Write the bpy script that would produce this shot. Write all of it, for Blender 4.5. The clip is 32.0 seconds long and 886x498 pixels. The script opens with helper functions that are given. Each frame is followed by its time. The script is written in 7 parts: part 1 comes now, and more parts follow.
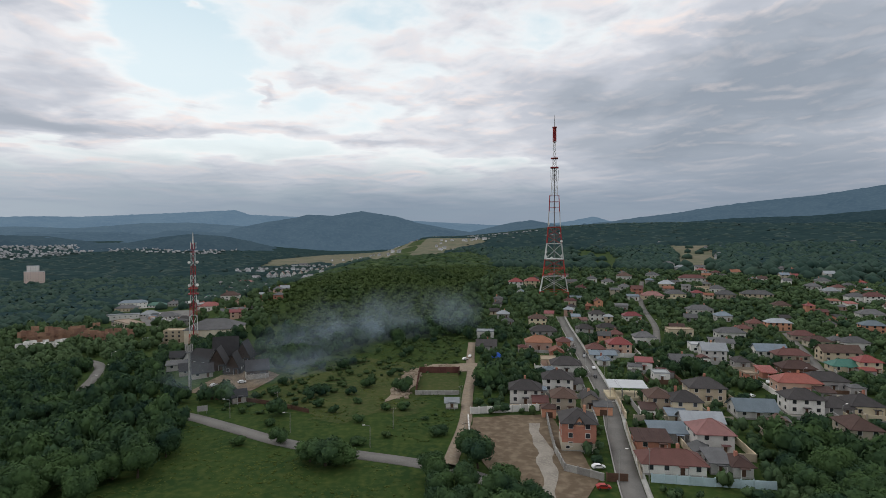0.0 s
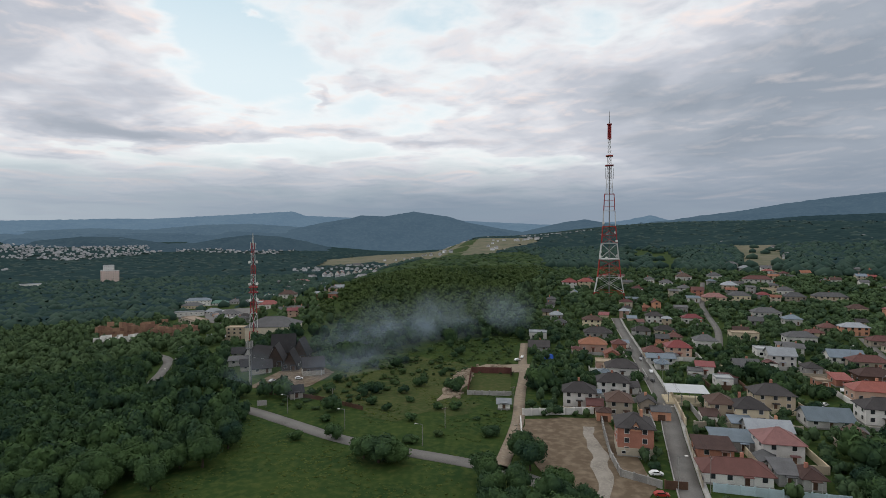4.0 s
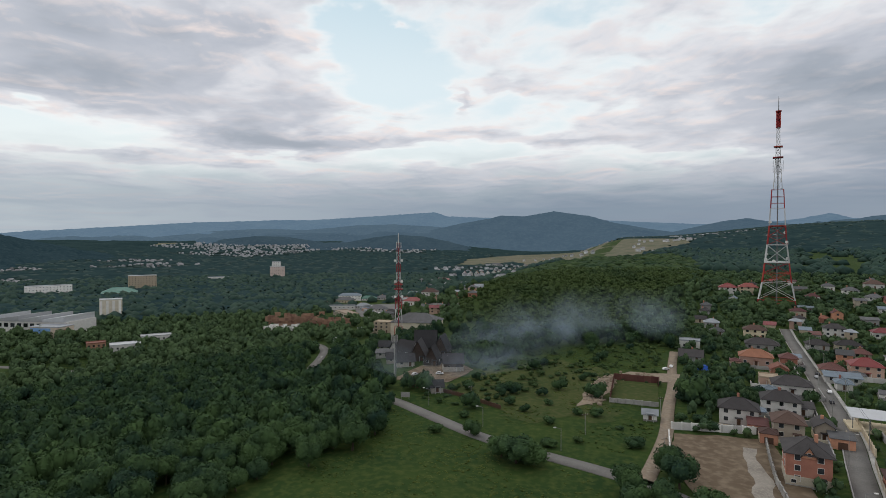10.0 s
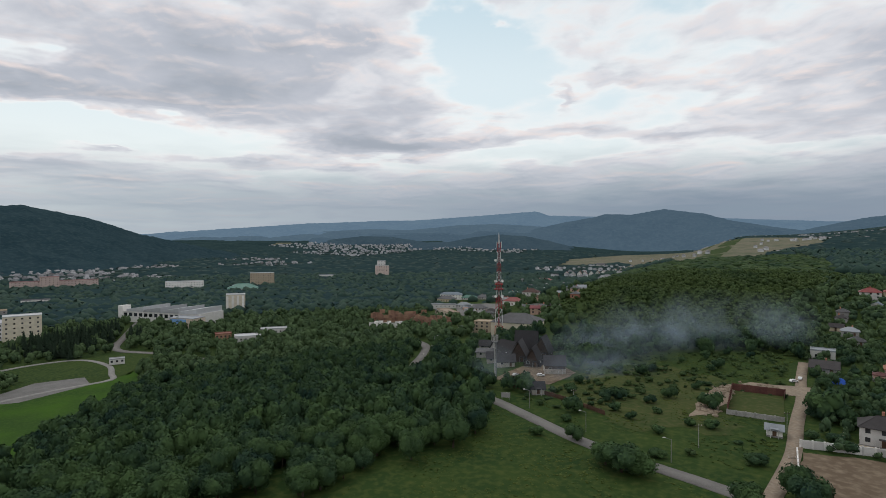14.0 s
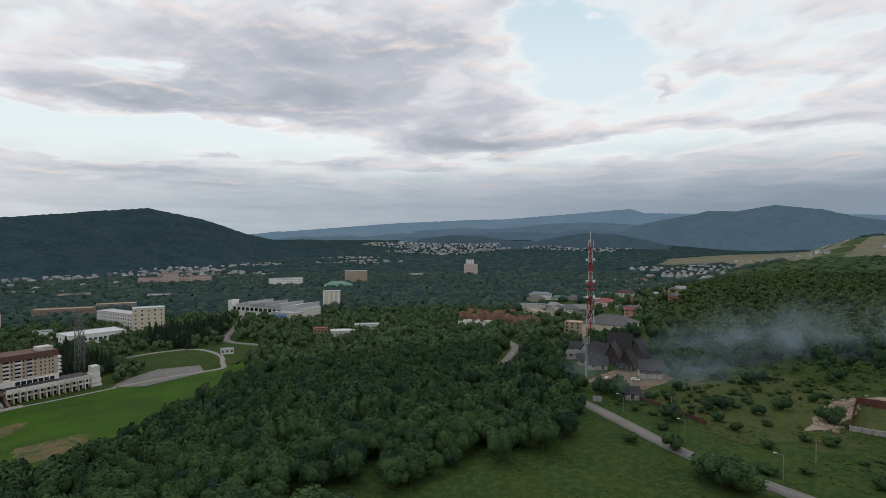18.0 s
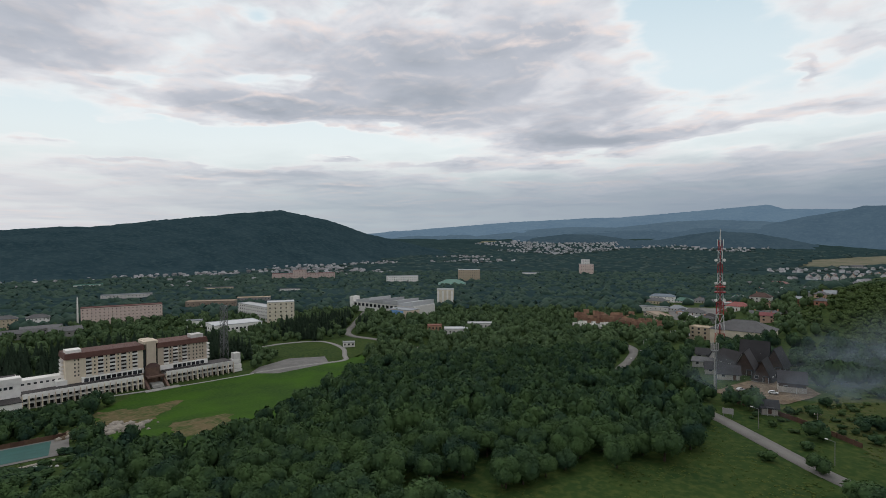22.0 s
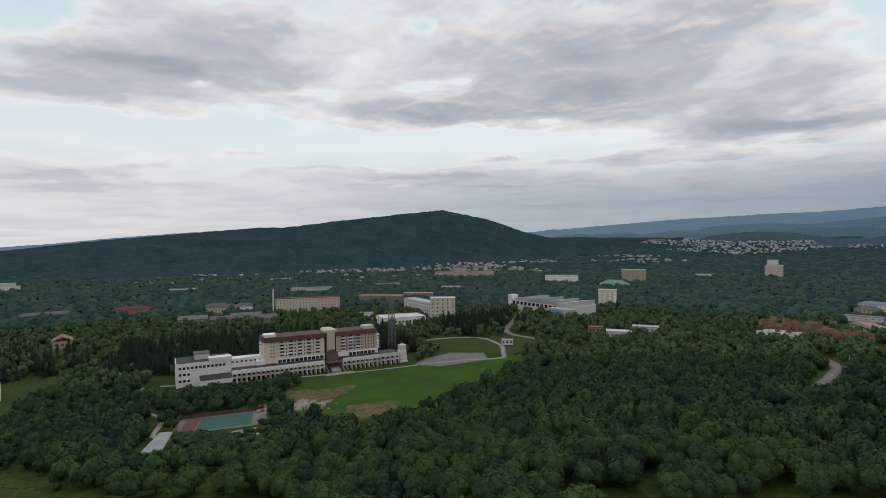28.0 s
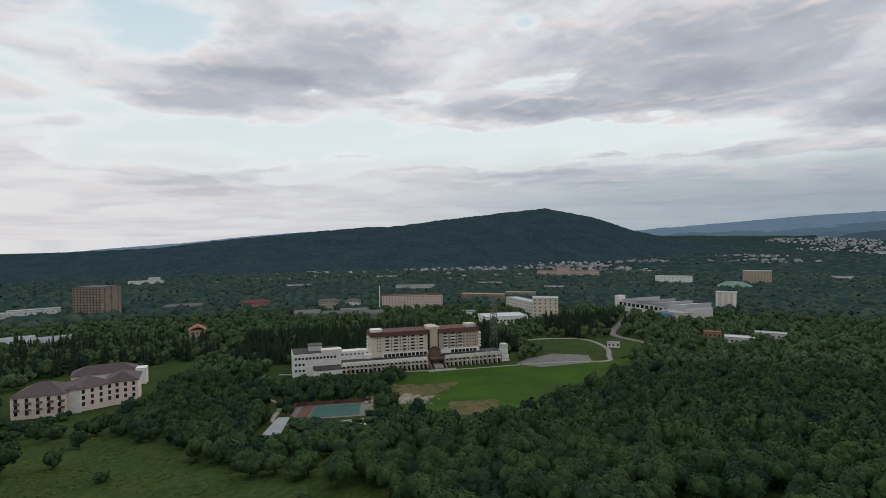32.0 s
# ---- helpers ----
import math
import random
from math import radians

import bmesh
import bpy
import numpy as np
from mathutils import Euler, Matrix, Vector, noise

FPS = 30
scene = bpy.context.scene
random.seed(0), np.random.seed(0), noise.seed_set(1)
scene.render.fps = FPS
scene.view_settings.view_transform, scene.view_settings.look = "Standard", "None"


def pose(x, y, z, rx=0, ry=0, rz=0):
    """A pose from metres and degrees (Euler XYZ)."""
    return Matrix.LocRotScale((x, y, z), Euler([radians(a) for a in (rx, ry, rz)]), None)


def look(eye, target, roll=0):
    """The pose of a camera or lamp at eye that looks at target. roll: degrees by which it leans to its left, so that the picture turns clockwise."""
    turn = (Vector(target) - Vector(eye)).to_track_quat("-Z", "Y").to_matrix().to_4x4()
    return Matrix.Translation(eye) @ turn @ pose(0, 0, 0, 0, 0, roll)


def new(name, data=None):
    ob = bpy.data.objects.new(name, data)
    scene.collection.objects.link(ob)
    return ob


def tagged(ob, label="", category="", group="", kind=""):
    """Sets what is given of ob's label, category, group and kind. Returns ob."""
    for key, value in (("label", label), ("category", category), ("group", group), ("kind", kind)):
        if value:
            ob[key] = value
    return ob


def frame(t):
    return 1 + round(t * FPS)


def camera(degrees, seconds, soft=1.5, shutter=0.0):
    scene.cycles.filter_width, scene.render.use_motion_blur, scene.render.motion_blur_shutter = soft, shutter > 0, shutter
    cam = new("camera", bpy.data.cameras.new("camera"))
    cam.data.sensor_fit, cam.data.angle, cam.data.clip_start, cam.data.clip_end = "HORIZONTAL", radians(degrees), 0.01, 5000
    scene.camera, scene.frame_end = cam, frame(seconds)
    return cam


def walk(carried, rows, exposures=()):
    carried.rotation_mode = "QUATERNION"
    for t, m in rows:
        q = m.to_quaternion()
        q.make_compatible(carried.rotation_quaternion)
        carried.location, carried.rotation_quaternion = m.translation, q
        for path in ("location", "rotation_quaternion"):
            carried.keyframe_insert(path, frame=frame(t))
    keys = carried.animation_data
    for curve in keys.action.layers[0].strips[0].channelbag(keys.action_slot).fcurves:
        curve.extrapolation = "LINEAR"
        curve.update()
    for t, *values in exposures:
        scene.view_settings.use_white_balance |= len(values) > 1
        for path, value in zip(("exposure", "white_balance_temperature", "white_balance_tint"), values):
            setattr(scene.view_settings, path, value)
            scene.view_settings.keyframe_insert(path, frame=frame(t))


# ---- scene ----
cam = camera(78.2, 32.0, soft=0.5)
EYE = (0.0, 0.0, 57.0)
PATH = [
    (0, pose(*EYE, 88.996, 0.004, 0.000)),
    (0.5, pose(*EYE, 88.984, 0.046, 0.502)),
    (1, pose(*EYE, 88.980, 0.073, 1.067)),
    (1.5, pose(*EYE, 88.981, 0.093, 1.659)),
    (2, pose(*EYE, 88.986, 0.120, 2.289)),
    (2.5, pose(*EYE, 88.995, 0.158, 2.948)),
    (4.5, pose(*EYE, 89.005, 0.132, 6.575)),
    (5, pose(*EYE, 89.009, 0.101, 7.865)),
    (5.5, pose(*EYE, 89.014, 0.097, 9.007)),
    (6, pose(*EYE, 89.022, 0.095, 10.213)),
    (6.5, pose(*EYE, 89.026, 0.087, 11.369)),
    (7, pose(*EYE, 89.026, 0.072, 12.750)),
    (7.5, pose(*EYE, 89.029, 0.046, 14.052)),
    (8, pose(*EYE, 89.034, 0.009, 15.317)),
    (8.5, pose(*EYE, 89.037, -0.025, 16.396)),
    (9, pose(*EYE, 89.034, -0.049, 17.580)),
    (9.5, pose(*EYE, 89.030, -0.055, 18.743)),
    (10, pose(*EYE, 89.027, -0.048, 19.975)),
    (10.5, pose(*EYE, 89.025, -0.035, 21.047)),
    (11, pose(*EYE, 89.026, -0.025, 22.499)),
    (11.5, pose(*EYE, 89.028, -0.022, 23.953)),
    (12, pose(*EYE, 89.026, -0.020, 25.434)),
    (12.5, pose(*EYE, 89.020, -0.013, 26.720)),
    (13, pose(*EYE, 89.012, 0.004, 28.100)),
    (13.5, pose(*EYE, 89.004, 0.033, 29.303)),
    (14, pose(*EYE, 88.996, 0.060, 30.503)),
    (14.5, pose(*EYE, 88.985, 0.068, 31.758)),
    (16.5, pose(*EYE, 88.960, 0.118, 36.706)),
    (17, pose(*EYE, 88.940, 0.128, 37.812)),
    (17.5, pose(*EYE, 88.922, 0.153, 38.750)),
    (18, pose(*EYE, 88.912, 0.186, 39.788)),
    (18.5, pose(*EYE, 88.911, 0.213, 41.085)),
    (19, pose(*EYE, 88.910, 0.225, 42.548)),
    (19.5, pose(*EYE, 88.906, 0.227, 44.064)),
    (20, pose(*EYE, 88.902, 0.235, 45.681)),
    (20.5, pose(*EYE, 88.898, 0.253, 47.186)),
    (21, pose(*EYE, 88.892, 0.269, 48.734)),
    (21.5, pose(*EYE, 88.883, 0.280, 50.097)),
    (22, pose(*EYE, 88.871, 0.298, 51.600)),
    (22.5, pose(*EYE, 88.860, 0.329, 53.022)),
    (23, pose(*EYE, 88.848, 0.358, 54.529)),
    (23.5, pose(*EYE, 88.840, 0.373, 55.824)),
    (24, pose(*EYE, 88.842, 0.381, 57.215)),
    (24.5, pose(*EYE, 88.846, 0.393, 58.580)),
    (25, pose(*EYE, 88.847, 0.411, 60.015)),
    (25.5, pose(*EYE, 88.844, 0.432, 61.279)),
    (27.5, pose(*EYE, 88.851, 0.433, 66.749)),
    (28, pose(*EYE, 88.838, 0.463, 68.149)),
    (28.5, pose(*EYE, 88.826, 0.492, 69.436)),
    (29, pose(*EYE, 88.817, 0.514, 70.803)),
    (29.5, pose(*EYE, 88.812, 0.524, 72.105)),
    (30, pose(*EYE, 88.811, 0.524, 73.472)),
    (30.5, pose(*EYE, 88.813, 0.529, 74.754)),
    (31, pose(*EYE, 88.814, 0.545, 76.158)),
    (31.5, pose(*EYE, 88.812, 0.565, 77.413)),
    (32, pose(*EYE, 88.805, 0.577, 78.819)),
]
EXPOSURES = [(0, 0.0), (4, -0.01), (10, -0.06), (18, -0.09), (25, -0.13), (32, -0.19)]
walk(cam, PATH, EXPOSURES)

# ---- sky and sun: an overcast evening with gaps in the cloud ----
SUN_AZ, SUN_EL = radians(55), radians(48)
world = bpy.data.worlds.new("evening_sky")
scene.world = world
world.use_nodes = True
wt = world.node_tree
wt.nodes.clear()


def wn(kind, **values):
    n = wt.nodes.new(kind)
    for key, value in values.items():
        setattr(n, key, value)
    return n


def wmath(op, a, b=None, c=None, clamp=False):
    n = wn("ShaderNodeMath", operation=op, use_clamp=clamp)
    for i, v in enumerate((a, b, c)):
        if v is None:
            continue
        if isinstance(v, (int, float)):
            n.inputs[i].default_value = v
        else:
            wt.links.new(v, n.inputs[i])
    return n.outputs[0]


def wramp(fac, stops, interp="EASE"):
    n = wn("ShaderNodeValToRGB")
    n.color_ramp.interpolation = interp
    while len(n.color_ramp.elements) < len(stops):
        n.color_ramp.elements.new(0.5)
    for e, (p, c) in zip(n.color_ramp.elements, stops):
        e.position, e.color = p, (*c, 1)
    wt.links.new(fac, n.inputs[0])
    return n.outputs[0]


def wmix(fac, a, b):
    n = wn("ShaderNodeMix", data_type="RGBA")
    for i, v in ((0, fac), (6, a), (7, b)):
        if isinstance(v, (int, float)):
            n.inputs[i].default_value = v
        elif isinstance(v, tuple):
            n.inputs[i].default_value = (*v, 1)
        else:
            wt.links.new(v, n.inputs[i])
    return n.outputs[2]


def wnoise(vector, scale, detail, rough, offset=(0, 0, 0), squash=(1, 1, 1), warp=0.0):
    m = wn("ShaderNodeMapping")
    m.inputs[1].default_value, m.inputs[3].default_value = offset, squash
    wt.links.new(vector, m.inputs[0])
    n = wn("ShaderNodeTexNoise")
    n.inputs["Scale"].default_value, n.inputs["Detail"].default_value = scale, detail
    n.inputs["Roughness"].default_value, n.inputs["Distortion"].default_value = rough, warp
    wt.links.new(m.outputs[0], n.inputs["Vector"])
    return n.outputs[0]


direction = wn("ShaderNodeTexCoord").outputs["Generated"]
split = wn("ShaderNodeSeparateXYZ")
wt.links.new(direction, split.inputs[0])
dx, dy, dz = split.outputs
sky = wn("ShaderNodeTexSky", sky_type="NISHITA", sun_disc=False, sun_elevation=SUN_EL, sun_rotation=-SUN_AZ, air_density=1.2, dust_density=2.0)
clear = wn("ShaderNodeVectorMath", operation="SCALE")
wt.links.new(sky.outputs[0], clear.inputs[0])
clear.inputs["Scale"].default_value = 0.12
up = wmath("MAXIMUM", dz, 0.0)
gap_blue = wmix(0.9, clear.outputs[0], wramp(wmath("MULTIPLY", up, 2.0), ((0.26, (0.86, 0.93, 0.94)), (0.50, (0.78, 0.895, 0.94)), (0.90, (0.58, 0.75, 0.84)))))
# bearing and height of the line of sight in degrees; cloud texture lies flatter towards the horizon
flat = wmath("SQRT", wmath("ADD", wmath("MULTIPLY", dx, dx), wmath("MULTIPLY", dy, dy)))
bearing = wmath("MULTIPLY", wmath("ARCTAN2", wmath("MULTIPLY", dx, -1.0), dy), 57.2958)
height = wmath("MULTIPLY", wmath("ARCTAN2", dz, flat), 57.2958)
rise = wmath("MULTIPLY", wmath("LOGARITHM", wmath("ADD", wmath("MAXIMUM", height, 0.0), 6.0), math.e), 10.0)


def cloud_sheet(lift):
    c = wn("ShaderNodeCombineXYZ")
    wt.links.new(wmath("ADD", wmath("MULTIPLY", bearing, 0.17), wmath("MULTIPLY", rise, 0.10)), c.inputs[0])
    wt.links.new(wmath("ADD", rise, lift), c.inputs[1])
    return c.outputs[0]


sheet, sheet_above = cloud_sheet(0.0), cloud_sheet(0.16)
ruffle_a = wnoise(sheet, 0.7, 4.0, 0.52, (1.0, 9.0, 2.0))
ruffle_b = wnoise(sheet, 0.8, 4.0, 0.52, (4.0, 2.0, 8.0))
bank_a = wmath("ADD", bearing, wmath("MULTIPLY", wmath("SUBTRACT", ruffle_a, 0.5), 18.0))
bank_h = wmath("ADD", height, wmath("MULTIPLY", wmath("SUBTRACT", ruffle_b, 0.5), 4.5))
big = wnoise(sheet, 0.42, 4.0, 0.52, (3.1, 0.7, 0.0), (1, 1, 1), 0.6)
fine = wnoise(sheet, 0.95, 5.0, 0.50, (0.3, 5.2, 1.0), (1, 1, 1), 0.3)
fine_above = wnoise(sheet_above, 0.95, 5.0, 0.50, (0.3, 5.2, 1.0), (1, 1, 1), 0.3)
cover = wmath("ADD", wmath("ADD", wmath("MULTIPLY", big, 0.42), wmath("MULTIPLY", fine, 0.36)), 0.075)
# heavy banks, thin streaks and gaps of the cloud: bearing, height, reach across, reach up, how much thicker or thinner
BANKS = ((-25, 12.0, 14, 5.5, 0.50), (-16.5, 13.5, 5, 2.0, 0.12), (-35, 17, 9, 6, 0.30), (-33, 6.3, 12, 3.0, 0.25), (35.5, 9.3, 6, 1.5, 0.16), (-2.5, 14.5, 6.5, 2.5, 0.13), (50, 18.5, 15, 4.0, 0.20),
         (60, 13.2, 10, 1.9, 0.18), (37.5, 9.9, 8, 1.5, 0.24), (45, 13.5, 10, 2.2, 0.16), (95, 15.4, 10, 2.3, 0.28), (89, 19.6, 9, 2.2, 0.18), (71, 12.6, 7, 1.2, 0.24), (56, 16.0, 9, 2.2, 0.10), (101, 12.2, 5, 1.1, 0.14))
STREAKS = ((20.5, 10.6, 7, 0.7, 0.14), (6.8, 9.8, 6, 0.8, 0.20), (62, 8.0, 3.2, 0.35, 0.20), (50, 7.7, 6, 0.5, 0.14), (80, 10.8, 5, 0.6, 0.20), (88, 8.2, 3.2, 0.45, 0.16), (81, 7.0, 5.5, 0.35, 0.20), (101, 5.3, 9, 0.5, 0.18), (69, 6.0, 10, 0.8, 0.18),
           (26.5, 21.3, 1.3, 0.6, 0.20), (19.6, 14.2, 1.1, 1.2, 0.16), (13, 15.2, 2.6, 0.8, 0.14))
GAPS = ((23, 16, 5.5, 5, -0.17), (9.5, 12.8, 7, 2.2, -0.16), (20.5, 8.8, 9, 0.8, -0.17), (-9, 21, 7, 2.5, -0.10), (37, 7.4, 6, 0.7, -0.12), (-3, 8.0, 6, 0.8, -0.15), (28.5, 21, 3.5, 5, -0.24), (63, 10.0, 10, 1.1, -0.30), (44, 6.3, 7, 0.5, -0.14), (66, 14.8, 5, 1.1, -0.10),
        (82, 9.4, 26, 2.1, -0.36), (84, 14.2, 4, 0.7, -0.18), (92, 14.6, 1.6, 0.5, -0.22), (69, 21, 3, 1.2, -0.16), (106, 19, 3.5, 2.5, -0.18), (66.5, 15.6, 4, 0.7, -0.12))
for ba, bh, bw, bt, amount in BANKS + STREAKS + GAPS:
    u = wmath("MULTIPLY", wmath("SUBTRACT", bank_a, ba), 1 / bw)
    v = wmath("MULTIPLY", wmath("SUBTRACT", bank_h, bh), 1 / bt)
    fall = wmath("EXPONENT", wmath("MULTIPLY", wmath("ADD", wmath("MULTIPLY", u, u), wmath("MULTIPLY", v, v)), -1.0))
    cover = wmath("ADD", cover, wmath("MULTIPLY", fall, amount))
veil = wramp(cover, ((0.30, (0, 0, 0)), (0.50, (1, 1, 1))))
cloud_tone = wramp(cover, ((0.40, (0.965, 0.97, 0.975)), (0.50, (0.765, 0.775, 0.82)), (0.63, (0.56, 0.585, 0.65)), (0.82, (0.40, 0.44, 0.505)), (1.0, (0.31, 0.355, 0.42))))
puffs = wmix(veil, gap_blue, cloud_tone)
# the evening sun catches the upper edges of the folds, their undersides stay grey
fold = wmath("MULTIPLY", wmath("SUBTRACT", fine, fine_above), 3.8)
body = wramp(cover, ((0.38, (0, 0, 0)), (0.47, (1, 1, 1)), (0.62, (0.9, 0.9, 0.9)), (0.85, (0.3, 0.3, 0.3))))
warm = wramp(wnoise(sheet, 0.30, 2.0, 0.5, (7.0, 2.0, 3.0)), ((0.36, (0.35, 0.35, 0.35)), (0.60, (1, 1, 1))))
puffs = wmix(wmath("MULTIPLY", wmath("MULTIPLY", wmath("MAXIMUM", fold, 0.0, clamp=True), body), wmath("MULTIPLY", warm, 1.3), clamp=True), puffs, (1.0, 0.86, 0.81))
puffs = wmix(wmath("MULTIPLY", wmath("MULTIPLY", wmath("MAXIMUM", wmath("MULTIPLY", fold, -1.0), 0.0, clamp=True), body), 0.6), puffs, (0.37, 0.425, 0.515))
# the far cloud base: grey-blue over the mountains, pale where the evening is clear
turned = wmath("MULTIPLY", wmath("ADD", bearing, 40.0), 1 / 160.0)
horizon_tone = wramp(turned, ((0.0, (0.225, 0.275, 0.345)), (0.15, (0.235, 0.295, 0.375)), (0.30, (0.22, 0.285, 0.365)), (0.50, (0.30, 0.365, 0.44)), (0.66, (0.38, 0.455, 0.51)), (0.80, (0.64, 0.655, 0.69)), (1.0, (0.80, 0.755, 0.77))), "LINEAR")
band = wmath("ADD", height, wmath("MULTIPLY", wmath("SUBTRACT", fine, 0.5), 4.0))
reach = wramp(turned, ((0.0, (0.90, 0.90, 0.90)), (0.3, (0.95, 0.95, 0.95)), (0.62, (0.78, 0.78, 0.78)), (0.8, (0.55, 0.55, 0.55)), (1.0, (0.4, 0.4, 0.4))), "LINEAR")
low = wramp(wmath("MULTIPLY", band, 0.1), ((0.30, (1, 1, 1)), (0.98, (0, 0, 0))))
total = wmix(wmath("MULTIPLY", low, reach), puffs, horizon_tone)
back = wn("ShaderNodeBackground")
wt.links.new(total, back.inputs[0])
back.inputs[1].default_value = 1.0
wout = wn("ShaderNodeOutputWorld")
wt.links.new(back.outputs[0], wout.inputs[0])

sun = new("sun", bpy.data.lights.new("sun", "SUN"))
sun.data.energy, sun.data.angle, sun.data.color = 0.6, radians(30), (1.0, 0.93, 0.86)
sun.matrix_world = look((0, 0, 0), (-math.sin(SUN_AZ) * math.cos(SUN_EL) * -1, -math.cos(SUN_AZ) * math.cos(SUN_EL), -math.sin(SUN_EL)))

# ---- materials ----


def surface(name, color, rough=0.8, vary=0.25, scale=0.6, fine_scale=6.0, bump=0.3, metal=0.0, dark=None, each=0.12, stripes=0.0, axis=0, haze_glow=0.0, light=None, spec=0.25, relief=0.08):
    """A paint, stone, earth or leaf material with mottling at two scales, relief and a tone that changes from thing to thing."""
    m = bpy.data.materials.new(name)
    m.use_nodes = True
    t = m.node_tree
    p = t.nodes["Principled BSDF"]
    p.inputs["Roughness"].default_value, p.inputs["Metallic"].default_value = rough, metal
    p.inputs["Specular IOR Level"].default_value = spec
    co = t.nodes.new("ShaderNodeTexCoord").outputs["Object"]

    def noisy(s, detail):
        n = t.nodes.new("ShaderNodeTexNoise")
        n.inputs["Scale"].default_value, n.inputs["Detail"].default_value = s, detail
        t.links.new(co, n.inputs["Vector"])
        return n.outputs[0]

    def mix(fac, a, b, blend="MIX"):
        n = t.nodes.new("ShaderNodeMix")
        n.data_type, n.blend_type = "RGBA", blend
        for i, v in ((0, fac), (6, a), (7, b)):
            if isinstance(v, (int, float)):
                n.inputs[i].default_value = v
            elif isinstance(v, tuple):
                n.inputs[i].default_value = (*v, 1)
            else:
                t.links.new(v, n.inputs[i])
        return n.outputs[2]

    def spread(fac, a, b, lo, hi):
        n = t.nodes.new("ShaderNodeMapRange")
        n.inputs[1].default_value, n.inputs[2].default_value, n.inputs[3].default_value, n.inputs[4].default_value = a, b, lo, hi
        t.links.new(fac, n.inputs[0])
        return n.outputs[0]

    dark = dark or tuple(c * (1 - vary) for c in color)
    light = light or tuple(min(1, c * (1 + vary * 0.6)) for c in color)
    coarse, grain = noisy(scale, 4), noisy(fine_scale, 4)
    base = mix(spread(coarse, 0.35, 0.65, 0, 1), dark, color)
    base = mix(spread(grain, 0.45, 0.75, 0, 0.8), base, light)
    if each:
        rnd = t.nodes.new("ShaderNodeObjectInfo").outputs["Random"]
        hsv = t.nodes.new("ShaderNodeHueSaturation")
        t.links.new(spread(rnd, 0, 1, 1 - each * 2, 1 + each * 2), hsv.inputs["Value"])
        t.links.new(spread(rnd, 0, 1, 0.5 - each * 0.08, 0.5 + each * 0.08), hsv.inputs["Hue"])
        t.links.new(base, hsv.inputs["Color"])
        base = hsv.outputs[0]
    t.links.new(base, p.inputs["Base Color"])
    height = grain
    if stripes:
        w = t.nodes.new("ShaderNodeTexWave")
        w.bands_direction = ("X", "Y", "Z")[axis]
        w.inputs["Scale"].default_value = stripes
        t.links.new(co, w.inputs["Vector"])
        height = mix(0.7, grain, w.outputs["Color"])
    b = t.nodes.new("ShaderNodeBump")
    b.inputs["Strength"].default_value, b.inputs["Distance"].default_value = bump, relief
    t.links.new(height, b.inputs["Height"])
    t.links.new(b.outputs[0], p.inputs["Normal"])
    # blue emission that imitates haze over far ridges; they hold no lamp
    if haze_glow:
        p.inputs["Emission Color"].default_value, p.inputs["Emission Strength"].default_value = (0.22, 0.36, 0.52, 1), haze_glow
    return m


def leaf_material(name, color, light, patch=0.12):
    """Leaves: tone changes from leaf clump to leaf clump and from tree to tree."""
    m = bpy.data.materials.new(name)
    m.use_nodes = True
    t = m.node_tree
    p = t.nodes["Principled BSDF"]
    p.inputs["Roughness"].default_value = 0.75
    p.inputs["Specular IOR Level"].default_value = 0.04
    geo = t.nodes.new("ShaderNodeNewGeometry")
    n = t.nodes.new("ShaderNodeTexNoise")
    n.inputs["Scale"].default_value, n.inputs["Detail"].default_value = patch, 2
    co = t.nodes.new("ShaderNodeTexCoord")
    t.links.new(geo.outputs["Position"], n.inputs["Vector"])
    info = t.nodes.new("ShaderNodeObjectInfo")
    total = t.nodes.new("ShaderNodeMath")
    total.operation = "MULTIPLY_ADD"
    t.links.new(geo.outputs["Random Per Island"], total.inputs[0])
    total.inputs[1].default_value = 0.27
    strong = t.nodes.new("ShaderNodeMath")
    strong.operation = "MULTIPLY_ADD"
    strong.inputs[1].default_value, strong.inputs[2].default_value = 1.7, -0.32
    t.links.new(n.outputs[0], strong.inputs[0])
    t.links.new(strong.outputs[0], total.inputs[2])
    more = t.nodes.new("ShaderNodeMath")
    more.operation = "MULTIPLY_ADD"
    t.links.new(info.outputs["Random"], more.inputs[0])
    more.inputs[1].default_value = 0.6
    t.links.new(total.outputs[0], more.inputs[2])
    r = t.nodes.new("ShaderNodeMapRange")
    r.inputs[1].default_value, r.inputs[2].default_value = 0.40, 1.20
    t.links.new(more.outputs[0], r.inputs[0])
    mx = t.nodes.new("ShaderNodeMix")
    mx.data_type = "RGBA"
    mx.inputs[6].default_value, mx.inputs[7].default_value = (*color, 1), (*light, 1)
    t.links.new(r.outputs[0], mx.inputs[0])
    t.links.new(mx.outputs[2], p.inputs["Base Color"])
    return m


def glass_material():
    m = surface("window_glass", (0.03, 0.035, 0.04), rough=0.08, vary=0.3, bump=0.0, each=0.3)
    m.node_tree.nodes["Principled BSDF"].inputs["Specular IOR Level"].default_value = 0.6
    return m


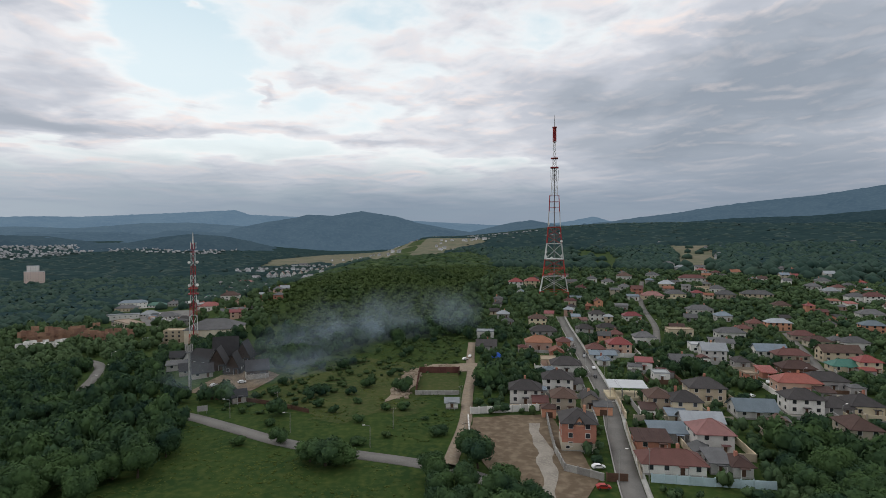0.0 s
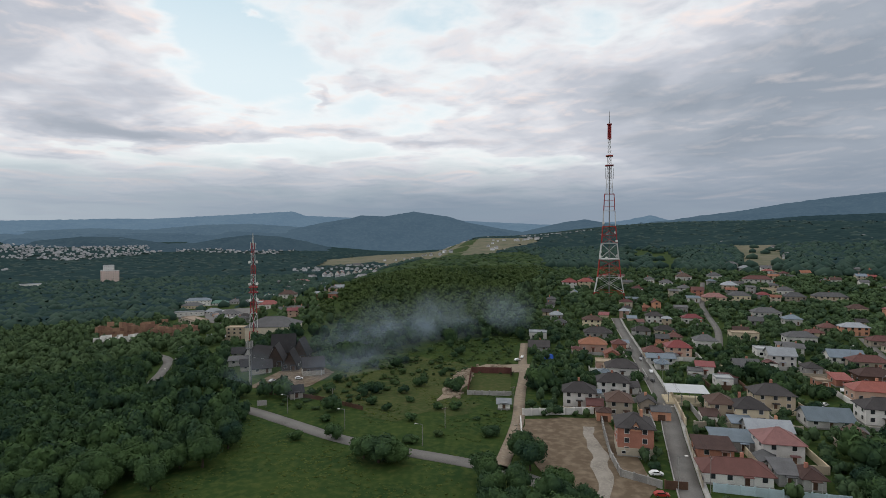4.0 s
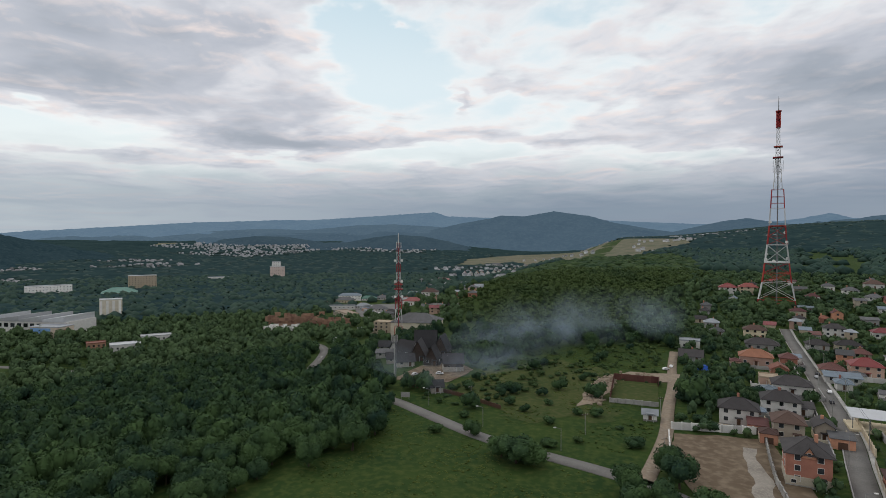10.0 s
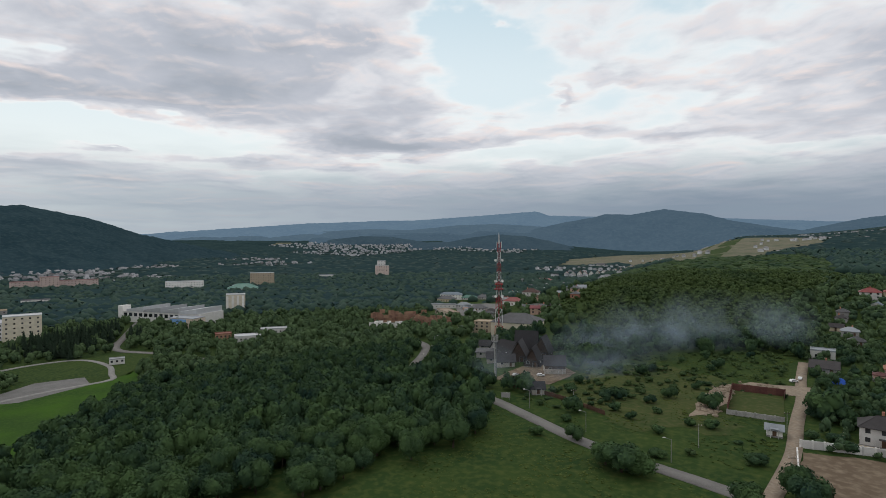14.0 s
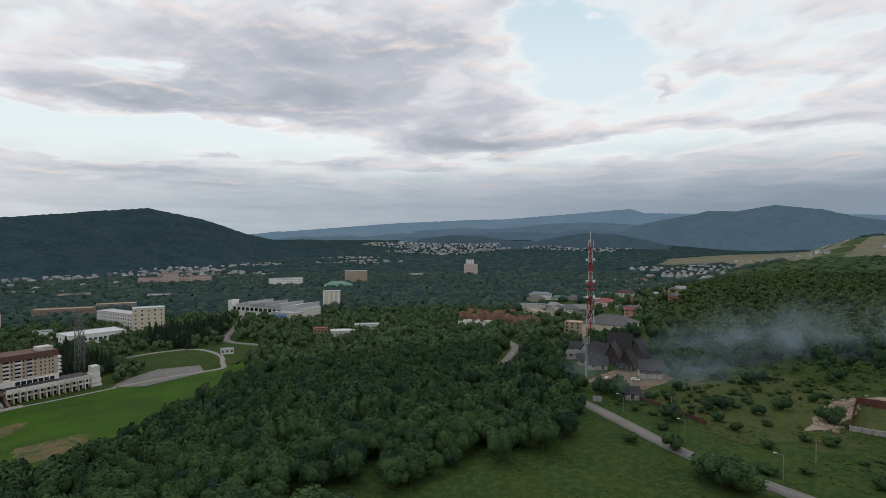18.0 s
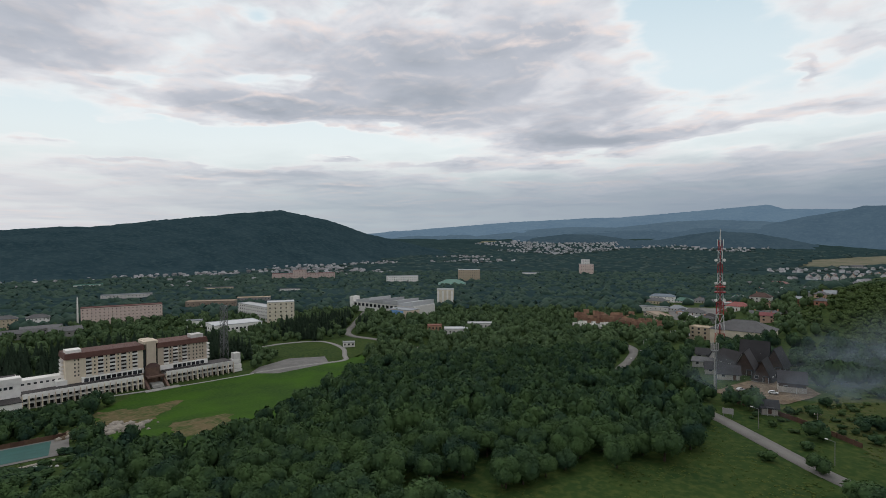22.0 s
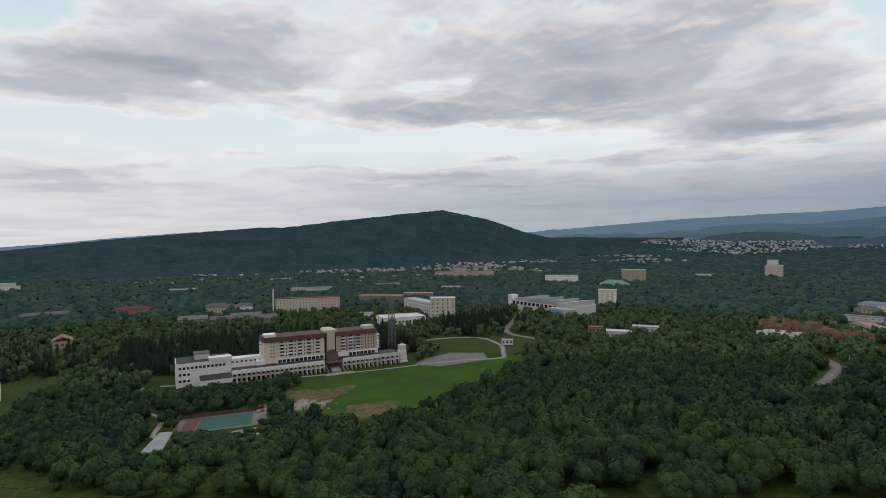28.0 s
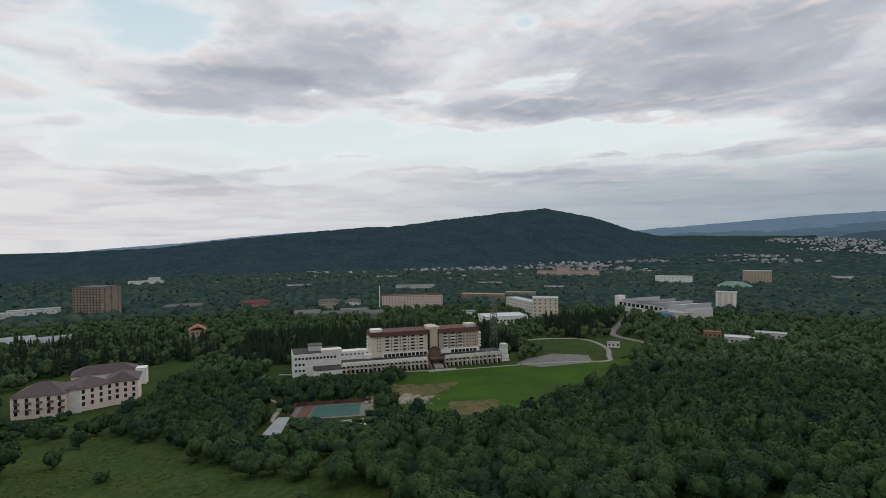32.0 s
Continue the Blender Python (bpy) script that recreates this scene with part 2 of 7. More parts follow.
GRASS = surface("meadow_grass", (0.035, 0.060, 0.016), 0.95, 0.5, 0.06, 0.5, 1.0, dark=(0.022, 0.046, 0.014), light=(0.074, 0.090, 0.026), each=0, spec=0.04)
LAWN = surface("mown_lawn", (0.040, 0.094, 0.010), 0.95, 0.3, 0.05, 0.8, 0.9, dark=(0.026, 0.060, 0.012), light=(0.054, 0.096, 0.018), each=0, spec=0.04)
DRYGRASS = surface("dry_grass", (0.060, 0.074, 0.025), 0.95, 0.3, 0.06, 0.5, 0.9, dark=(0.036, 0.058, 0.019), light=(0.094, 0.090, 0.040), each=0, spec=0.04)
HAY = surface("hay_field", (0.150, 0.140, 0.098), 0.95, 0.4, 0.012, 0.06, 0.5, dark=(0.095, 0.105, 0.065), light=(0.215, 0.19, 0.14), each=0, spec=0.04)
SOIL = surface("bare_soil", (0.135, 0.100, 0.066), 0.95, 0.4, 0.09, 0.4, 0.5, dark=(0.105, 0.075, 0.048), light=(0.23, 0.18, 0.125), each=0)
SAND = surface("sandy_earth", (0.25, 0.195, 0.14), 0.95, 0.35, 0.25, 1.2, 0.8, dark=(0.195, 0.155, 0.115), light=(0.30, 0.255, 0.20), each=0)
GRAVEL = surface("gravel", (0.30, 0.27, 0.23), 0.95, 0.3, 0.2, 2.0, 0.8, each=0)
WORN = surface("worn_turf", (0.125, 0.098, 0.052), 0.95, 0.4, 0.16, 0.5, 0.6, dark=(0.042, 0.070, 0.018), light=(0.18, 0.135, 0.085), each=0, spec=0.04)
ASPHALT = surface("asphalt", (0.17, 0.162, 0.15), 0.9, 0.25, 0.15, 3.0, 0.4, each=0)
LOT = surface("old_asphalt", (0.155, 0.150, 0.142), 0.9, 0.3, 0.15, 3.0, 0.4, each=0)
CONCRETE = surface("concrete", (0.32, 0.31, 0.29), 0.9, 0.25, 0.5, 4.0, 0.3)
KERB = surface("kerb_stone", (0.36, 0.35, 0.33), 0.9, 0.2, 0.5, 4.0, 0.3, each=0)
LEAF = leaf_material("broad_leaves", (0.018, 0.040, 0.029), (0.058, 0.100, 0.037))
# mid-distance leaves: paler and bluer base, haze mixed into the green
LEAF_MID = leaf_material("hazed_mid_leaves", (0.020, 0.043, 0.029), (0.072, 0.112, 0.050), 0.05)
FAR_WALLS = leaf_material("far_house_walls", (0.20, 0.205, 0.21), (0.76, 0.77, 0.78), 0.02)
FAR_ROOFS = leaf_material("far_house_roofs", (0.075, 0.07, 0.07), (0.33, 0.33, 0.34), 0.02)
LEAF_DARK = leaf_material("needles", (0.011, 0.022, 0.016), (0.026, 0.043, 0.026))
# far and distant leaves carry still more blue haze in their base colour
LEAF_FAR = leaf_material("hazed_far_leaves", (0.024, 0.049, 0.041), (0.053, 0.086, 0.062), 0.03)
LEAF_DIST = leaf_material("hazed_distant_leaves", (0.028, 0.050, 0.047), (0.046, 0.074, 0.066), 0.008)
WEED = leaf_material("meadow_weeds", (0.028, 0.054, 0.016), (0.086, 0.110, 0.028), 0.05)
SCRUB_LEAF = leaf_material("scrub_leaves", (0.020, 0.043, 0.022), (0.064, 0.095, 0.033), 0.025)
BARK = surface("bark", (0.075, 0.058, 0.042), 0.95, 0.4, 2.0, 12.0, 0.8)
GLASS = glass_material()
FRAME = surface("window_frame", (0.55, 0.54, 0.52), 0.6, 0.1)
WALLS = {
    "white": surface("white_render", (0.68, 0.66, 0.63), 0.85, 0.15, 0.4, 5.0, 0.15),
    "house_white": surface("aged_white_render", (0.60, 0.585, 0.555), 0.85, 0.2, 0.4, 5.0, 0.15),
    "cream": surface("cream_render", (0.54, 0.455, 0.33), 0.85, 0.15, 0.4, 5.0, 0.15),
    "beige": surface("beige_render", (0.41, 0.36, 0.285), 0.85, 0.15, 0.4, 5.0, 0.15),
    "brick": surface("orange_brick", (0.47, 0.22, 0.15), 0.9, 0.25, 0.5, 8.0, 0.3),
    "peach": surface("peach_render", (0.46, 0.31, 0.24), 0.85, 0.15, 0.4, 5.0, 0.15),
    "grey": surface("grey_render", (0.33, 0.32, 0.31), 0.85, 0.2, 0.4, 5.0, 0.15),
    "pink": surface("pink_render", (0.66, 0.53, 0.47), 0.85, 0.15, 0.4, 5.0, 0.15),
    "blue": surface("blue_panel", (0.16, 0.33, 0.55), 0.6, 0.15, 0.4, 5.0, 0.1),
    "brown": surface("brown_boards", (0.11, 0.062, 0.042), 0.8, 0.3, 0.5, 6.0, 0.3),
    "raw": surface("raw_brick", (0.30, 0.17, 0.115), 0.95, 0.35, 0.3, 4.0, 0.4),
}
ROOFS = {
    "black": surface("dark_slate_roof", (0.055, 0.050, 0.050), 0.8, 0.25, 0.4, 5.0, 0.5, stripes=2.2),
    "brown": surface("brown_tile_roof", (0.095, 0.058, 0.048), 0.8, 0.25, 0.4, 5.0, 0.5, stripes=2.2),
    "maroon": surface("maroon_metal_roof", (0.120, 0.052, 0.048), 0.75, 0.2, 0.4, 5.0, 0.4, stripes=2.2),
    "pinkish": surface("faded_red_roof", (0.23, 0.110, 0.105), 0.6, 0.25, 0.4, 5.0, 0.4, stripes=2.2),
    "red": surface("red_metal_roof", (0.22, 0.048, 0.045), 0.5, 0.2, 0.4, 5.0, 0.4, stripes=2.2),
    "orange": surface("orange_metal_roof", (0.36, 0.125, 0.085), 0.5, 0.2, 0.4, 5.0, 0.4, stripes=2.2),
    "terracotta": surface("terracotta_roof", (0.25, 0.105, 0.066), 0.7, 0.2, 0.4, 5.0, 0.4, stripes=2.2),
    "grey": surface("grey_sheet_roof", (0.105, 0.105, 0.108), 0.75, 0.25, 0.4, 5.0, 0.4, stripes=2.2),
    "pale": surface("pale_sheet_roof", (0.28, 0.30, 0.32), 0.7, 0.2, 0.4, 5.0, 0.3, stripes=2.2),
    "blue": surface("blue_grey_roof", (0.165, 0.205, 0.24), 0.7, 0.2, 0.4, 5.0, 0.3, stripes=2.2),
    "green": surface("green_metal_roof", (0.045, 0.15, 0.115), 0.5, 0.2, 0.4, 5.0, 0.3, stripes=2.2),
    "white": surface("white_roof_sheet", (0.42, 0.43, 0.44), 0.5, 0.1, 0.4, 5.0, 0.2),
    "tan": surface("tan_flat_roof", (0.33, 0.26, 0.19), 0.8, 0.2, 0.4, 5.0, 0.3),
}
STEEL = surface("galvanised_steel", (0.20, 0.205, 0.21), 0.5, 0.2, 1.0, 6.0, 0.1, metal=0.6)
MAST_RED = surface("mast_red_paint", (0.33, 0.035, 0.035), 0.6, 0.25, 0.3, 2.0, 0.1)
MAST_WHITE = surface("mast_white_paint", (0.55, 0.55, 0.54), 0.6, 0.2, 0.3, 2.0, 0.1)
# near-black: painted shade for hotel arches and balcony recesses, also the cables' colour
DARK = surface("opening_shade_and_cable", (0.03, 0.028, 0.027), 0.9, 0.3)
RUBBER = surface("tyre_rubber", (0.02, 0.02, 0.02), 0.9, 0.2)
TEAL = surface("teal_court_paint", (0.032, 0.115, 0.105), 0.8, 0.25, 0.2, 2.0, 0.1)
# wooded slope greens shifted to blue-teal: haze painted into the base colour
MOUNTAIN = surface("hazed_wooded_slope", (0.031, 0.056, 0.066), 0.95, 0.3, 0.012, 0.075, 0.9, dark=(0.021, 0.043, 0.053), light=(0.046, 0.074, 0.080), each=0, spec=0.0, relief=7.0)
# far canopy green tinted blue to stand for the haze over the valley
CANOPY = surface("hazed_distant_canopy", (0.029, 0.052, 0.054), 0.95, 0.3, 0.012, 0.07, 0.7, dark=(0.019, 0.038, 0.041), light=(0.042, 0.069, 0.064), each=0, spec=0.0, relief=4.0)
# ridges: emission and bluish base stand for haze, stronger the farther they lie
RIDGE = surface("hazy_ridge", (0.024, 0.036, 0.040), 0.95, 0.4, 0.006, 0.04, 0.9, dark=(0.012, 0.021, 0.025), light=(0.040, 0.056, 0.058), each=0, haze_glow=0.24, spec=0.0, relief=14.0)
RIDGE_FAR = surface("hazy_far_ridge", (0.045, 0.060, 0.066), 0.95, 0.3, 0.005, 0.03, 0.9, dark=(0.030, 0.042, 0.052), light=(0.062, 0.076, 0.080), each=0, haze_glow=0.40, spec=0.0, relief=16.0)
RIDGE_NEAR = surface("hazy_near_foothill", (0.026, 0.042, 0.046), 0.95, 0.4, 0.008, 0.05, 0.9, dark=(0.015, 0.028, 0.032), light=(0.040, 0.058, 0.058), each=0, haze_glow=0.12, spec=0.0, relief=10.0)
RIDGE_LOW = surface("hazy_foothill", (0.034, 0.048, 0.052), 0.95, 0.4, 0.006, 0.04, 0.9, dark=(0.022, 0.033, 0.038), light=(0.052, 0.068, 0.066), each=0, haze_glow=0.27, spec=0.0, relief=14.0)

# ---- mesh helpers ----


class Build:
    """Collects boxes, tubes and faces into one mesh."""

    def __init__(self):
        self.v, self.f = [], []

    def face(self, *points):
        i = len(self.v)
        self.v += [tuple(p) for p in points]
        self.f.append(tuple(range(i, i + len(points))))
        return self

    def solid(self, low, high):
        """A closed solid between two outlines of the same number of points."""
        i, n = len(self.v), len(low)
        self.v += [tuple(p) for p in low] + [tuple(p) for p in high]
        self.f.append(tuple(range(i + n - 1, i - 1, -1)))
        self.f.append(tuple(range(i + n, i + 2 * n)))
        for k in range(n):
            j = (k + 1) % n
            self.f.append((i + k, i + j, i + n + j, i + n + k))
        return self

    def box(self, x0, x1, y0, y1, z0, z1, top=1.0):
        cx, cy = (x0 + x1) / 2, (y0 + y1) / 2
        low = [(x0, y0, z0), (x1, y0, z0), (x1, y1, z0), (x0, y1, z0)]
        high = [(cx + (a - cx) * top, cy + (b - cy) * top, z1) for a, b, _ in low]
        return self.solid(low, high)

    def tube(self, a, b, r0, r1=None, n=5):
        a, b = Vector(a), Vector(b)
        r1 = r0 if r1 is None else r1
        w = (b - a).normalized()
        u = w.orthogonal().normalized()
        v = w.cross(u)
        ring = [u * math.cos(2 * math.pi * k / n) + v * math.sin(2 * math.pi * k / n) for k in range(n)]
        return self.solid([a + q * r0 for q in ring], [b + q * r1 for q in ring])

    def mesh(self, name, material, smooth=False):
        me = bpy.data.meshes.new(name)
        me.from_pydata(self.v, [], self.f)
        me.materials.append(material)
        if smooth:
            me.polygons.foreach_set("use_smooth", [True] * len(me.polygons))
        me.update()
        return me


def part(name, shape, material, parent, label="", at=None):
    """One mesh object under a thing or a part; shape is a Build or a finished mesh."""
    me = shape.mesh(name, material) if isinstance(shape, Build) else shape
    ob = new(name, me)
    ob.parent = parent
    if at is not None:
        ob.matrix_basis = at
    if label:
        tagged(ob, label)
    return ob


def thing(name, m, label, category, group="", kind=""):
    ob = new(name)
    ob.matrix_basis = m
    return tagged(ob, label, category, group, kind)


def quads_mesh(name, verts, faces, material, smooth=False):
    """A mesh from numpy arrays of vertices and of quads or triangles."""
    verts, faces = np.asarray(verts, np.float32), np.asarray(faces, np.int32)
    me = bpy.data.meshes.new(name)
    k = faces.shape[1]
    me.vertices.add(len(verts))
    me.vertices.foreach_set("co", verts.ravel())
    me.loops.add(faces.size)
    me.loops.foreach_set("vertex_index", faces.ravel())
    me.polygons.add(len(faces))
    me.polygons.foreach_set("loop_start", np.arange(0, faces.size, k, dtype=np.int32))
    if smooth:
        me.polygons.foreach_set("use_smooth", np.ones(len(faces), bool))
    me.materials.append(material)
    me.update(calc_edges=True)
    return me


# ---- the lie of the land ----


def ease(a, b, x):
    t = np.clip((np.asarray(x, float) - a) / (b - a), 0, 1)
    return t * t * (3 - 2 * t)


def land(x, y):
    """Height of the ground: level by the street, falling to the valley on one side, rising up the hill on the other."""
    x, y = np.asarray(x, float), np.asarray(y, float)
    z = -26 * ease(60, 330, -x)
    z = z + (22 * ease(350, 600, y) + 0.008 * np.maximum(y - 600, 0)) * ease(-350, -50, x)
    z = z + 72 * ease(700, 2200, 0.6 * x + 0.8 * y) * ease(0, 900, x)
    far, side = np.hypot(x, y), np.degrees(np.arctan2(-x, y))
    z = z + 26 * ease(950, 2300, far) * ease(13, -1, side) * ease(-34, -6, side)
    return z + 75 * ease(2300, 3900, far) * ease(8, 24, side) * ease(75, 55, side)


def on_land(x, y, turn=0.0, lift=0.0):
    return pose(x, y, float(land(x, y)) + lift, 0, 0, turn)


def inside(poly, x, y):
    """Which of the points x, y lie inside the polygon."""
    x, y = np.asarray(x, float), np.asarray(y, float)
    hit = np.zeros(x.shape, bool)
    for (ax, ay), (bx, by) in zip(poly, poly[1:] + poly[:1]):
        cross = (ay > y) != (by > y)
        with np.errstate(divide="ignore", invalid="ignore"):
            hit ^= cross & (x < (bx - ax) * (y - ay) / ((by - ay) or 1e-9) + ax)
    return hit


# where nothing may grow: a raster of 2 m cells over the near land
KEEP = np.zeros((1400, 1300), bool)
KX, KY = -1500.0, -700.0


def keep_clear(x, y, r):
    i0, i1 = int((x - r - KX) / 2), int((x + r - KX) / 2) + 1
    j0, j1 = int((y - r - KY) / 2), int((y + r - KY) / 2) + 1
    if i0 >= 0 and j0 >= 0 and i1 < KEEP.shape[0] and j1 < KEEP.shape[1]:
        KEEP[i0:i1, j0:j1] = True


def clear_at(x, y):
    i = np.clip(((x - KX) / 2).astype(int), 0, KEEP.shape[0] - 1)
    j = np.clip(((y - KY) / 2).astype(int), 0, KEEP.shape[1] - 1)
    return ~KEEP[i, j]


def patch(name, poly, material, label, lift=0.12, step=8.0, category="ground", closed_to_trees=True, wobble=0.0):
    """A patch of ground with an outline of its own, laid over the land."""
    pts = []
    for (ax, ay), (bx, by) in zip(poly, poly[1:] + poly[:1]):
        n = max(1, int(math.hypot(bx - ax, by - ay) / 3)) if wobble else 1
        for k in range(n):
            px, py = ax + (bx - ax) * k / n, ay + (by - ay) * k / n
            if wobble:
                px += wobble * noise.noise((px * 0.12, py * 0.12, 1.0))
                py += wobble * noise.noise((px * 0.12, py * 0.12, 7.0))
            pts.append((px, py))
    bm = bmesh.new()
    bm.faces.new([bm.verts.new((px, py, 0)) for px, py in pts])
    bmesh.ops.triangulate(bm, faces=bm.faces[:])
    xs, ys = [p[0] for p in pts], [p[1] for p in pts]
    for axis, lo, hi in ((0, min(xs), max(xs)), (1, min(ys), max(ys))):
        c = math.ceil(lo / step) * step
        while c < hi:
            bmesh.ops.bisect_plane(bm, geom=bm.verts[:] + bm.edges[:] + bm.faces[:], plane_co=(c if axis == 0 else 0, c if axis else 0, 0), plane_no=(1 - axis, axis, 0))
            c += step
    for v in bm.verts:
        v.co.z = float(land(v.co.x, v.co.y)) + lift
    bmesh.ops.recalc_face_normals(bm, faces=bm.faces[:])
    if bm.faces and sum(f.normal.z for f in bm.faces) < 0:
        bmesh.ops.reverse_faces(bm, faces=bm.faces[:])
    me = bpy.data.meshes.new(name)
    bm.to_mesh(me)
    bm.free()
    me.materials.append(material)
    if closed_to_trees:
        gx, gy = np.meshgrid(np.arange(min(xs), max(xs), 2.0), np.arange(min(ys), max(ys), 2.0))
        ok = inside(pts, gx.ravel(), gy.ravel())
        for px, py in zip(gx.ravel()[ok], gy.ravel()[ok]):
            keep_clear(px, py, 0.5)
    return tagged(new(name, me), label, category, kind="structure")


def ribbon(name, line, width, material, label, lift=0.2, category="road", side=0.0, height=0.0, clear=True):
    """A road, path or kerb that follows a line over the land; height makes it a raised strip."""
    pts = []
    for k in range(len(line) - 1):
        a, b = Vector(line[max(k - 1, 0)]), Vector(line[k])
        c, d = Vector(line[k + 1]), Vector(line[min(k + 2, len(line) - 1)])
        n = max(2, int((c - b).length / 4))
        for i in range(n):
            t = i / n
            pts.append(0.5 * ((2 * b) + (c - a) * t + (2 * a - 5 * b + 4 * c - d) * t * t + (3 * b - a - 3 * c + d) * t ** 3))
    pts.append(Vector(line[-1]))
    v, f = [], []
    for k, p in enumerate(pts):
        w = (pts[min(k + 1, len(pts) - 1)] - pts[max(k - 1, 0)]).normalized()
        s = Vector((w.y, -w.x))
        for o in (-0.5, 0.5):
            q = p + s * (side + o * width)
            z = float(land(q.x, q.y)) + lift
            v += [(q.x, q.y, z + height), (q.x, q.y, z - 0.4)]
        if clear:
            keep_clear(p.x, p.y, width / 2 + 1)
        if k:
            i = 4 * k
            f += [(i - 4, i - 2, i + 2, i), (i - 3, i - 4, i, i + 1), (i - 2, i - 1, i + 3, i + 2)]
    return tagged(new(name, quads_mesh(name, v, f, material)), label, category, kind="structure")

# ---- ground, one sheet to the horizon ----


def ground_sheet():
    rings = 5.0 * (4900 / 5.0) ** (np.arange(150) / 149)
    turns = np.radians(np.concatenate([np.arange(-50, 130, 0.5), np.arange(130, 310, 4.0)]))
    r, a = np.meshgrid(rings, turns, indexing="ij")
    x, y = -np.sin(a) * r, np.cos(a) * r
    z = land(x, y)
    n = len(turns)
    i, j = np.meshgrid(np.arange(len(rings) - 1), np.arange(n), indexing="ij")
    k = (j + 1) % n
    f = np.stack([i * n + j, i * n + k, (i + 1) * n + k, (i + 1) * n + j], -1).reshape(-1, 4)[:, ::-1]
    v = np.stack([x, y, z], -1).reshape(-1, 3)
    centre = len(v)
    v = np.vstack([v, [[0, 0, float(land(0, 0))]]])
    hub = np.stack([np.arange(n), np.full(n, centre), np.full(n, centre), (np.arange(n) + 1) % n], -1)
    me = bpy.data.meshes.new("ground")
    me.from_pydata(v.tolist(), [], f.tolist() + [(int(c[0]), int(c[3]), int(c[1])) for c in hub])
    me.materials.append(GRASS)
    me.polygons.foreach_set("use_smooth", np.ones(len(me.polygons), bool))
    return tagged(new("ground", me), "rolling green meadow land reaching to the mountains", "ground", kind="structure")


ground_sheet()


def mountain(name, crest, foot, deep, material, label, rough=1.0, steps=0.25, seed=0.0):
    """A ridge: crest gives (azimuth, slope of the line of sight to the top), foot (azimuth, distance); deep is how far behind the foot the top stands."""
    ca, ce = [c[0] for c in crest], [c[1] for c in crest]
    az = np.arange(min(ca), max(ca) + 1e-6, steps)
    top = np.interp(az, sorted(ca), [e for _, e in sorted(zip(ca, ce))])
    near = np.interp(az, [f[0] for f in foot], [f[1] for f in foot])
    rows = np.linspace(0, 1.25, 46)
    v = []
    for s in rows:
        for a, e, d0 in zip(az, top, near):
            d = d0 + deep * s
            x, y = -math.sin(radians(a)) * d, math.cos(radians(a)) * d
            zc = 57 + e * (d0 + deep)
            z0 = float(land(x, y)) - 4
            up = s if s <= 1 else 1 - (s - 1) * 1.2
            shape = up * up * (3 - 2 * up) * 0.55 + up * 0.45
            bump = noise.fractal((x * 0.0035, y * 0.0035, seed), 0.9, 2.1, 5) * 34 * rough * min(1, s * 4) * max(0.0, 1 - s)
            leafy = (noise.noise((x * 0.05, y * 0.05, seed)) + noise.noise((x * 0.13, y * 0.13, seed)) * 0.7) * (2.0 + 0.0004 * d) * min(1, s * 5)
            v.append((x, y, z0 + max(0.0, zc - z0) * shape + bump * (0.25 + 0.75 * (s < 0.97)) + leafy))
    n = len(az)
    i, j = np.meshgrid(np.arange(len(rows) - 1), np.arange(n - 1), indexing="ij")
    f = np.stack([i * n + j, (i + 1) * n + j, (i + 1) * n + j + 1, i * n + j + 1], -1).reshape(-1, 4)
    ob = new(name, quads_mesh(name, v, f, material, True))
    return tagged(ob, label, "mountain", kind="structure")


LEFT_CREST = [(122, -0.019), (117.9, -0.0187), (114.2, -0.0171), (106.9, -0.0128), (100.5, -0.0002), (93, 0.0114), (86.7, 0.0207), (84.4, 0.0204), (79, 0.032), (71.9, 0.0449), (68.2, 0.0509), (63.4, 0.0331), (59.6, 0.0093), (55.5, -0.0079), (51.6, -0.0222), (49.3, -0.027), (47, -0.034)]
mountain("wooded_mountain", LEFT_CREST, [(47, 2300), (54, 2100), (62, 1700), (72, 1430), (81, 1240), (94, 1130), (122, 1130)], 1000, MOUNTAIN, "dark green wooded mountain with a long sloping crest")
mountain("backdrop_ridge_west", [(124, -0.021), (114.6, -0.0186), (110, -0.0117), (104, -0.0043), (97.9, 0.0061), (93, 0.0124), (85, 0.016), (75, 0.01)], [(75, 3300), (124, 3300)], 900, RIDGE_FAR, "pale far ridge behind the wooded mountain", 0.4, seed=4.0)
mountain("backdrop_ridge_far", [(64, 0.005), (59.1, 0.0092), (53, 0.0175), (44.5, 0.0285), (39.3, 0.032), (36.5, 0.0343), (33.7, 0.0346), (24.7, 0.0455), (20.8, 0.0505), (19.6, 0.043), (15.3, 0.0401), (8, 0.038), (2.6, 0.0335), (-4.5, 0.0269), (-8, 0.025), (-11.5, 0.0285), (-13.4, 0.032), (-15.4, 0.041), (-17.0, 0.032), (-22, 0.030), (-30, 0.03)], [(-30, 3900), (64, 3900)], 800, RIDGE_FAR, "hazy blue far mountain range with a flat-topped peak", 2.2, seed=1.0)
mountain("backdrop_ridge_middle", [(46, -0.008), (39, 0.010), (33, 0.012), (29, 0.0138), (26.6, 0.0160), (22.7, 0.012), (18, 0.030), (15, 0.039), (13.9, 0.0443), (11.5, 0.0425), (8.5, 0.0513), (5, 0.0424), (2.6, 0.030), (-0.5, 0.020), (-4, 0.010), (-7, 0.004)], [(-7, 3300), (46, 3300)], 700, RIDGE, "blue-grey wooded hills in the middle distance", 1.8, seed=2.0)
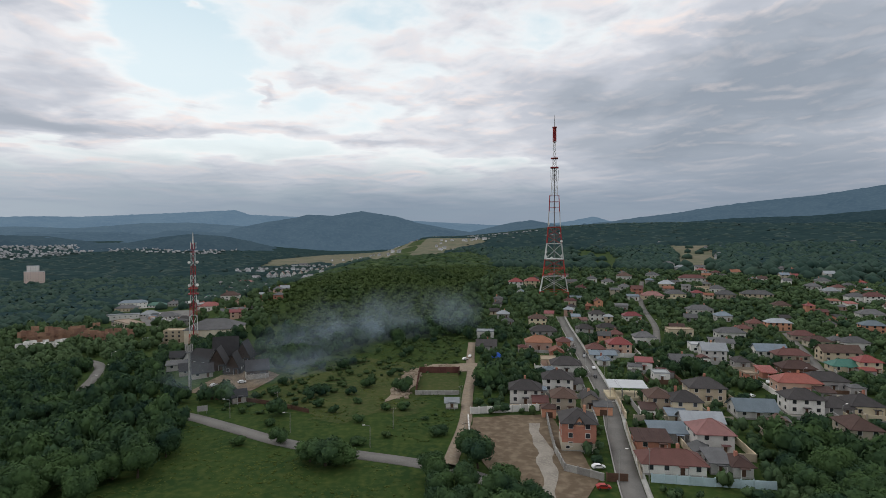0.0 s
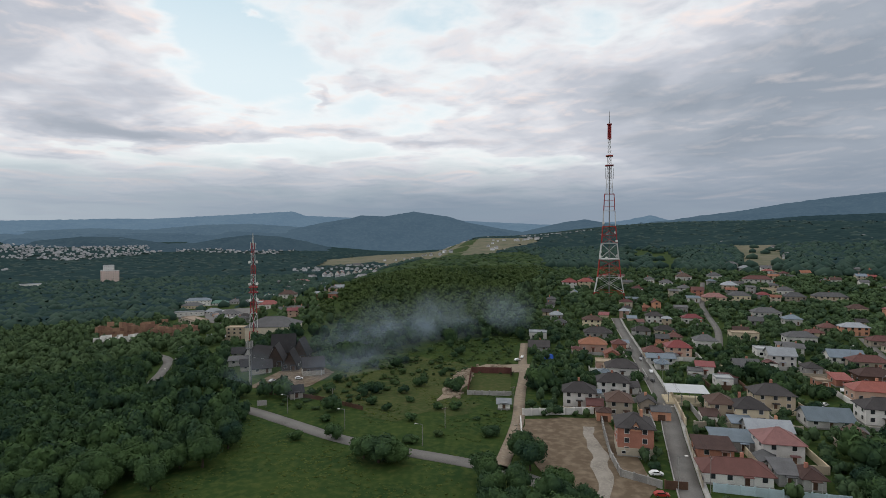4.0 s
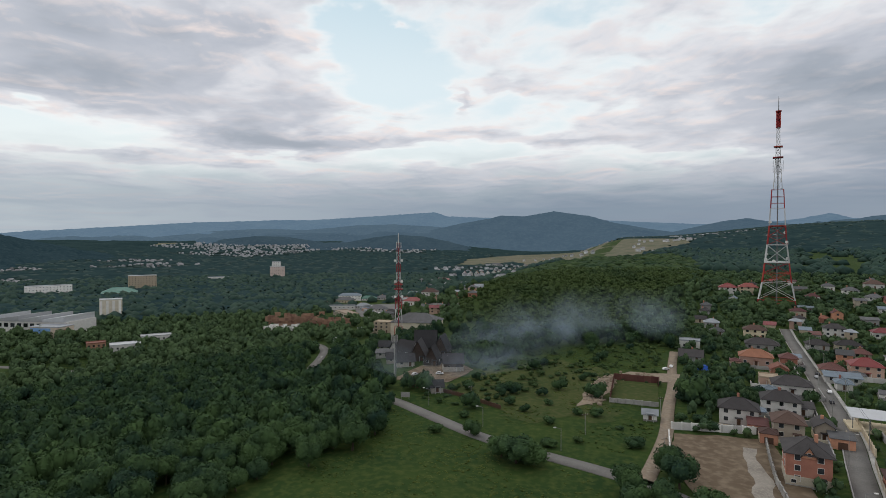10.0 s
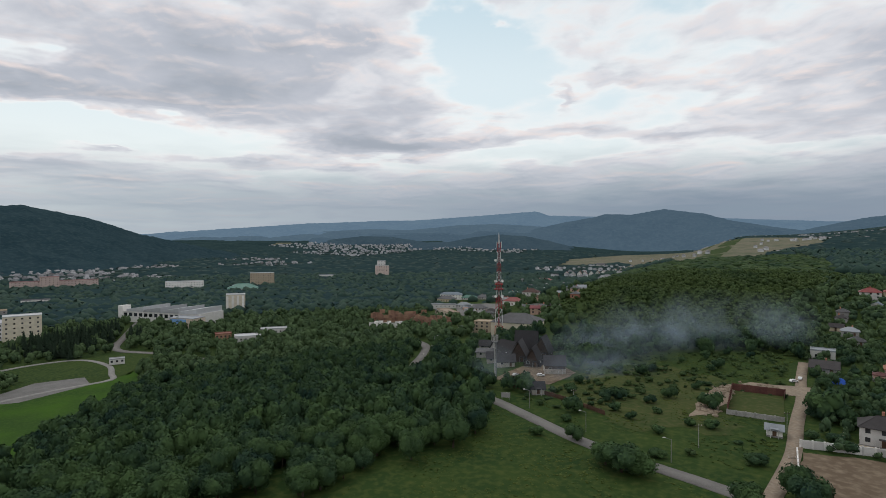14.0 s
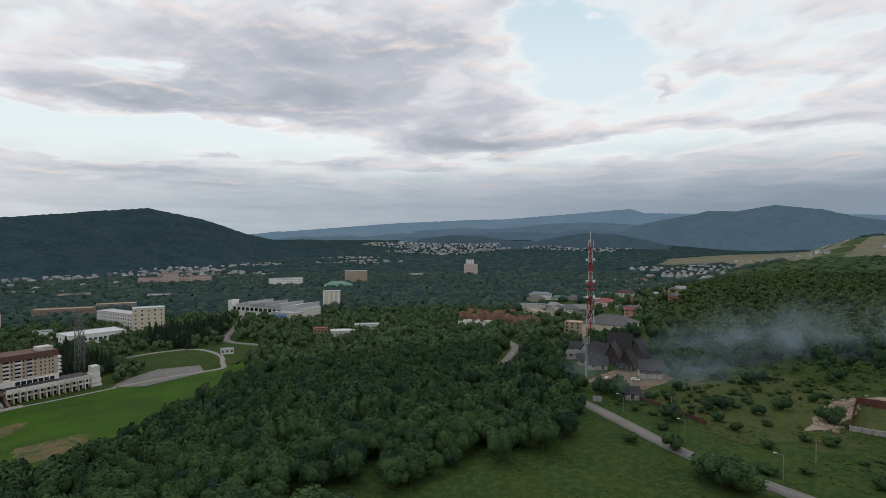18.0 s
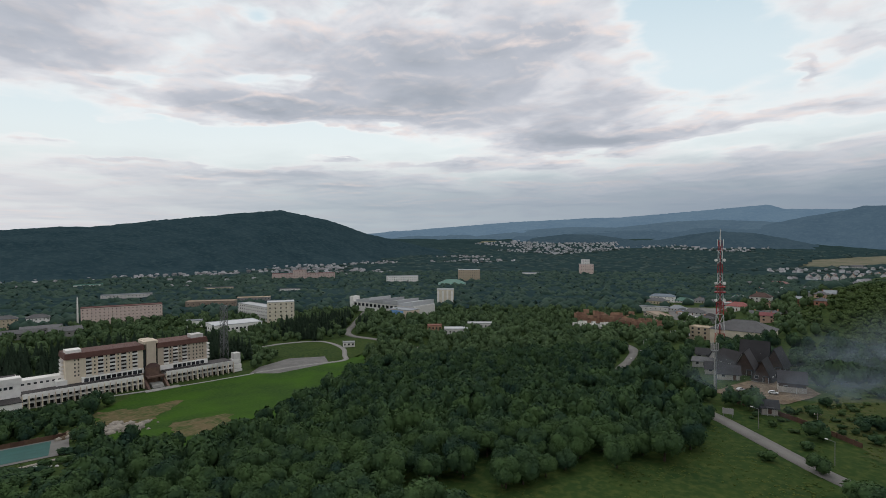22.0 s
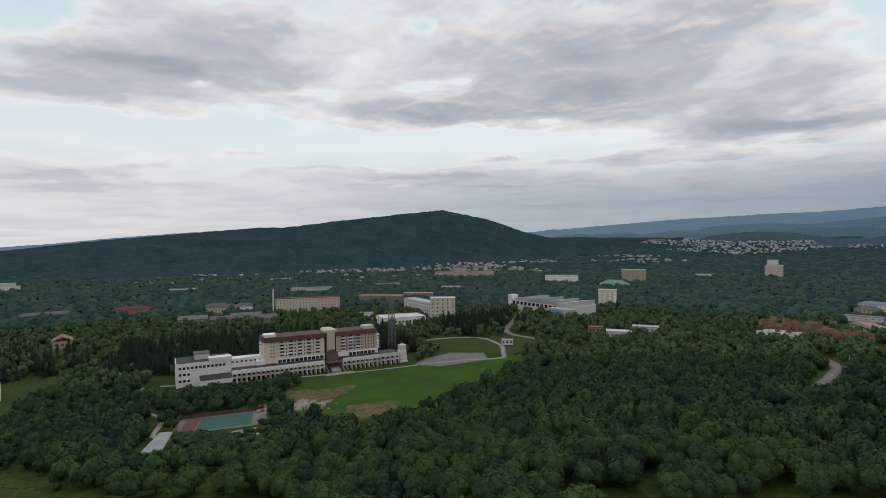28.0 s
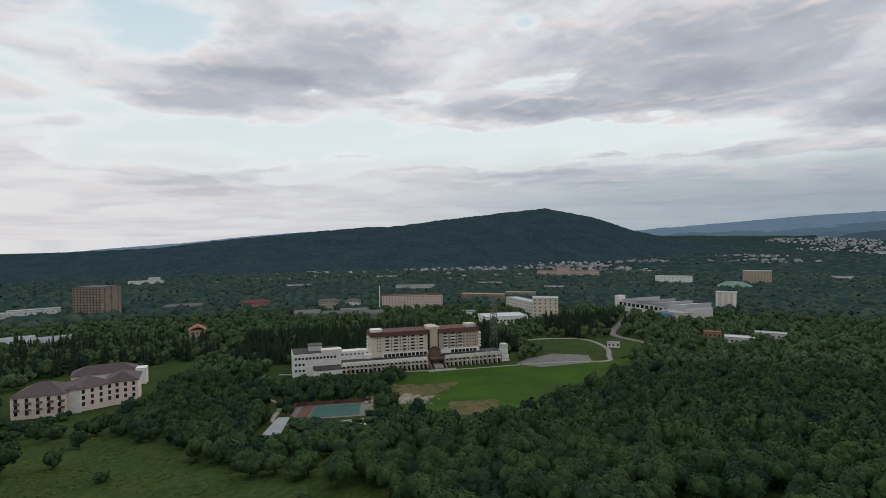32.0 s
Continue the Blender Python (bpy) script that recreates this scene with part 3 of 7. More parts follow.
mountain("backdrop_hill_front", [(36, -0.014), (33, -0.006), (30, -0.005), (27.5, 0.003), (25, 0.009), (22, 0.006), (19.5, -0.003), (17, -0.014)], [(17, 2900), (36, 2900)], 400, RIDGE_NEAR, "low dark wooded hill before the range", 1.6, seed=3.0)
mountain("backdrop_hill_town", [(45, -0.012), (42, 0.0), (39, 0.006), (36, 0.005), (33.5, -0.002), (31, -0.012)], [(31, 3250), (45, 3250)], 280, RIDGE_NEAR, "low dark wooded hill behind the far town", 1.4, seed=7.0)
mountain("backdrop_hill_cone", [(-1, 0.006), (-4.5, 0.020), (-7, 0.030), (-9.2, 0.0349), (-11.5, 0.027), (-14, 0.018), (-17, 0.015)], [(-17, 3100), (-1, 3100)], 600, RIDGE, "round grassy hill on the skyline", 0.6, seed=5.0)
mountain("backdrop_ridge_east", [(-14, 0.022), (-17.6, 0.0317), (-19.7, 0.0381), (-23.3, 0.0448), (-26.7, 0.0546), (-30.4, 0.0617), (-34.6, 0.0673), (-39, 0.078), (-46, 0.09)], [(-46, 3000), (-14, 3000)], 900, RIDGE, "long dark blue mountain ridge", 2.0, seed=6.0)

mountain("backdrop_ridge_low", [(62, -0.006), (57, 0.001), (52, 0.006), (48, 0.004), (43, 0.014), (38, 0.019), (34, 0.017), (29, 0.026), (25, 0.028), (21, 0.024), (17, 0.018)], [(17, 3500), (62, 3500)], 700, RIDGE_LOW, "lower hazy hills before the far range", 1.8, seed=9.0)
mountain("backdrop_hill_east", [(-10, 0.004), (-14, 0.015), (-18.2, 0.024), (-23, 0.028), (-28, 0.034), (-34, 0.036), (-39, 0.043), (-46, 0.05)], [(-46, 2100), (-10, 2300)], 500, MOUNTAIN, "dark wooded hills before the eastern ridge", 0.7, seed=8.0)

# ---- fields, lawns, bare earth ----
MEADOW = [(-110, 70), (-84, 92), (-82, 110), (-70, 133), (-80, 172), (-62, 158), (-42, 147), (-12, 136), (-4, 120), (-10, 60)]
FIELD = [(-80, 186), (-66, 200), (-66, 240), (-49, 283), (14, 325), (9, 247), (4, 150), (-43, 160)]
TOWN = [(9, 173), (12, 254), (19, 392), (51, 517), (40, 600), (123, 660), (300, 720), (520, 640), (420, 300), (120, 60), (30, 60)]
SCRUB = [(-148, 446), (-225, 860), (-215, 1050), (60, 1150), (80, 900), (60, 560), (20, 480), (-20, 330), (-60, 290), (-95, 330)]
YELLOW = [(-549, 1641), (-402, 1850), (-235, 1440), (-110, 960), (-19, 1060), (94, 1500), (169, 1933), (60, 2260), (-278, 3183), (-593, 2788), (-690, 2200)]
LAWN_AREA = [(-292, 20), (-331, 50), (-337, 112), (-331, 175), (-345, 200), (-296, 172), (-248, 118), (-208, 78), (-190, 48), (-222, 18), (-250, 28)]
LAWN_EAST = [(-405, 140), (-412, 173), (-405, 221), (-386, 240), (-336, 190), (-342, 172), (-360, 150)]
LEFT_MEADOW = [(-232, -126), (-228, -92), (-212, -66), (-176, -42), (-152, -22), (-127, 12), (-100, 20), (-110, -60), (-155, -110)]
patch("field_meadow_grass", MEADOW, GRASS, "rough green meadow with weeds", 0.10, closed_to_trees=False)
patch("field_dry", [(-72, 200), (-62, 232), (-40, 262), (-12, 250), (-6, 215), (-10, 178), (-40, 170)], DRYGRASS, "dry yellow-green grass of a fallow field", 0.07, closed_to_trees=False, wobble=9)
patch("field_yellow", YELLOW, HAY, "pale yellow-green hay field on the plateau", 0.6, 60, wobble=30)
HILL_CLEARING = [(264, 637), (292, 592), (409, 802), (570, 1168), (505, 1220), (357, 826)]
HILL_PASTURE = [(153, 663), (217, 655), (317, 948), (355, 1199), (281, 1218)]
patch("field_hill", HILL_CLEARING, HAY, "pale grassy clearing on the hillside", 0.4, 30, wobble=20, closed_to_trees=False)
patch("field_pasture", HILL_PASTURE, GRASS, "green hillside pasture", 0.4, 30, wobble=20, closed_to_trees=False)
TOWN_SLOPE = [(-2423, 2181), (-2083, 2482), (-2260, 2646), (-2573, 2358)]
patch("field_town_slope", TOWN_SLOPE, HAY, "pale hay slope behind the far town", 1.0, 60, wobble=30, closed_to_trees=False)
patch("lawn_hotel", LAWN_AREA, LAWN, "bright green mown lawn before the hotel", 0.16, wobble=2)
patch("lawn_east", LAWN_EAST, GRASS, "grassy slope beside the curving path", 0.16)
patch("ground_bare_plot", [(9.5, 173), (34, 177), (37, 150), (38, 128), (26, 112), (14, 128), (8, 145)], SOIL, "bare brown earth of an empty building plot", 0.2, wobble=1.5)
patch("ground_gravel_strip", [(26.5, 168), (29.5, 168), (29, 150), (27.5, 132), (24, 112), (20.5, 112), (24, 132), (25, 150)], GRAVEL, "grey gravel strip across the building plot", 0.28, wobble=2)
patch("ground_sandy", [(-250, 52), (-245, 76), (-232, 72), (-220, 64), (-213, 48), (-230, 46)], WORN, "worn sandy patch in the lawn", 0.26, wobble=6, closed_to_trees=False)
patch("ground_sandy_worn", [(-303, 28), (-298, 66), (-285, 60), (-273, 52), (-262, 42), (-278, 27)], WORN, "worn reddish patch of bare earth", 0.26, wobble=6, closed_to_trees=False)
patch("pavement_lot", [(-337, 114), (-326, 128), (-331, 165), (-352, 172), (-362, 150), (-350, 125)], LOT, "grey asphalt car park before the hotel", 0.2)
patch("ground_castle_yard", [(-98, 205), (-72, 205), (-68, 228), (-80, 240), (-96, 232)], SOIL, "bare brown yard of the log houses", 0.2, wobble=2)

# ---- roads ----
STREET = [(34, 78), (39, 102), (44, 128), (51, 160), (59, 198), (70, 280), (82, 373), (84, 390)]
VALLEY_ROAD = [(-230, 340), (-191, 301), (-168, 262), (-150, 226), (-122, 198), (-86, 178), (-66, 165), (-45, 152), (-28, 145), (-10, 139), (4, 133), (12, 126)]
ribbon("road_street", STREET, 5.2, ASPHALT, "worn grey asphalt street running uphill")
ribbon("pavement_street_east", STREET, 1.2, CONCRETE, "narrow concrete pavement along the street", 0.28, "pavement", 3.4, 0.1)
ribbon("kerb_street_west", STREET, 0.25, KERB, "low stone kerb of the street", 0.26, "kerb", -2.75, 0.12)
ribbon("road_valley", VALLEY_ROAD, 5.0, ASPHALT, "pale grey country road curving past the forest")
ribbon("road_dirt", [(1, 134), (3, 145), (7, 170), (9, 198), (12, 230), (13, 258), (16, 300)], 3.9, SAND, "unpaved gravel lane between the fields")
ribbon("road_hill", [(118, 300), (140, 360), (160, 440), (190, 520)], 4.0, ASPHALT, "narrow village street")
ribbon("road_hill_lower", [(136, 166), (148, 206), (173, 254), (208, 330)], 4.0, ASPHALT, "narrow village street")
ribbon("path_curve", [(-412, 140), (-416, 170), (-405, 195), (-372, 196), (-345, 184), (-332, 176), (-335, 150), (-336, 118)], 3.4, CONCRETE, "pale concrete drive curving round the lawn", 0.3)
ribbon("road_hotel", [(-560, 330), (-470, 262), (-420, 228), (-380, 235), (-330, 240)], 6.0, ASPHALT, "asphalt road behind the hotel lawn", 0.3)
ribbon("path_hotel_front", [(-345, -35), (-338, 0), (-335, 40), (-333, 80), (-335, 116)], 1.6, CONCRETE, "narrow concrete footpath along the hotel", 0.3)

# ---- windows, doors and houses ----
CACHE = {}


def window_mesh(w, h):
    key = (round(w, 2), round(h, 2))
    if key not in CACHE:
        b = Build()
        t = 0.09
        ring = [(-w / 2, 0), (w / 2, 0), (w / 2, h), (-w / 2, h)]
        hole = [(-w / 2 + t, t), (w / 2 - t, t), (w / 2 - t, h - t), (-w / 2 + t, h - t)]
        b.v = [(px, py, pz) for py in (-0.08, 0.05) for q in (ring, hole) for px, pz in q]
        for k in range(4):
            j = (k + 1) % 4
            b.f += [(k, j, 4 + j, 4 + k), (12 + k, 12 + j, 8 + j, 8 + k), (8 + k, 8 + j, j, k), (4 + k, 4 + j, 12 + j, 12 + k)]
        g = Build().box(-w / 2 + t, w / 2 - t, -0.03, 0.02, t, h - t)
        CACHE[key] = (b.mesh("window", FRAME), g.mesh("pane", GLASS))
    return CACHE[key]


def put_window(parent, x, y, z, turn, w, h, panes=True):
    frame_mesh, pane_mesh = window_mesh(w, h)
    if not panes:
        return part("window", pane_mesh, GLASS, parent, at=pose(x, y, z, 0, 0, turn))
    ob = part("window", frame_mesh, FRAME, parent, at=pose(x, y, z, 0, 0, turn))
    part("pane", pane_mesh, GLASS, ob)
    return ob


WORDS = {"black": "dark slate", "brown": "brown tiled", "maroon": "maroon metal", "pinkish": "faded red", "red": "red metal", "orange": "orange metal", "terracotta": "terracotta", "grey": "grey sheet", "pale": "pale grey", "blue": "blue-grey", "green": "green metal", "white": "white", "tan": "tan flat"}


def roof_build(shape, w, d, h, over=0.6, pitch=0.55, thick=0.16):
    x, y = w / 2 + over, d / 2 + over
    b = Build()
    if shape == "flat":
        b.box(-w / 2 - 0.1, w / 2 + 0.1, -d / 2 - 0.1, d / 2 + 0.1, h, h + 0.2)
        for x0, x1, y0, y1 in ((-w / 2 - 0.1, w / 2 + 0.1, -d / 2 - 0.1, -d / 2 + 0.15), (-w / 2 - 0.1, w / 2 + 0.1, d / 2 - 0.15, d / 2 + 0.1), (-w / 2 - 0.1, -w / 2 + 0.15, -d / 2 + 0.15, d / 2 - 0.15), (w / 2 - 0.15, w / 2 + 0.1, -d / 2 + 0.15, d / 2 - 0.15)):
            b.box(x0, x1, y0, y1, h + 0.2, h + 0.6)
        return b
    if shape == "shed":
        low = [(-x, -y, h), (x, -y, h), (x, y, h + d * 0.16), (-x, y, h + d * 0.16)]
        return b.solid(low, [(p[0], p[1], p[2] + thick) for p in low])
    if shape == "gable":
        if w >= d:
            r = y * pitch * 1.15
            for s in (-1, 1):
                low = [(-x, s * y, h - over * pitch), (x, s * y, h - over * pitch), (x, 0, h - over * pitch + r), (-x, 0, h - over * pitch + r)]
                low = low if s < 0 else low[::-1]
                b.solid(low, [(p[0], p[1], p[2] + thick) for p in low])
        else:
            r = x * pitch * 1.15
            for s in (-1, 1):
                low = [(s * x, y, h - over * pitch), (s * x, -y, h - over * pitch), (0, -y, h - over * pitch + r), (0, y, h - over * pitch + r)]
                low = low if s < 0 else low[::-1]
                b.solid(low, [(p[0], p[1], p[2] + thick) for p in low])
        return b
    m = min(x, y)
    r = m * pitch
    e = h - 0.05
    c = [(-x, -y, e), (x, -y, e), (x, y, e), (-x, y, e)]
    t = [(p[0], p[1], p[2] + thick) for p in c]
    if x >= y:
        a, z = (-(x - m * 0.92), 0, e + thick + r), (x - m * 0.92, 0, e + thick + r)
        faces = [(t[0], t[1], z, a), (t[1], t[2], z), (t[2], t[3], a, z), (t[3], t[0], a)]
    else:
        a, z = (0, -(y - m * 0.92), e + thick + r), (0, y - m * 0.92, e + thick + r)
        faces = [(t[0], t[1], a), (t[1], t[2], z, a), (t[2], t[3], z), (t[3], t[0], a, z)]
    for f in faces:
        b.face(*f)
    b.face(*c[::-1])
    for k in range(4):
        b.face(c[k], c[(k + 1) % 4], t[(k + 1) % 4], t[k])
    b.tube(a, z, 0.12, n=4)
    for q in (t[0], t[1]) if x >= y else (t[0], t[1]):
        b.tube(q, a if (q[0] < 0 or x < y) else z, 0.09, n=4)
    return b


HOUSES = []
STOREY = 2.4


def house(x, y, turn, w, d, floors, roof, wall, shape, pitch=0.55, label=""):
    if not label and x > 0:
        w, d = w * 0.84, d * 0.84
    z = float(min(land(x + a, y + b) for a in (-w / 2, w / 2) for b in (-d / 2, d / 2)))
    h = floors * STOREY + 0.4 + float(land(x, y)) - z
    storeys = "two-storey " if 1.9 <= floors < 2.6 else "three-storey " if floors >= 2.6 else "low "
    words = {"brick": "orange brick", "raw": "raw brick", "brown": "dark timber", "lodge": "dark timber"}.get(wall, wall)
    th = thing("house", pose(x, y, z, 0, 0, turn), label or f"{storeys}{words} house with a {WORDS[roof]} {'hipped' if shape == 'hip' else shape} roof", "house", "houses of the town")
    keep_clear(x, y, max(w, d) / 2 + 1.0)
    far = math.hypot(x, y)
    near = far < 300
    HOUSES.append((x, y, max(w, d)))
    b = Build().box(-w / 2, w / 2, -d / 2, d / 2, -1.5, h)
    if shape == "gable":
        if w >= d:
            for sx in (-w / 2, w / 2 - 0.25):
                b.solid([(sx, -d / 2, h), (sx + 0.25, -d / 2, h), (sx + 0.25, d / 2, h), (sx, d / 2, h)], [(sx, 0, h + d / 2 * pitch * 1.12), (sx + 0.25, 0, h + d / 2 * pitch * 1.12)] + [(sx + 0.25, 0.05, h + d / 2 * pitch * 1.12), (sx, 0.05, h + d / 2 * pitch * 1.12)])
        else:
            for sy in (-d / 2, d / 2 - 0.25):
                b.solid([(-w / 2, sy, h), (w / 2, sy, h), (w / 2, sy + 0.25, h), (-w / 2, sy + 0.25, h)], [(-0.02, sy, h + w / 2 * pitch * 1.12), (0.02, sy, h + w / 2 * pitch * 1.12), (0.02, sy + 0.25, h + w / 2 * pitch * 1.12), (-0.02, sy + 0.25, h + w / 2 * pitch * 1.12)])
    elif shape == "shed":
        b.solid([(-w / 2, -d / 2, h), (w / 2, -d / 2, h), (w / 2, d / 2, h), (-w / 2, d / 2, h)], [(-w / 2, -d / 2, h + 0.01), (w / 2, -d / 2, h + 0.01), (w / 2, d / 2, h + d * 0.15), (-w / 2, d / 2, h + d * 0.15)])
    part("wall", b, WALLS["house_white" if wall == "white" else wall], th)
    part("roof", roof_build(shape, w, d, h, pitch=pitch), ROOFS[roof], th)
    part("plinth", Build().box(-w / 2 - 0.08, w / 2 + 0.08, -d / 2 - 0.08, d / 2 + 0.08, -1.5, 0.45), CONCRETE, th)
    rnd = random.Random(int(x * 7 + y * 13))
    if shape in ("hip", "gable") and not label and rnd.random() < 0.6:
        cx, cy = rnd.uniform(-w / 4, w / 4), rnd.uniform(0, d / 4)
        part("chimney", Build().box(cx - 0.35, cx + 0.35, cy - 0.35, cy + 0.35, h, h + min(w, d) * pitch / 2 + 1.2), WALLS["brick"], th)
    # windows on the two sides that look towards the valley road
    side = 1 if x * math.cos(radians(turn)) + y * math.sin(radians(turn)) < 0 else -1
    n = max(1, int(round(floors - 0.3)))
    for f in range(n):
        zf = 1.3 + f * STOREY + (h - floors * STOREY - 0.4)
        k = max(1, int(w / 3.4))
        for i in range(k):
            if f == 0 and i == k // 2:
                continue
            put_window(th, -w / 2 + (i + 0.5) * w / k, -d / 2 - 0.02, zf, 0, 1.3 if near else 1.5, 1.4, near)
        k = max(1, int(d / 4)) if far < 430 else 0
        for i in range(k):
            put_window(th, side * (w / 2 + 0.02), -d / 2 + (i + 0.5) * d / k, zf, 90 * side, 1.3 if near else 1.5, 1.4, near)
    k = max(1, int(w / 3.4))
    dxp = -w / 2 + (k // 2 + 0.5) * w / k
    door = part("door", Build().box(dxp - 0.5, dxp + 0.5, -d / 2 - 0.1, -d / 2 + 0.02, 0.45 + h - floors * STOREY - 0.4, 2.5 + h - floors * STOREY - 0.4), WALLS["brown"], th)
    if near:
        zc = h - floors * STOREY - 0.4
        part("porch_canopy", Build().box(dxp - 1.1, dxp + 1.1, -d / 2 - 1.4, -d / 2 - 0.02, 2.62 + zc, 2.75 + zc), ROOFS[roof], th)
        for px in (dxp - 0.95, dxp + 0.95):
            part("porch_post", Build().box(px - 0.06, px + 0.06, -d / 2 - 1.3, -d / 2 - 1.18, -0.5, 2.62 + zc), FRAME, th)
    if near and label == "" and 1.2 <= floors < 2.6 and abs(turn) < 20 and x > 15:
        yard(th, w, d, rnd, side, wall, roof)
    return th


def yard(th, w, d, rnd, side, wall, roof):
    """Walls, an outbuilding and a paved court round a town house; each is a thing of its own."""
    m = th.matrix_basis
    x0, x1, y0, y1 = -w / 2 - rnd.uniform(2, 4), w / 2 + rnd.uniform(2, 4), -d / 2 - rnd.uniform(3, 6), d / 2 + rnd.uniform(1, 3)
    paint = WALLS[rnd.choice(["white", "grey", "beige", "cream", "brown"])]
    fence = thing("yard_wall", m, rnd.choice(["low rendered yard wall round the house", "plain garden wall round the house"]), "wall", "yard walls")
    hh = rnd.uniform(1.5, 2.1)
    for a, b in (((x0, y0), (x1, y0)), ((x1, y0), (x1, y1)), ((x0, y0), (x0, y1))):
        n = max(1, int(math.hypot(b[0] - a[0], b[1] - a[1]) / 7))
        for k in range(n):
            p, q = [(a[0] + (b[0] - a[0]) * t, a[1] + (b[1] - a[1]) * t) for t in (k / n, (k + 1) / n)]
            part("panel", Build().box(min(p[0], q[0]) - 0.12, max(p[0], q[0]) + 0.12, min(p[1], q[1]) - 0.12, max(p[1], q[1]) + 0.12, -1.5, hh), paint, fence)
    ow, od = rnd.uniform(4, 6.5), rnd.uniform(4, 6)
    ox, oy = rnd.choice([(x0 + ow / 2, y0 + od / 2 + 0.3), (x1 - ow / 2, y0 + od / 2 + 0.3), (x1 - ow / 2 - 0.2, y1 - od / 2)])
    oy = min(oy, -d / 2 - od / 2 - 0.2) if oy < 0 else max(oy, d / 2 + od / 2 + 0.2)
    out = thing("outbuilding", m @ pose(ox, oy, 0), rnd.choice(["small shed with a low sheet roof", "low garage beside the house"]), "outbuilding", "sheds of the town")
    oh = rnd.uniform(2.2, 3.0)
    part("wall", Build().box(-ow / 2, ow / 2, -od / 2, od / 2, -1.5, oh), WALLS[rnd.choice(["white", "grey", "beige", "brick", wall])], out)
    part("roof", roof_build(rnd.choice(["shed", "gable", "hip"]), ow, od, oh, 0.3, 0.4), ROOFS[rnd.choice(["grey", "pale", "maroon", "brown", "blue", roof])], out)
    part("door", Build().box(-1.1, 1.1, -od / 2 - 0.08, -od / 2 + 0.02, 0, 2.0), WALLS["brown"], out)
    court = part("paving", Build().box(x0 + 0.2, x1 - 0.2, y0 + 0.2, -d / 2 - 0.1, -0.6, 0.28), CONCRETE if rnd.random() < 0.6 else GRAVEL, fence)
    for gx in np.arange(x0, x1, 2.0):
        for gy in np.arange(y0, y1, 2.0):
            if gy < -d / 2 + 1:
                q = m @ Vector((gx, gy, 0))
                keep_clear(q.x, q.y, 0.8)


brick_house = house(37.1, 149.9, -7, 10.7, 11, 3, "black", "brick", "hip")
house(28.9, 190.8, -7, 12.5, 10, 2, "black", "white", "hip")
house(43.2, 204.9, -7, 12.8, 10, 2, "black", "white", "hip")
house(52.9, 234.4, -7, 14.6, 11, 1.4, "black", "white", "hip")
house(40.1, 181.2, -7, 9.0, 10, 2, "brown", "beige", "hip")
house(49.4, 183.4, -7, 5.5, 8, 1.6, "black", "beige", "gable")
house(49.6, 282.7, -7, 15.5, 11, 1.6, "terracotta", "peach", "hip")
house(88.0, 272.4, -7, 12.9, 11, 2, "red", "peach", "hip")
house(76.1, 272.3, -7, 9.9, 9, 1, "maroon", "cream", "hip")
house(71.6, 181.2, -7, 8.7, 10, 2, "brown", "cream", "hip")
house(78.5, 176.9, -7, 10.7, 10, 2, "black", "cream", "hip")
house(92.7, 193.0, -7, 14.1, 11, 2, "black", "cream", "hip")
house(88.0, 219.9, -7, 7.2, 7, 1.2, "white", "white", "flat")
house(72.9, 148.1, -7, 11.2, 11, 2, "pinkish", "white", "hip")
house(56.9, 148.5, -7, 10.4, 8, 1, "brown", "brick", "shed")
house(56.2, 133.9, -7, 17.5, 9, 1, "maroon", "white", "hip")
house(67.7, 134.3, -7, 5.5, 8, 1, "grey", "grey", "shed")
house(72.0, 132.2, -7, 5.5, 8, 1, "brown", "white", "hip")
house(77.8, 164.1, -7, 13.6, 8, 1, "pale", "grey", "gable")
house(64.0, 154.8, -7, 11.5, 8, 1, "blue", "grey", "shed")
house(100.1, 175.5, -7, 14.7, 10, 1, "blue", "white", "gable")
house(131.9, 203.3, -10, 17.1, 10, 1.6, "orange", "peach", "hip")
house(118.1, 179.2, -10, 12.7, 10, 2, "black", "white", "hip")
house(128.1, 178.4, -10, 10.7, 10, 1, "black", "grey", "hip")
house(144.7, 206.9, -10, 17.3, 10, 1.5, "black", "grey", "hip")
house(147.4, 227.4, -10, 14.8, 10, 1.4, "brown", "brown", "hip")
house(115.9, 151.7, -10, 9.2, 12, 2, "brown", "beige", "hip")
house(98.2, 157.3, -10, 5.5, 7, 1.5, "brown", "beige", "gable")
house(136.8, 177.8, -10, 11.2, 11, 1.3, "black", "cream", "hip")
house(184.1, 253.3, -10, 18.9, 10, 2, "brown", "cream", "gable")
house(173.5, 234.7, -10, 14.5, 9, 1, "green", "cream", "hip")
house(180.8, 232.0, -10, 10.1, 9, 2, "red", "cream", "hip")
house(212.9, 282.1, -10, 14.0, 10, 1.5, "grey", "white", "hip")
house(209.3, 290.1, -10, 9.1, 8, 1.2, "grey", "cream", "hip")
house(162.9, 255.2, -10, 16.6, 9, 1.2, "maroon", "beige", "hip")
house(209.4, 340.5, -10, 16.3, 9, 2, "pale", "brick", "hip")
house(202.3, 307.1, -10, 13.5, 9, 1.2, "maroon", "beige", "hip")
house(198.9, 289.6, -10, 12.8, 9, 1.2, "brown", "beige", "hip")
house(159.3, 265.6, -10, 16.3, 10, 1.2, "blue", "white", "gable")
house(126.7, 255.7, -10, 12.5, 10, 2.2, "pale", "white", "gable")
house(129.4, 275.9, -10, 9.9, 9, 1.5, "white", "white", "flat")
house(106.4, 243.1, -7, 11.4, 9, 1.2, "grey", "grey", "gable")
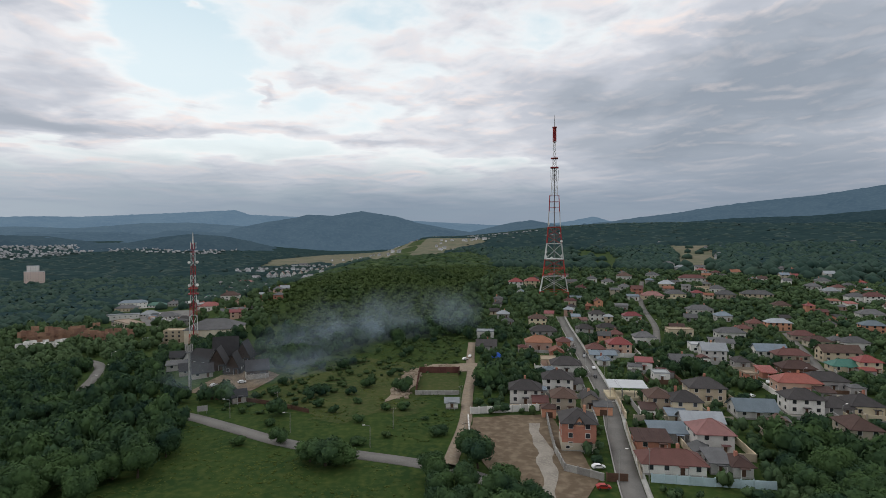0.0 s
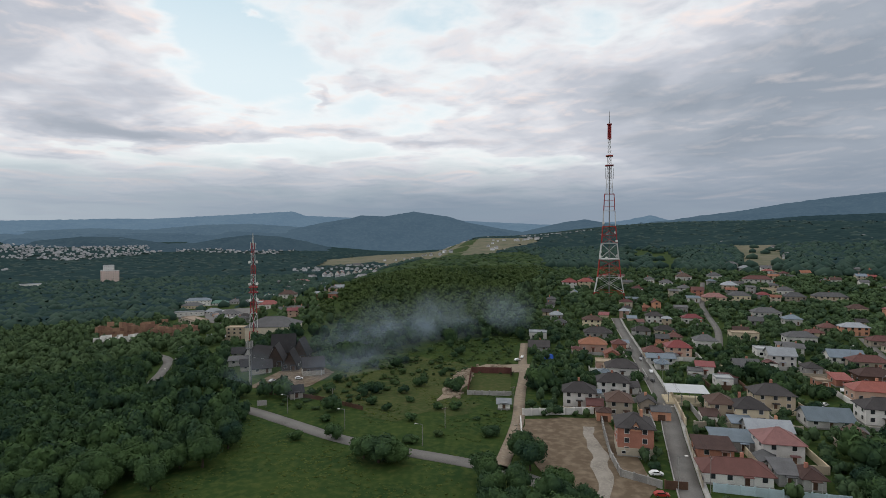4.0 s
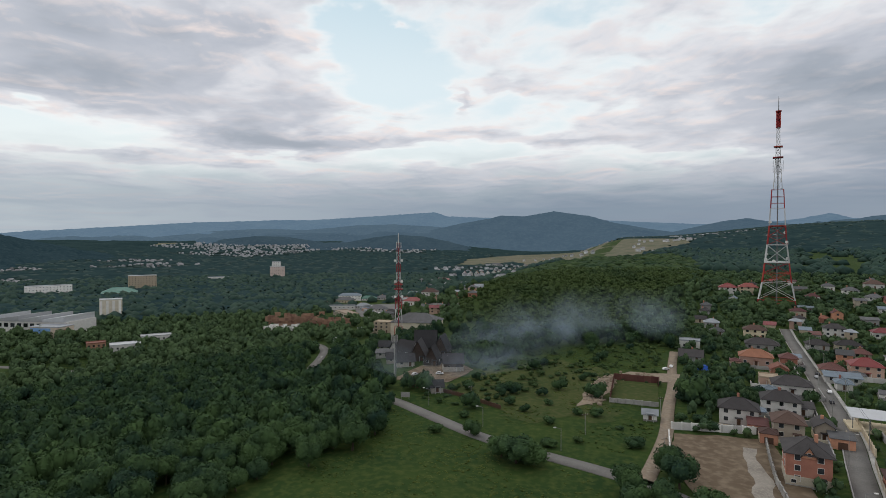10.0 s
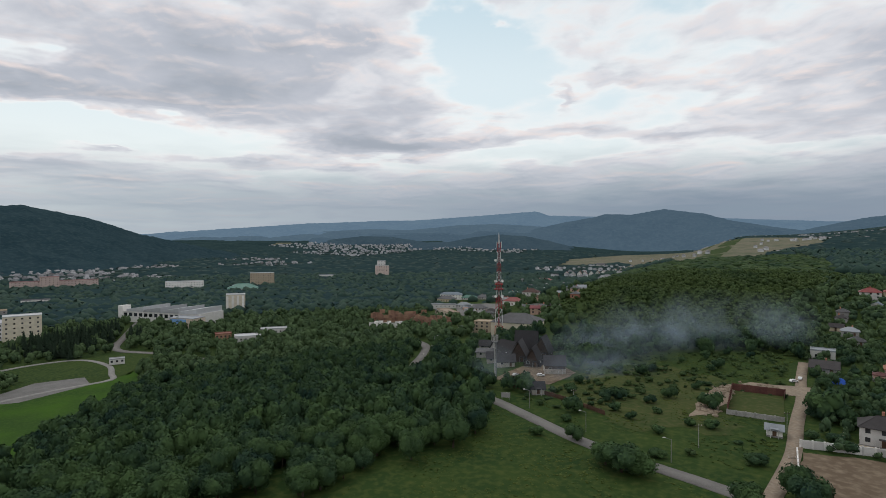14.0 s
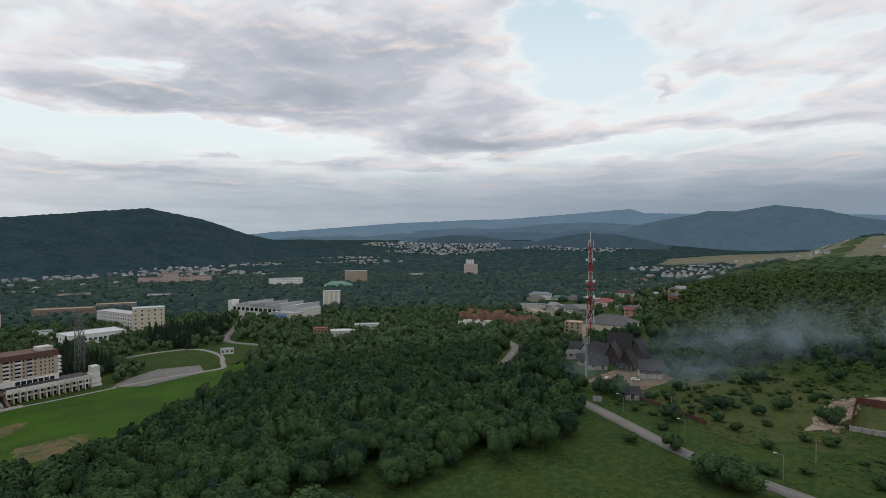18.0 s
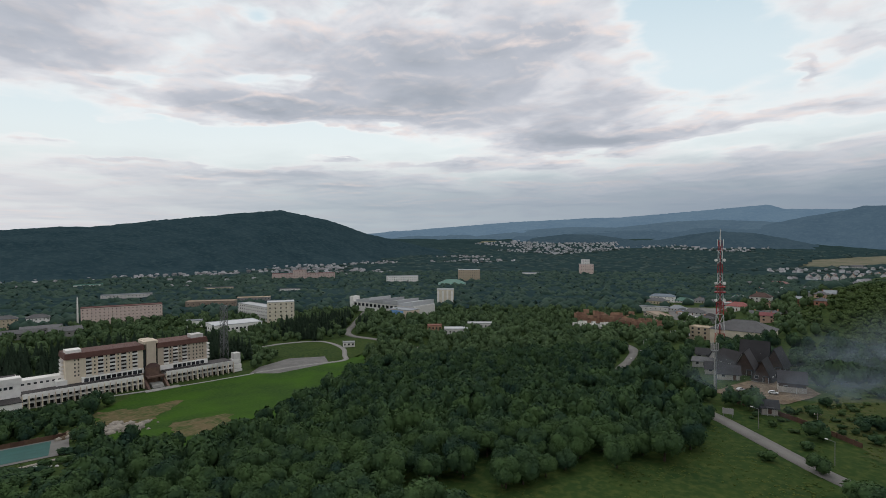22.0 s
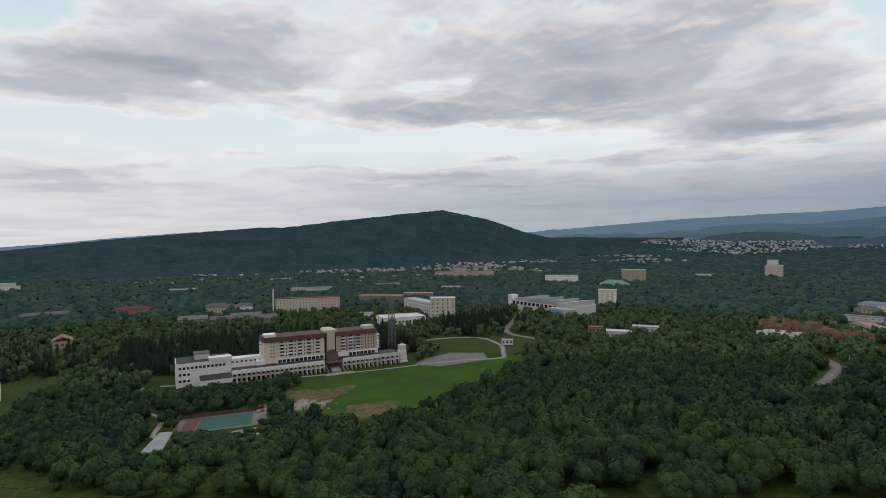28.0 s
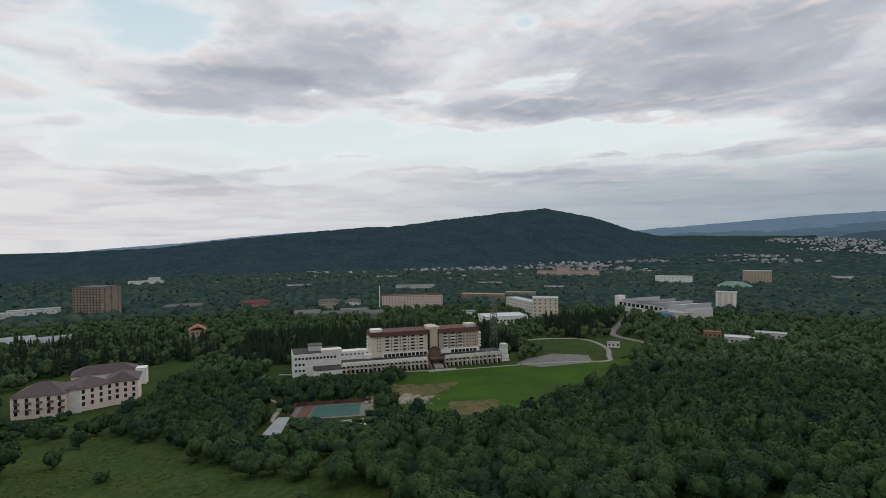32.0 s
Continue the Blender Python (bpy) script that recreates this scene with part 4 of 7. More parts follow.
house(139.9, 322.2, -7, 16.6, 10, 1.5, "tan", "cream", "flat")
house(109.4, 296.5, -7, 12.5, 10, 1.6, "grey", "white", "hip")
house(86.7, 333.6, -7, 11.7, 9, 1, "black", "grey", "hip")
house(99.8, 332.2, -7, 12.9, 9, 1.3, "black", "beige", "hip")
house(106.1, 375.8, -7, 12.5, 9, 2, "black", "white", "hip")
house(130.7, 377.1, -7, 14.0, 9, 1.4, "red", "white", "hip")
house(62.3, 358.5, -7, 13.6, 9, 2, "brown", "cream", "hip")
house(59.4, 322.7, -7, 17.7, 11, 1.2, "black", "grey", "hip")
house(24.5, 314.3, -5, 11.7, 9, 1.6, "pale", "white", "flat")
house(22.5, 281.7, -5, 11.8, 9, 1, "black", "grey", "gable")
house(42.7, 386.2, -5, 9.9, 8, 1.2, "pale", "grey", "hip")
house(44.3, 435.8, -5, 7.8, 8, 1.5, "grey", "grey", "hip")
house(42.8, 361.1, -5, 8.5, 8, 1, "grey", "grey", "hip")
house(193.3, 376.0, -7, 11.9, 9.4907, 1.5, "blue", "white", "hip")
house(164.6, 312.3, -7, 17.5, 10, 1.5, "grey", "white", "hip")
house(131.9, 241.2, -7, 7.1, 8, 1.2, "black", "grey", "hip")
house(124.4, 221.1, -7, 5.5, 7, 1, "tan", "brick", "flat")
house(66.3, 494.7, -5, 15.0, 12, 2, "red", "white", "hip")
house(81.4, 497.9, -5, 16.1, 12, 2, "red", "cream", "hip")
house(121.7, 480.8, -8, 10.1, 9, 1, "maroon", "white", "hip")
house(141.3, 516.9, -8, 9.7, 9, 1.4, "grey", "white", "hip")
house(153.2, 506.8, -8, 12.5, 10.0075, 1, "grey", "white", "hip")
house(176.0, 529.9, -8, 15.1, 12, 1.5, "brown", "white", "hip")
house(161.2, 484.1, -8, 11.9, 9.55275, 1, "grey", "white", "hip")
house(165.7, 466.2, -8, 10.4, 9, 2, "maroon", "brick", "gable")
house(172.7, 449.7, -8, 19.5, 12, 1.2, "pinkish", "cream", "hip")
house(206.4, 537.6, -8, 13.5, 10.7723, 1.4, "grey", "white", "hip")
house(202.5, 494.6, -8, 15.1, 12, 1.2, "pale", "cream", "hip")
house(193.4, 453.8, -8, 18.0, 12, 1.4, "grey", "cream", "hip")
house(261.0, 600.2, -12, 13.2, 10.5258, 1.6, "pale", "white", "hip")
house(238.3, 522.0, -12, 27.2, 12, 1.2, "maroon", "white", "hip")
house(227.4, 478.1, -12, 12.3, 9.82617, 1.4, "tan", "cream", "flat")
house(237.4, 473.0, -12, 14.2, 11.3268, 1.4, "grey", "white", "hip")
house(235.0, 453.7, -12, 17.4, 12, 1.2, "grey", "beige", "hip")
house(262.5, 456.3, -16, 27.6, 12, 1, "grey", "cream", "hip")
house(188.9, 401.3, -8, 20.5, 12, 1.2, "grey", "white", "hip")
house(258.0, 416.1, -14, 13.5, 10.7775, 1.2, "brown", "cream", "hip")
house(288.4, 697.3, -12, 15.5, 12, 1.2, "grey", "white", "hip")
house(254.9, 655.1, -12, 9.4, 8, 1.2, "grey", "white", "hip")
house(379.7, 536.4, -16, 10.9, 8.75395, 2, "pale", "white", "gable")
house(328.8, 484.5, -16, 13.6, 10.8698, 1.2, "grey", "white", "hip")
house(353.1, 507.3, -16, 14.4, 11.5411, 1.2, "grey", "white", "hip")
house(330.1, 464.3, -16, 14.0, 11.2108, 1.4, "pale", "white", "hip")
house(346.3, 477.6, -16, 10.6, 9, 1.4, "maroon", "white", "hip")
house(364.3, 489.6, -16, 10.8, 8.60325, 1, "grey", "white", "hip")
house(335.2, 442.8, -16, 15.7, 12, 1.4, "grey", "white", "hip")
house(345.7, 437.5, -16, 18.2, 12, 2, "maroon", "white", "hip")
house(260.1, 329.8, -16, 14.4, 10, 2, "blue", "brick", "hip")
house(302.5, 385.2, -16, 18.7, 12, 1.2, "grey", "white", "hip")
house(200.9, 350.8, -10, 10.4, 9, 1.2, "maroon", "beige", "hip")
house(130.1, 355.0, -7, 7.2, 8, 1, "grey", "white", "hip")
house(99.4, 313.8, -7, 8.7, 8, 1, "maroon", "beige", "hip")
house(63.7, 288.2, -7, 7.9, 8, 1.2, "maroon", "brick", "hip")
house(75.6, 257.5, -7, 14.1, 7, 1, "blue", "white", "shed")
house(47.6, 245.3, -7, 7.8, 9, 1.2, "tan", "peach", "flat")
house(49.8, 206.5, -7, 6.8, 6, 1, "black", "white", "shed")
house(-169.8, 353.3, 6, 19.5, 9, 3, "tan", "cream", "flat")
house(-211.8, 543.0, 8, 16.7, 12, 3.4, "brown", "white", "hip")
house(-221.1, 518.1, 8, 18.3, 12, 1.6, "red", "white", "hip")
house(-358.2, 572.6, 10, 16.5, 12, 1.2, "black", "grey", "hip")
house(-365.7, 630.7, 10, 23.2, 12, 1.4, "grey", "cream", "hip")
house(-382.4, 689.1, 10, 13.8, 11.0244, 1, "grey", "white", "hip")
house(-310.4, 576.4, 10, 17.1, 12, 1, "pale", "white", "hip")
house(-261.9, 518.2, 10, 17.8, 12, 1, "grey", "white", "hip")
house(-214.7, 451.7, 10, 13.3, 10.6336, 1, "black", "cream", "hip")
house(-350.1, 666.2, 10, 21.0, 12, 1, "green", "white", "hip")
house(-333.1, 679.7, 10, 21.0, 12, 1, "grey", "white", "hip")
house(-319.7, 743.2, 10, 14.2, 11.3983, 1, "green", "cream", "hip")
house(-365.1, 1008.5, 8, 28.0, 12, 1.6, "pinkish", "white", "hip")
house(-342.2, 873.0, 8, 17.4, 12, 1, "grey", "white", "hip")
for k in range(12):
    house(-382 + 11.2 * k, 1196 + 9.0 * k + (k % 3) * 3, 12, 9.5, 13, 2.3, ("pinkish", "grey", "terracotta")[k % 3], "white", "gable", 0.95)
house(-433.6, 1692.1, 6, 24.3, 12, 2, "grey", "white", "gable")
# the brick house: a pale ground floor, a dormer with its own small gable
part("ground_floor", Build().box(-4.56, 4.56, -4.69, 4.69, -1.5, 2.4), WALLS["beige"], brick_house, "pale rendered ground floor")
part("dormer", Build().solid([(-1.4, -4.8, 6.9), (1.4, -4.8, 6.9), (1.4, -1.6, 6.9), (-1.4, -1.6, 6.9)], [(-0.05, -4.8, 9.2), (0.05, -4.8, 9.2), (0.05, -1.2, 9.2), (-0.05, -1.2, 9.2)]), WALLS["brick"], brick_house)
for k in (-1, 1):
    slope = [(k * 1.8, -5.2, 6.8), (0, -5.2, 9.45), (0, -1.0, 9.45), (k * 1.8, -1.0, 6.8)][::k]
    part("dormer_roof", Build().solid(slope, [(q[0], q[1], q[2] + 0.18) for q in slope]), ROOFS["black"], brick_house)
put_window(brick_house, 0, -4.84, 7.3, 0, 0.8, 0.9)
put_window(brick_house, -3.0, -4.72, 0.8, 0, 1.1, 0.9)

# ---- large buildings ----


def block(x, y, turn, w, d, h, floors, bays, wall, roof, label, name="apartment_block", side_bays=2, z=None, win=(1.5, 1.5), shape="flat", base=1.0, group="", parent=None, m=None, category="building", cap=True):
    """A building of several floors with rows of windows; local -y is its front. x, y is the middle of its front."""
    a = radians(turn)
    cx, cy = x - math.sin(a) * d / 2, y + math.cos(a) * d / 2
    zz = float(land(cx, cy)) if z is None else z
    if parent is None:
        th = thing(name, pose(cx, cy, zz, 0, 0, turn), label, category, group)
        keep_clear(cx, cy, max(w, d) / 2 if max(w, d) < 30 else min(w, d) / 2 + 2)
        if max(w, d) >= 30:
            n = int(max(w, d) / 8)
            for k in range(n + 1):
                s = (k / n - 0.5) * max(w, d)
                keep_clear(cx + (math.cos(a) * s if w > d else -math.sin(a) * s), cy + (math.sin(a) * s if w > d else math.cos(a) * s), min(w, d) / 2 + 3)
        body = part("wall", Build().box(-w / 2, w / 2, -d / 2, d / 2, -3, h), WALLS[wall], th)
        holder, off = th, Matrix.Identity(4)
    else:
        th, holder = parent, parent
        off = m
        body = part("wall", Build().box(-w / 2, w / 2, -d / 2, d / 2, -3, h), WALLS[wall], th, at=off)
    if cap:
        part("roof", roof_build(shape, w, d, h, pitch=0.45), ROOFS[roof], th, at=off)
    fh = (h - base) / max(floors, 1)
    near = math.hypot(x, y) < 420
    if math.hypot(x, y) > 600:
        win = (win[0] * 0.8, win[1] * 0.75)
    side = 1 if cx * math.cos(a) + cy * math.sin(a) < 0 else -1
    if parent is not None:
        q = parent.matrix_basis @ m
        ax = q.to_3x3() @ Vector((1, 0, 0))
        side = 1 if q.translation.x * ax.x + q.translation.y * ax.y < 0 else -1
    for f in range(floors):
        zf = base + f * fh + (fh - win[1]) * 0.5
        for i in range(bays):
            fm, pm = window_mesh(*win)
            p = off @ pose(-w / 2 + (i + 0.5) * w / bays, -d / 2 - 0.03, zf)
            ob = part("window", fm if near else pm, FRAME, holder, at=p)
            if near:
                part("pane", pm, GLASS, ob)
        for i in range(side_bays):
            fm, pm = window_mesh(*win)
            p = off @ pose(side * (w / 2 + 0.03), -d / 2 + (i + 0.5) * d / side_bays, zf, 0, 0, 90 * side)
            ob = part("window", fm if near else pm, FRAME, holder, at=p)
            if near:
                part("pane", pm, GLASS, ob)
    return th


def hotel():
    """The long cream hotel: an arcaded podium, two wings with balconies round a stair tower, an annex."""
    th = thing("hotel", pose(-336, 3, -26, 0, 0, 96), "long cream seven-storey hotel with brown mansard band and white arcade", "hotel")
    wall, white = WALLS["beige_light"], WALLS["white"]
    for s in range(-32, 116, 6):
        for q in (-14, -7, 0, 8, 16, 22):
            a = radians(96)
            keep_clear(-336 + math.cos(a) * s - math.sin(a) * q, 3 + math.sin(a) * s + math.cos(a) * q, 6)
    for x0, x1 in ((0, 54), (66, 92), (92, 105)):
        part("podium", Build().box(x0, x1, 2.4, 12, -2, 6.6), white, th)
        part("podium_roof", Build().box(x0 - 0.2, x1 + 0.2, 0.2, 9.6 if x1 < 100 else 13, 6.6, 7.0), ROOFS["black"], th)
        part("balustrade", Build().box(x0, x1, -0.2, 0.2, 5.0, 7.4), white, th)
        part("sill_band", Build().box(x0, x1, -0.1, 2.4, 2.6, 3.2), white, th)
        n = int((x1 - x0) / 2.7)
        for k in range(n + 1):
            px = x0 + (x1 - x0) * k / n
            part("column", Build().solid([(px - 0.25, -1.4, -1.5), (px + 0.25, -1.4, -1.5), (px + 0.25, 0.3, -1.5), (px - 0.25, 0.3, -1.5)], [(px - 0.22, -0.5, 6.4), (px + 0.22, -0.5, 6.4), (px + 0.22, 0.3, 6.4), (px - 0.22, 0.3, 6.4)]), WALLS["beige_light"], th)
            if k < n:
                ob = part("opening", Build().box(px + 0.5, px + (x1 - x0) / n - 0.5, 2.25, 2.5, 3.3, 4.9), GLASS, th)
                # solid dark panel, shade of the arcade arch given as colour
                part("arch", Build().box(px + 0.5, px + (x1 - x0) / n - 0.5, 2.25, 2.5, -0.5, 2.2), DARK, th)
    for x0, x1, cols in ((19.4, 56.6, 5), (64.3, 92.3, 3)):
        wing = part("wing", Build().box(x0, x1, 9, 24, -1, 20.4), wall, th)
        part("mansard", Build().solid([(x0 - 0.6, 8.2, 20.0), (x1 + 0.6, 8.2, 20.0), (x1 + 0.6, 24.6, 20.0), (x0 - 0.6, 24.6, 20.0)], [(x0 - 0.2, 9.0, 22.8), (x1 + 0.2, 9.0, 22.8), (x1 + 0.2, 24.2, 22.8), (x0 - 0.2, 24.2, 22.8)]), ROOFS["mansard"], th, "brown tiled mansard band")
        part("hall_band", Build().box(x0 + (7 if cols == 5 else 0), x1, 7.6, 9, 6.8, 9.6), white, th)
        n = int((x1 - x0 - 8) / 2.6)
        for k in range(n):
            part("hall_window", Build().box(x0 + 8 + k * 2.6, x0 + 8 + k * 2.6 + 2.1, 7.5, 7.7, 7.1, 9.0), GLASS, th)
        step = 5.6 if cols == 5 else 5.2
        first = x0 + 10.5 if cols == 5 else x0 + 4.5
        for c in range(cols):
            for f in range(5):
                z = 9.9 + 2.05 * f
                bx = first + c * step
                b = part("balcony", Build().box(bx - 1.35, bx + 1.35, 7.9, 9, z, z + 0.9), white, wing)
                # dark slab on the wall paints the shade behind the balcony
                part("recess", Build().box(bx - 1.25, bx + 1.25, 8.9, 9.05, z + 0.9, z + 1.95), DARK, wing)
                if c < cols - 1 or cols == 3:
                    fm, pm = window_mesh(0.8, 1.1)
                    part("window", pm, GLASS, wing, at=pose(bx + step / 2, 8.93, z + 0.7))
        for f in range(5):
            z = 10.2 + 2.05 * f
            for bx in ((x0 + 4.2, x0 + 5.8) if cols == 5 else (x1 - 8.0, x1 - 6.0, x1 - 4.0, x1 - 2.4)):
                fm, pm = window_mesh(0.8, 1.1)
                part("window", pm, GLASS, wing, at=pose(bx, 8.93, z + 0.3))
            ex = x0 - 1.3 if cols == 5 else x1
            part("balcony", Build().box(ex, ex + 1.6, 8.6 if cols == 3 else 14, 14 if cols == 3 else 19, z - 0.4, z + 0.7), white, wing)
    part("stair_tower", Build().box(58.2, 63.2, 8.0, 22, -1, 24.6), wall, th)
    for x0, x1 in ((56.6, 58.2), (63.2, 64.3)):
        part("stair_glazing", Build().box(x0, x1, 9.3, 10, 8, 19.8), GLASS, th)
    part("stair_head", Build().box(57.0, 64.6, 8.8, 20, 22.9, 24.4), wall, th)
    part("roof_house", Build().box(20, 27, 11, 18, 22.8, 24.4), white, th)
    part("roof_house", Build().box(84, 91, 11, 18, 22.8, 24.8), white, th)
    # entrance with a round porch and a flight of steps
    part("porch_drum", Build().tube((60.5, 5.5, 0), (60.5, 5.5, 10.5), 3.8, 3.8, 16), WALLS["brown_stone"], th)
    part("porch_dome", Build().tube((60.5, 5.5, 10.5), (60.5, 5.5, 12.2), 3.9, 1.4, 16), ROOFS["brown"], th)
    part("porch_canopy", Build().box(56, 65, -1.5, 4, 5.2, 5.9), WALLS["brown_stone"], th)
    for k in range(6):
        part("step", Build().box(57.5, 63.5, -7 + k * 0.9, 2, -1.2, -0.6 + k * 0.55), CONCRETE, th)
    for px in (55.2, 65.2):
        part("stair_wall", Build().solid([(px - 0.6, -7, -1), (px + 0.6, -7, -1), (px + 0.6, 2, -1), (px - 0.6, 2, -1)], [(px - 0.6, -7, 0.6), (px + 0.6, -7, 0.6), (px + 0.6, 2, 4.6), (px - 0.6, 2, 4.6)]), WALLS["brown_stone"], th)
    # annex, its pavilion and the link
    annex = part("annex", Build().box(-29, 0, 3, 22, -2, 13.6), white, th)
    part("annex_roof", Build().box(-28.6, -0.4, 3.4, 21.6, 13.6, 13.8), ROOFS["black"], th)
    part("annex_stair", Build().box(-19, -11, 10, 18, 13.8, 17), white, th)
    part("annex_stair_roof", Build().box(-19.3, -10.7, 9.7, 18.3, 17, 17.3), ROOFS["grey"], th)
    part("annex_upper", Build().box(-12, 0.3, 2.8, 9, 12.2, 15.4), white, th)
    for f in range(3):
        for k in range(3 if f < 2 else 12):
            fm, pm = window_mesh(1.5, 1.5)
            ob = part("window", fm, FRAME, annex, at=pose(-27 + k * (2.2 if f < 2 else 2.1), 2.97, 3.0 + 3.6 * f))
            part("pane", pm, GLASS, ob)
    pav = part("pavilion", Build().box(-17, -1, -8, 3, -2, 5.6), white, th)
    part("pavilion_roof", Build().box(-17.3, -0.7, -8.3, 3, 5.6, 6.0), ROOFS["black"], th)
    for k in range(6):
        part("opening", Build().box(-16.3 + k * 2.6, -14.3 + k * 2.6, -8.1, -7.9, -0.5, 2.6), GLASS, pav)
    part("link", Build().box(0, 19.4, 13, 20, 5, 11.6), white, th)
    for k in range(7):
        fm, pm = window_mesh(1.5, 1.1)
        part("window", pm, GLASS, th, at=pose(1.8 + k * 2.6, 12.95, 9.0))
    part("terrace_wall", Build().box(15, 20, 8, 13, -1, 9.5), white, th)
    for k in range(3):
        part("end_stair", Build().box(105 + k * 0.6, 111, 0.5 + k, 8, 2.9 * k - 1, 2.9 * k + 1.4), white, th)
    part("end_tower", Build().box(107, 111, 3, 8, -1, 11), white, th)
    part("forecourt", Build().box(52, 70, -12, -7, -0.8, 0.45), CONCRETE, th)


WALLS["beige_light"] = surface("hotel_render", (0.62, 0.53, 0.42), 0.85, 0.15, 0.25, 5.0, 0.15)
WALLS["brown_stone"] = surface("brown_stone_cladding", (0.15, 0.095, 0.075), 0.8, 0.3, 0.5, 5.0, 0.3)
ROOFS["mansard"] = surface("mansard_tiles", (0.125, 0.062, 0.048), 0.7, 0.25, 0.4, 4.0, 0.5, stripes=2.0)
hotel()


def sanatorium():
    th = thing("sanatorium", pose(-278, -134, -23.2, 0, 0, 98), "cream three-storey sanatorium with purple-brown hipped roofs", "building")
    for s in range(-16, 40, 5):
        for q in range(-2, 80, 6):
            a = radians(98)
            keep_clear(-278 + math.cos(a) * s - math.sin(a) * q, -134 + math.sin(a) * s + math.cos(a) * q, 4)
    for lx, ly, turn, w, d, h, bays in ((0, 9.5, 0, 21, 19, 9.8, 5), (12.5, 9.5, 0, 6, 11, 10.4, 0), (15.5, 18.0, 36, 15.5, 18, 9.8, 4), (29.5, 25, 5, 14.5, 18, 9.8, 4)):
        m = pose(lx, ly, 0, 0, 0, turn)
        block(-278, -134, 98, w, d, h, 3, bays, "pink" if bays else "white", "mauve", "", parent=th, m=m, shape="hip", side_bays=0, win=(1.5, 2.0))
    m = pose(12, 67, 0, 0, 0, 10)
    block(-278, -134, 98, 32, 16, 5.2, 1, 0, "white", "mauve", "", parent=th, m=m, shape="hip", side_bays=1, win=(1.4, 3))
    part("gable_wall", Build().box(28.5, 34, 60, 67, -6, 6.6), WALLS["white"], th)
    for k in range(5):
        for f in range(2):
            part("balcony", Build().box(-9 + k * 4.4, -7 + k * 4.4, -1.2, 0.0, 3.6 + 3.0 * f, 4.4 + 3.0 * f), WALLS["brown_stone"], th)


ROOFS["mauve"] = surface("purple_brown_roof", (0.095, 0.066, 0.070), 0.6, 0.2, 0.3, 5.0, 0.4, stripes=2.0)
sanatorium()

WALLS["raw_dark"] = surface("weathered_concrete", (0.26, 0.205, 0.165), 0.95, 0.3, 0.2, 3.0, 0.3)
WALLS["sand"] = surface("sand_render", (0.56, 0.50, 0.40), 0.85, 0.2, 0.3, 4.0, 0.2)
block(-646, -262, 71.5, 34, 30, 33, 11, 9, "raw_dark", "grey", "unfinished brown high-rise with rows of empty window openings", "unfinished_high_rise", 3, win=(2.4, 1.9))
block(-621, 86, 82.5, 70, 12, 17, 5, 20, "pink", "maroon", "long pink five-storey apartment slab with a red roof edge", side_bays=2, win=(1.3, 1.4))
block(-645, -8, 92, 24, 12, 10, 3, 8, "cream", "grey", "cream three-storey block under a grey roof", shape="hip")
block(-638, 19, 90, 18, 12, 10, 3, 6, "white", "grey", "white three-storey block under a grey roof", shape="hip")
block(-662, 180, 63, 54, 16, 11, 2, 9, "raw_dark", "tan", "derelict tan building with an empty flat roof", "derelict_building")
block(-526, 210, 68, 26, 15, 20, 5, 5, "sand", "white", "cream office tower with recessed top storey", "office_building", 3)
block(-566, 196, 8.6, 66, 14, 14, 4, 16, "white", "white", "long white office wing with a flat pale roof", "office_building", 0)
block(-490, 157, 90, 42, 26, 8, 1, 12, "white", "white", "low white hall with a flat pale roof", "hall", 4, win=(2.2, 1.8))
for bx, by, bw, bd in ((-585, -30, 26, 14), (-575, 2, 32, 12), (-566, 36, 24, 14), (-596, 20, 30, 10)):
    block(bx, by, 90, bw, bd, 5, 1, 6, "grey", "grey", "low grey shed with a pale sheet roof", "shed_building", 2, shape="shed", group="low sheds", win=(1.6, 1.2))


def sports_hall():
    """White hall with a stepped row of sloping pale roofs and a painted front."""
    th = thing("sports_hall", pose(-512, 322, -26, 0, 0, 13), "white hall with a stepped row of sloping pale roofs", "hall")
    for s in range(-52, 58, 6):
        for q in (0, 10, 20, 30):
            a = radians(13)
            keep_clear(-512 + math.cos(a) * s - math.sin(a) * q, 322 + math.sin(a) * s + math.cos(a) * q, 6)
    part("wall", Build().box(-50, 45, 0, 34, -2, 11), WALLS["white"], th)
    for k in range(4):
        x0 = -44 + k * 22
        part("roof", Build().solid([(x0, -0.8, 11), (x0 + 21, -0.8, 11), (x0 + 21, 34.5, 11), (x0, 34.5, 11)], [(x0, -0.8, 13), (x0 + 21, -0.8, 16.0), (x0 + 21, 34.5, 16.0), (x0, 34.5, 13)]), ROOFS["white"], th)
    part("tower", Build().box(-56, -50, 0, 10, -2, 16), WALLS["white"], th)
    for k in range(14):
        part("window", Build().box(-48 + k * 6.4, -44 + k * 6.4, -0.1, 0.05, 6.0, 9.4), GLASS, th)
    part("front_block", Build().box(24, 52, -16, 0, -2, 9), WALLS["peach_pale"], th)
    part("front_roof", Build().box(23.6, 52.4, -16.4, -0.2, 9, 9.5), ROOFS["pale"], th)
    part("painted_band", Build().box(25, 44, -16.12, -15.9, 3.8, 8.2), WALLS["blue"], th, "sky-blue painted panel")
    for k, (bx, bz, r) in enumerate(((47, 3.5, 1.7), (49.5, 5.5, 1.4), (46.5, 6.8, 1.2), (50.5, 2.6, 1.3))):
        part("painted_shape", Build().tube((52.02, -12 + k * 2.6, bz), (52.12, -12 + k * 2.6, bz), r, r, 9), WALLS["brick"], th, "rust-red painted shape")


